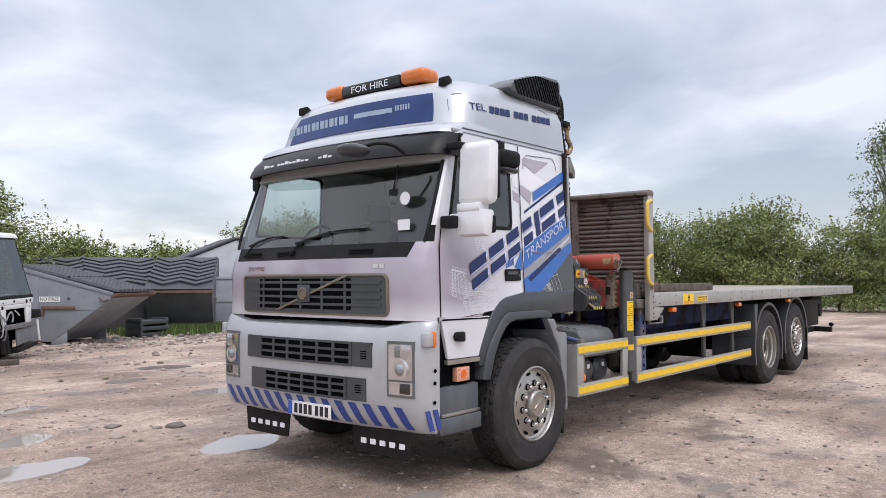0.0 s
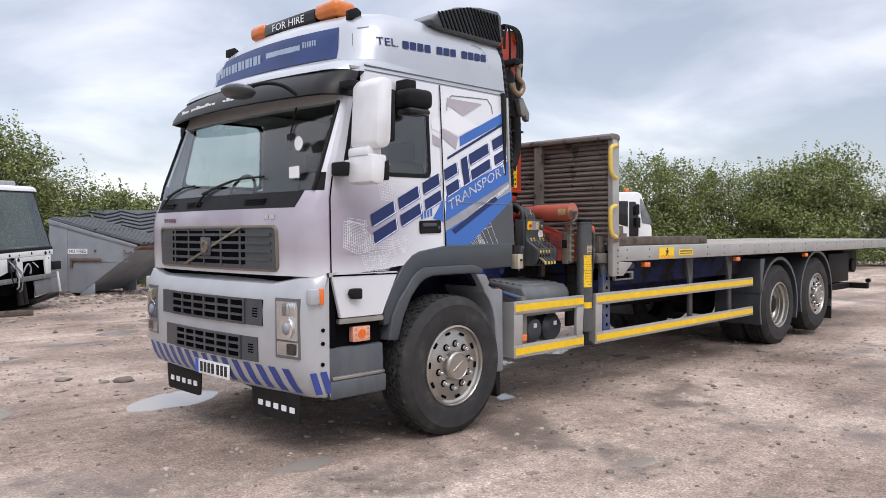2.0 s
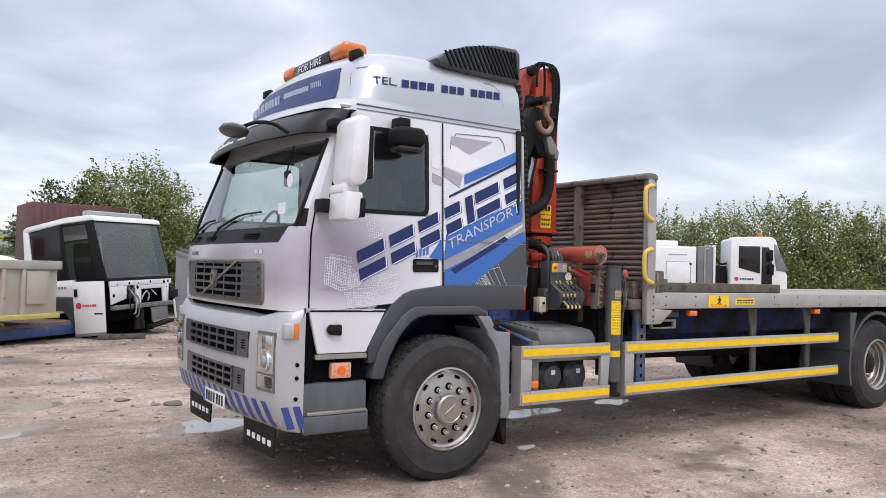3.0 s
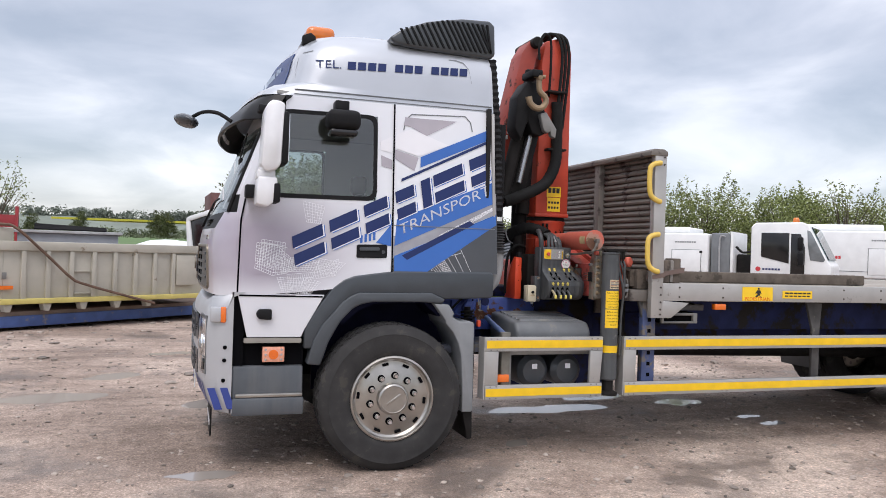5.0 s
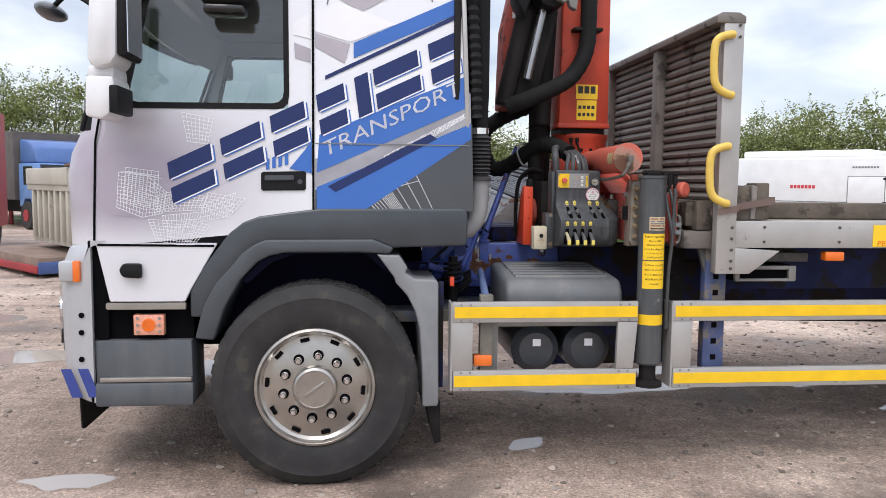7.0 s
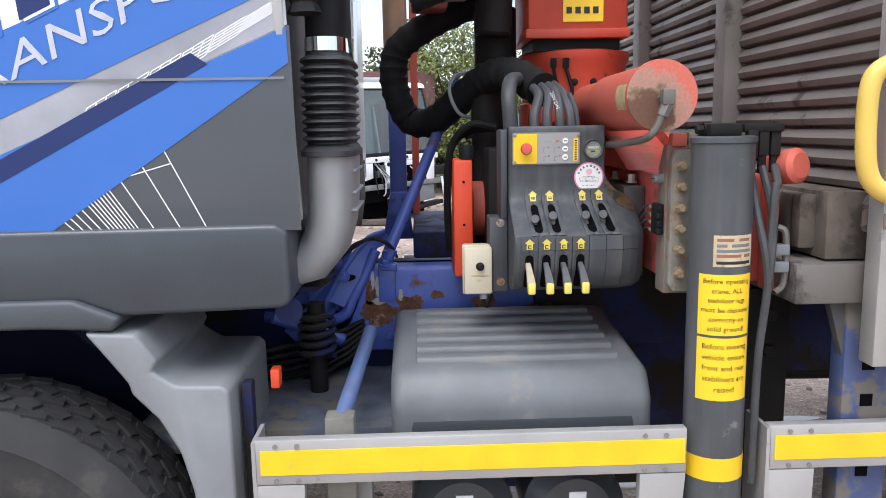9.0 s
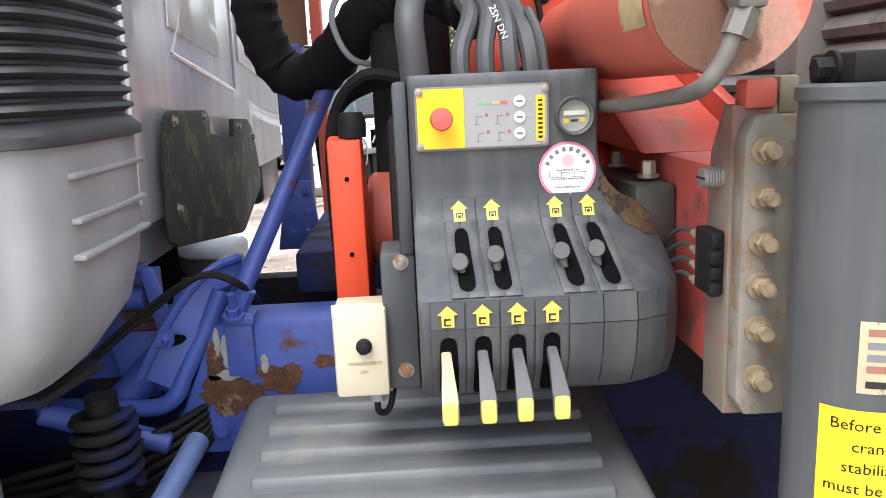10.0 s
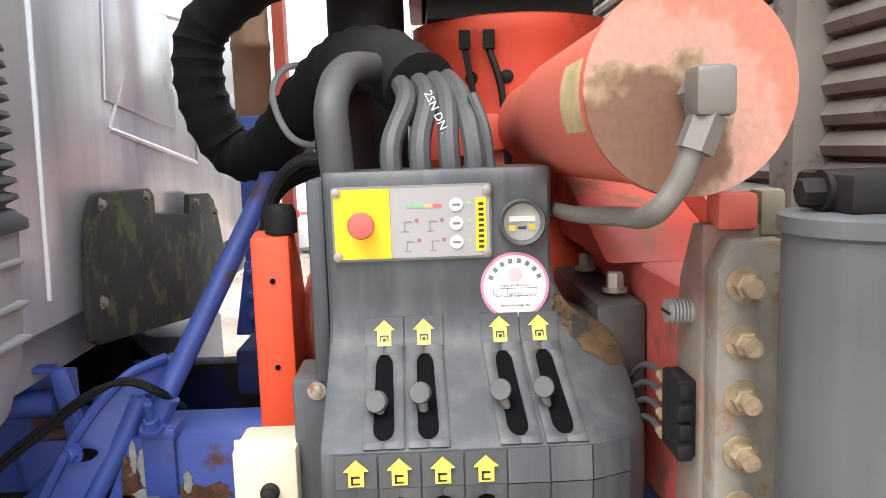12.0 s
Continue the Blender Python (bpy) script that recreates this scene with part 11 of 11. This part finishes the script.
g = B(); box(g, 0, 8.0, 0.02, 2.9, 0.10, 0.33, 0.01); part("deck", g, RAMPTOP, rk)
g = B(); box(g, -0.02, 8.02, -0.03, 0.02, 0.07, 0.26, 0.008); part("side_beam", g, RAMPBLUE, rk, "worn blue side beam")
g = B(); box(g, -0.04, 0.0, 0.0, 2.9, 0.08, 0.20, 0.006); part("end_beam", g, REDPAINT, rk, "red end beam")
for k in range(3):
    g = B(); box(g, 1.0 + k * 2.6, 1.3 + k * 2.6, 0.3, 2.6, 0.0, 0.10, 0.004); part("packer", g, WOOD, rk)
rk.matrix_basis = pose(-3.48, 8.72, 0, 0, 0, 42)

# ---- things beyond the tipper ----
rr = thing("red_chassis", "dull red steel frame beyond the tipper body", "frame")
g = B(); box(g, 0, 5, 0, 0.10, 1.45, 2.0, 0.01); part("side_beam", g, REDPAINT, rr)
for x in (0, 1.6, 3.2, 4.9):
    g = B(); box(g, x, x + 0.10, -0.02, 0.12, 0.0, 2.25, 0.01); part("upright", g, REDPAINT, rr)
rr.matrix_basis = pose(-10.6, 24.1, 0, 0, 0, -1) @ Matrix.Diagonal((1, 1, 1.18, 1))
cab_ = thing("site_cabin", "grey flat-roofed cabin beyond the tipper", "cabin")
g = B(); box(g, 0, 2.6, 0, 2.4, 0.0, 1.75, 0.02); part("body", g, SKIPGREY, cab_)
g = B(); box(g, -0.1, 2.7, -0.1, 2.5, 1.75, 1.83, 0.01); part("roof", g, LTGREY, cab_)
g = B()
for k in range(4):
    tube(g, [(0.4, 0.4 + 0.1 * k, 1.88 + 0.04 * k), (2.3, 0.5 + 0.08 * k, 1.87 + 0.02 * k)], 0.035, 6, 1)
part("pipes_on_roof", g, BLACK, cab_, "black pipes lying on the roof")
cab_.matrix_basis = pose(-4.6, 18.6, 0, 0, 0, 8)
wd = thing("white_hood", "white moulded hood lying in the yard", "hood"); g = B(); lathe(g, [(1.0, 0), (0.98, 0.3), (0.85, 0.5), (0.5, 0.62), (0.1, 0.66)], (0, 0, 0), (0, 0, 1), 28); part("shell", g, WHITE, wd); wd.matrix_basis = pose(-0.6, 17.2, 1.01, 0, 0, 0)
wp_ = thing("pallet_stack", "stack of grey timber pallets", "pallets")
for k in range(7):
    g = B(); box(g, -0.8, 0.8, -0.8, 0.8, k * 0.145, k * 0.145 + 0.10, 0.01); part("pallet", g, WOOD, wp_)
wp_.matrix_basis = pose(-0.6, 17.2, 0, 0, 0, 10)


# ---- blue box lorry in the far corner ----
bl = thing("blue_lorry", "light blue box lorry with a high air dam", "lorry")
g = B(); prism(g, [(0, 0.75), (0.0, 1.55), (0.22, 2.15), (1.6, 2.15), (1.6, 0.75), (1.35, 0.75), (1.2, 1.0), (0.75, 1.0), (0.6, 0.75)], "y", -1.1, 1.1, 0.04); part("cab", g, BLUECAB, bl)
g = B(); prism(g, [(0.25, 2.15), (0.5, 2.65), (0.85, 2.85), (1.6, 2.95), (1.6, 2.15)], "y", -1.05, 1.05, 0.08, 3); part("air_dam", g, BLUECABD, bl, "blue roof air dam")
g = B(); m_ = Matrix.Translation((0.38, 0, 2.30)) @ Matrix.Rotation(radians(26), 4, "Y"); box(g, -0.03, -0.005, -0.75, 0.75, 0, 0.26, 0.01, m=m_); part("header_plate", g, WHITE, bl, "white header plate with bars")
for k in range(6):
    g = B(); box(g, -0.036, -0.03, -0.30 + k * 0.10, -0.235 + k * 0.10, 0.08, 0.18, 0, m=m_); part("plate_bar", g, DECNAVY, bl)
g = B(); m_ = Matrix.Translation((0.0, 0, 1.56)) @ Matrix.Rotation(radians(20), 4, "Y"); box(g, -0.012, 0.0, -0.98, 0.98, 0, 0.58, 0, m=m_); part("windscreen", g, GLOSSBLK, bl)
for y in (-1.105, 1.1):
    g = B(); prism(g, [(0.35, 1.5), (0.50, 2.05), (1.2, 2.05), (1.2, 1.45)], "y", y, y + 0.006); part("side_window", g, GLOSSBLK, bl)
for x, y in ((1.0, -1.0), (1.0, 1.0), (5.0, -1.0), (5.0, 1.0)):
    g = B(); lathe(g, [(0.2, 0.0), (0.43, 0.0), (0.46, 0.04), (0.46, 0.22), (0.43, 0.26)], (x, y - 0.13, 0.46), (0, 1, 0), 28); wh = part("wheel", g, RUBBER, bl)
    g = B(); cyl(g, (x, y - 0.15, 0.46), (x, y + 0.15, 0.46), 0.2, n=18); part("rim", g, REDPAINT, wh)
for y in (-1.2, 1.15):
    g = B(); box(g, 0.2, 0.28, y, y + 0.2, 1.35, 1.75, 0.02); part("mirror", g, BLACK, bl)
g = B(); box(g, 1.7, 6.4, -1.2, 1.2, 0.95, 3.2, 0.03); part("box_body", g, mat("faded_dark_curtain", (0.10, 0.09, 0.085), 0.8, 0, 0.2, 3), bl)
g = B(); box(g, 0.3, 6.3, -0.45, 0.45, 0.5, 0.9); part("chassis", g, GRIME, bl)
g = B(); box(g, -0.05, 0.1, -1.1, 1.1, 0.42, 0.78, 0.02); part("bumper", g, DKGREY, bl)
bl.matrix_basis = pose(-7.39, 21.29, 0, 0, 0, 133.7) @ Matrix.Diagonal((0.96, 0.96, 0.96, 1))
rl = thing("red_trailer", "red and white box trailer parked at the yard's edge", "trailer")
g = B(); box(g, 0, 3.0, 0, 2.3, 0.45, 3.15, 0.03); part("box_body", g, REDPAINT, rl)
g = B(); box(g, -0.02, 0.0, 0.1, 2.3, 1.0, 3.0); part("rear_doors", g, WHITE, rl)
for x in (0.8, 2.2):
    g = B(); cyl(g, (x, 0.1, 0.48), (x, 0.4, 0.48), 0.48, n=24); part("wheel", g, RUBBER, rl)
g = B(); box(g, 0.2, 2.8, 0.8, 1.6, 0.3, 0.9); part("chassis", g, GRIME, rl)
rl.matrix_basis = pose(-6.35, 13.30, 0, 0, 0, 106)


# ---- parked road sweepers ----
def make_sweeper(label, tall=False):
    """A white sweeper lorry that faces +x; the near side looks along -y."""
    s = thing("road_sweeper", label, "sweeper", group="parked sweepers")
    side = [(0, 0.75), (0, 2.28), (0.10, 2.38), (1.15, 2.40), (1.30, 2.32), (1.72, 1.42), (1.80, 1.30), (1.80, 0.62), (1.5, 0.55), (1.35, 0.95), (0.6, 0.95), (0.45, 0.75)]
    if tall:
        side = [(0, 0.75), (0, 2.30), (0.08, 2.38), (1.18, 2.40), (1.32, 2.32), (1.60, 1.42), (1.66, 1.30), (1.66, 0.62), (1.5, 0.55), (1.35, 0.95), (0.6, 0.95), (0.45, 0.75)]
    g = B(); prism(g, side, "y", 0, 2.1, 0.035, 3)
    cb_ = part("cab", g, WHITE, s)
    g = B(); prism(g, [(0.24, 1.50), (0.24, 2.12), (0.87, 2.12), (0.87, 1.34)], "y", -0.012, 0.0, 0.003); part("side_window", g, GLOSSBLK, cb_)
    g = B(); prism(g, [(0.91, 0.98), (0.91, 2.10), (1.12, 2.10), (1.22, 1.75), (1.22, 0.98)], "y", -0.010, 0.0, 0.003); part("side_window", g, GLOSSBLK, cb_)
    # opaque pane whose grey stands for the reflected sky
    g = B(); prism(g, [(1.26, 2.20), (1.34, 2.16), (1.66, 1.46), (1.62, 1.40), (1.34, 1.44), (1.28, 1.80)], "y", -0.010, 0.0, 0.003); part("windscreen_return", g, mat("grey_sky_glass", (0.20, 0.22, 0.23), 0.08, 0.0, 0.3, 4.0), cb_)
    a = math.atan2(1.72 - 1.30, 2.32 - 1.42)
    g = B(); m_ = Matrix.Translation((1.735, 0, 1.44)) @ Matrix.Rotation(-a, 4, "Y"); box(g, -0.01, 0.012, 0.12, 1.98, 0.02, 0.92, 0, m=m_); part("windscreen", g, glass_mat("sweeper_glass", (0.35, 0.42, 0.43)), cb_)
    g = B(); box(g, 1.10, 1.22, -0.30, -0.10, 1.30, 1.62, 0.03); box(g, 1.08, 1.2, -0.28, -0.10, 1.70, 2.02, 0.04); box(g, 1.12, 1.18, -0.12, 0.02, 1.5, 1.56); part("mirror", g, BLACK, s, "black door mirrors")
    g = B(); lathe(g, [(0.08, 0), (0.075, 0.1), (0.05, 0.14)], (0.95, 0.5, 2.40), (0, 0, 1), 16); part("beacon", g, BEACON, s, "orange beacon")
    g = B(); lathe(g, [(0.06, 0), (0.06, 0.004), (0.035, 0.004)], (0.18, -0.002, 1.18), (0, -1, 0), 20); part("emblem_ring", g, REDINK, cb_)
    for k in range(6):
        g = B(); box(g, 0.28 + k * 0.07, 0.33 + k * 0.07, -0.006, 0.0, 1.155, 1.205); part("emblem_bar", g, DECNAVY, cb_)
    g = B(); box(g, 0.66, 0.80, -0.012, 0.0, 0.98, 1.04, 0.004); part("door_handle", g, BLACK, cb_)
    g = B(); box(g, -0.98, -0.50, 0.1, 1.9, 0.8, 2.10, 0.05); part("engine_shroud", g, MIDGREY, s, "grey engine shroud")
    g = B(); box(g, -0.50, -0.43, 0.08, 1.95, 0.8, 2.14, 0.02); part("shroud_frame", g, WHITE, s)
    g = B(); box(g, -4.6, -1.02, 0, 2.1, 0.85, 2.08, 0.05, 3); bd_ = part("hopper_body", g, WHITE, s)
    g = B(); box(g, -4.4, -1.55, 0.3, 1.8, 2.08, 2.26, 0.06, 3); part("hopper_top", g, WHITE, s)
    g = B(); box(g, -1.92, -1.20, -0.014, 0.0, 0.95, 1.62, 0.006); part("locker_door", g, WHITE, bd_)
    for z in (1.0, 1.55):
        g = B(); box(g, -1.23, -1.16, -0.02, -0.01, z, z + 0.05); part("hinge", g, BLACK, bd_)
    for x0, x1, z0, z1 in ((-1.93, -1.19, 1.625, 1.635), (-1.935, -1.925, 0.95, 1.63), (-1.195, -1.185, 0.95, 1.63), (-4.2, -1.8, 1.02, 1.035)):
        g = B(); box(g, x0, x1, -0.010, 0.0, z0, z1); part("door_gap", g, MIDGREY, bd_)
    for k in range(7):
        g = B(); box(g, -3.15 + k * 0.08, -3.09 + k * 0.08, -0.006, 0, 1.34, 1.42); part("emblem_bar", g, REDINK, bd_)
    for k in range(9):
        g = B(); box(g, -1.85 + k * 0.06, -1.81 + k * 0.06, -0.006, 0, 1.82, 1.86); part("marking_bar", g, MIDGREY, bd_)
    for x in (0.98, -3.0):
        for y in (0.05, 1.75):
            g = B(); lathe(g, [(0.2, 0.0), (0.40, 0.0), (0.43, 0.04), (0.43, 0.24), (0.40, 0.28)], (x, y, 0.43), (0, 1, 0), 24); part("wheel", g, RUBBER, s)
    g = B(); box(g, -4.1, 1.6, 0.6, 1.5, 0.5, 0.85); part("chassis", g, GRIME, s)
    g = B(); box(g, -0.42, -0.04, 0.5, 1.7, 0.85, 1.55, 0.04); tube(g, [(-0.40, 0.3, 1.75), (-0.25, 0.32, 1.6), (-0.05, 0.3, 1.62)], 0.03, 8, 4); part("engine_pipes", g, GRIME, s, "dark engine and pipes behind the cab")
    g = B(); tube(g, [(-0.75, 0.06, 0.95), (-0.75, 0.05, 1.95), (-0.62, 0.06, 2.0)], 0.022, 8, 3); part("grab_rail", g, LTGREY, s)
    return s


sw1 = make_sweeper("white road sweeper parked behind the deck")
sw2 = make_sweeper("large white road sweeper parked before the hedge", True)
sw2.matrix_basis = pose(23.2, 13.0, 0, 0, 0, -46) @ Matrix.Diagonal((1.20, 1.22, 1.30, 1))
sw1.matrix_basis = pose(16.0, 13.7, 0, 0, 0, -50) @ Matrix.Diagonal((1.22, 1.2, 1.15, 1))
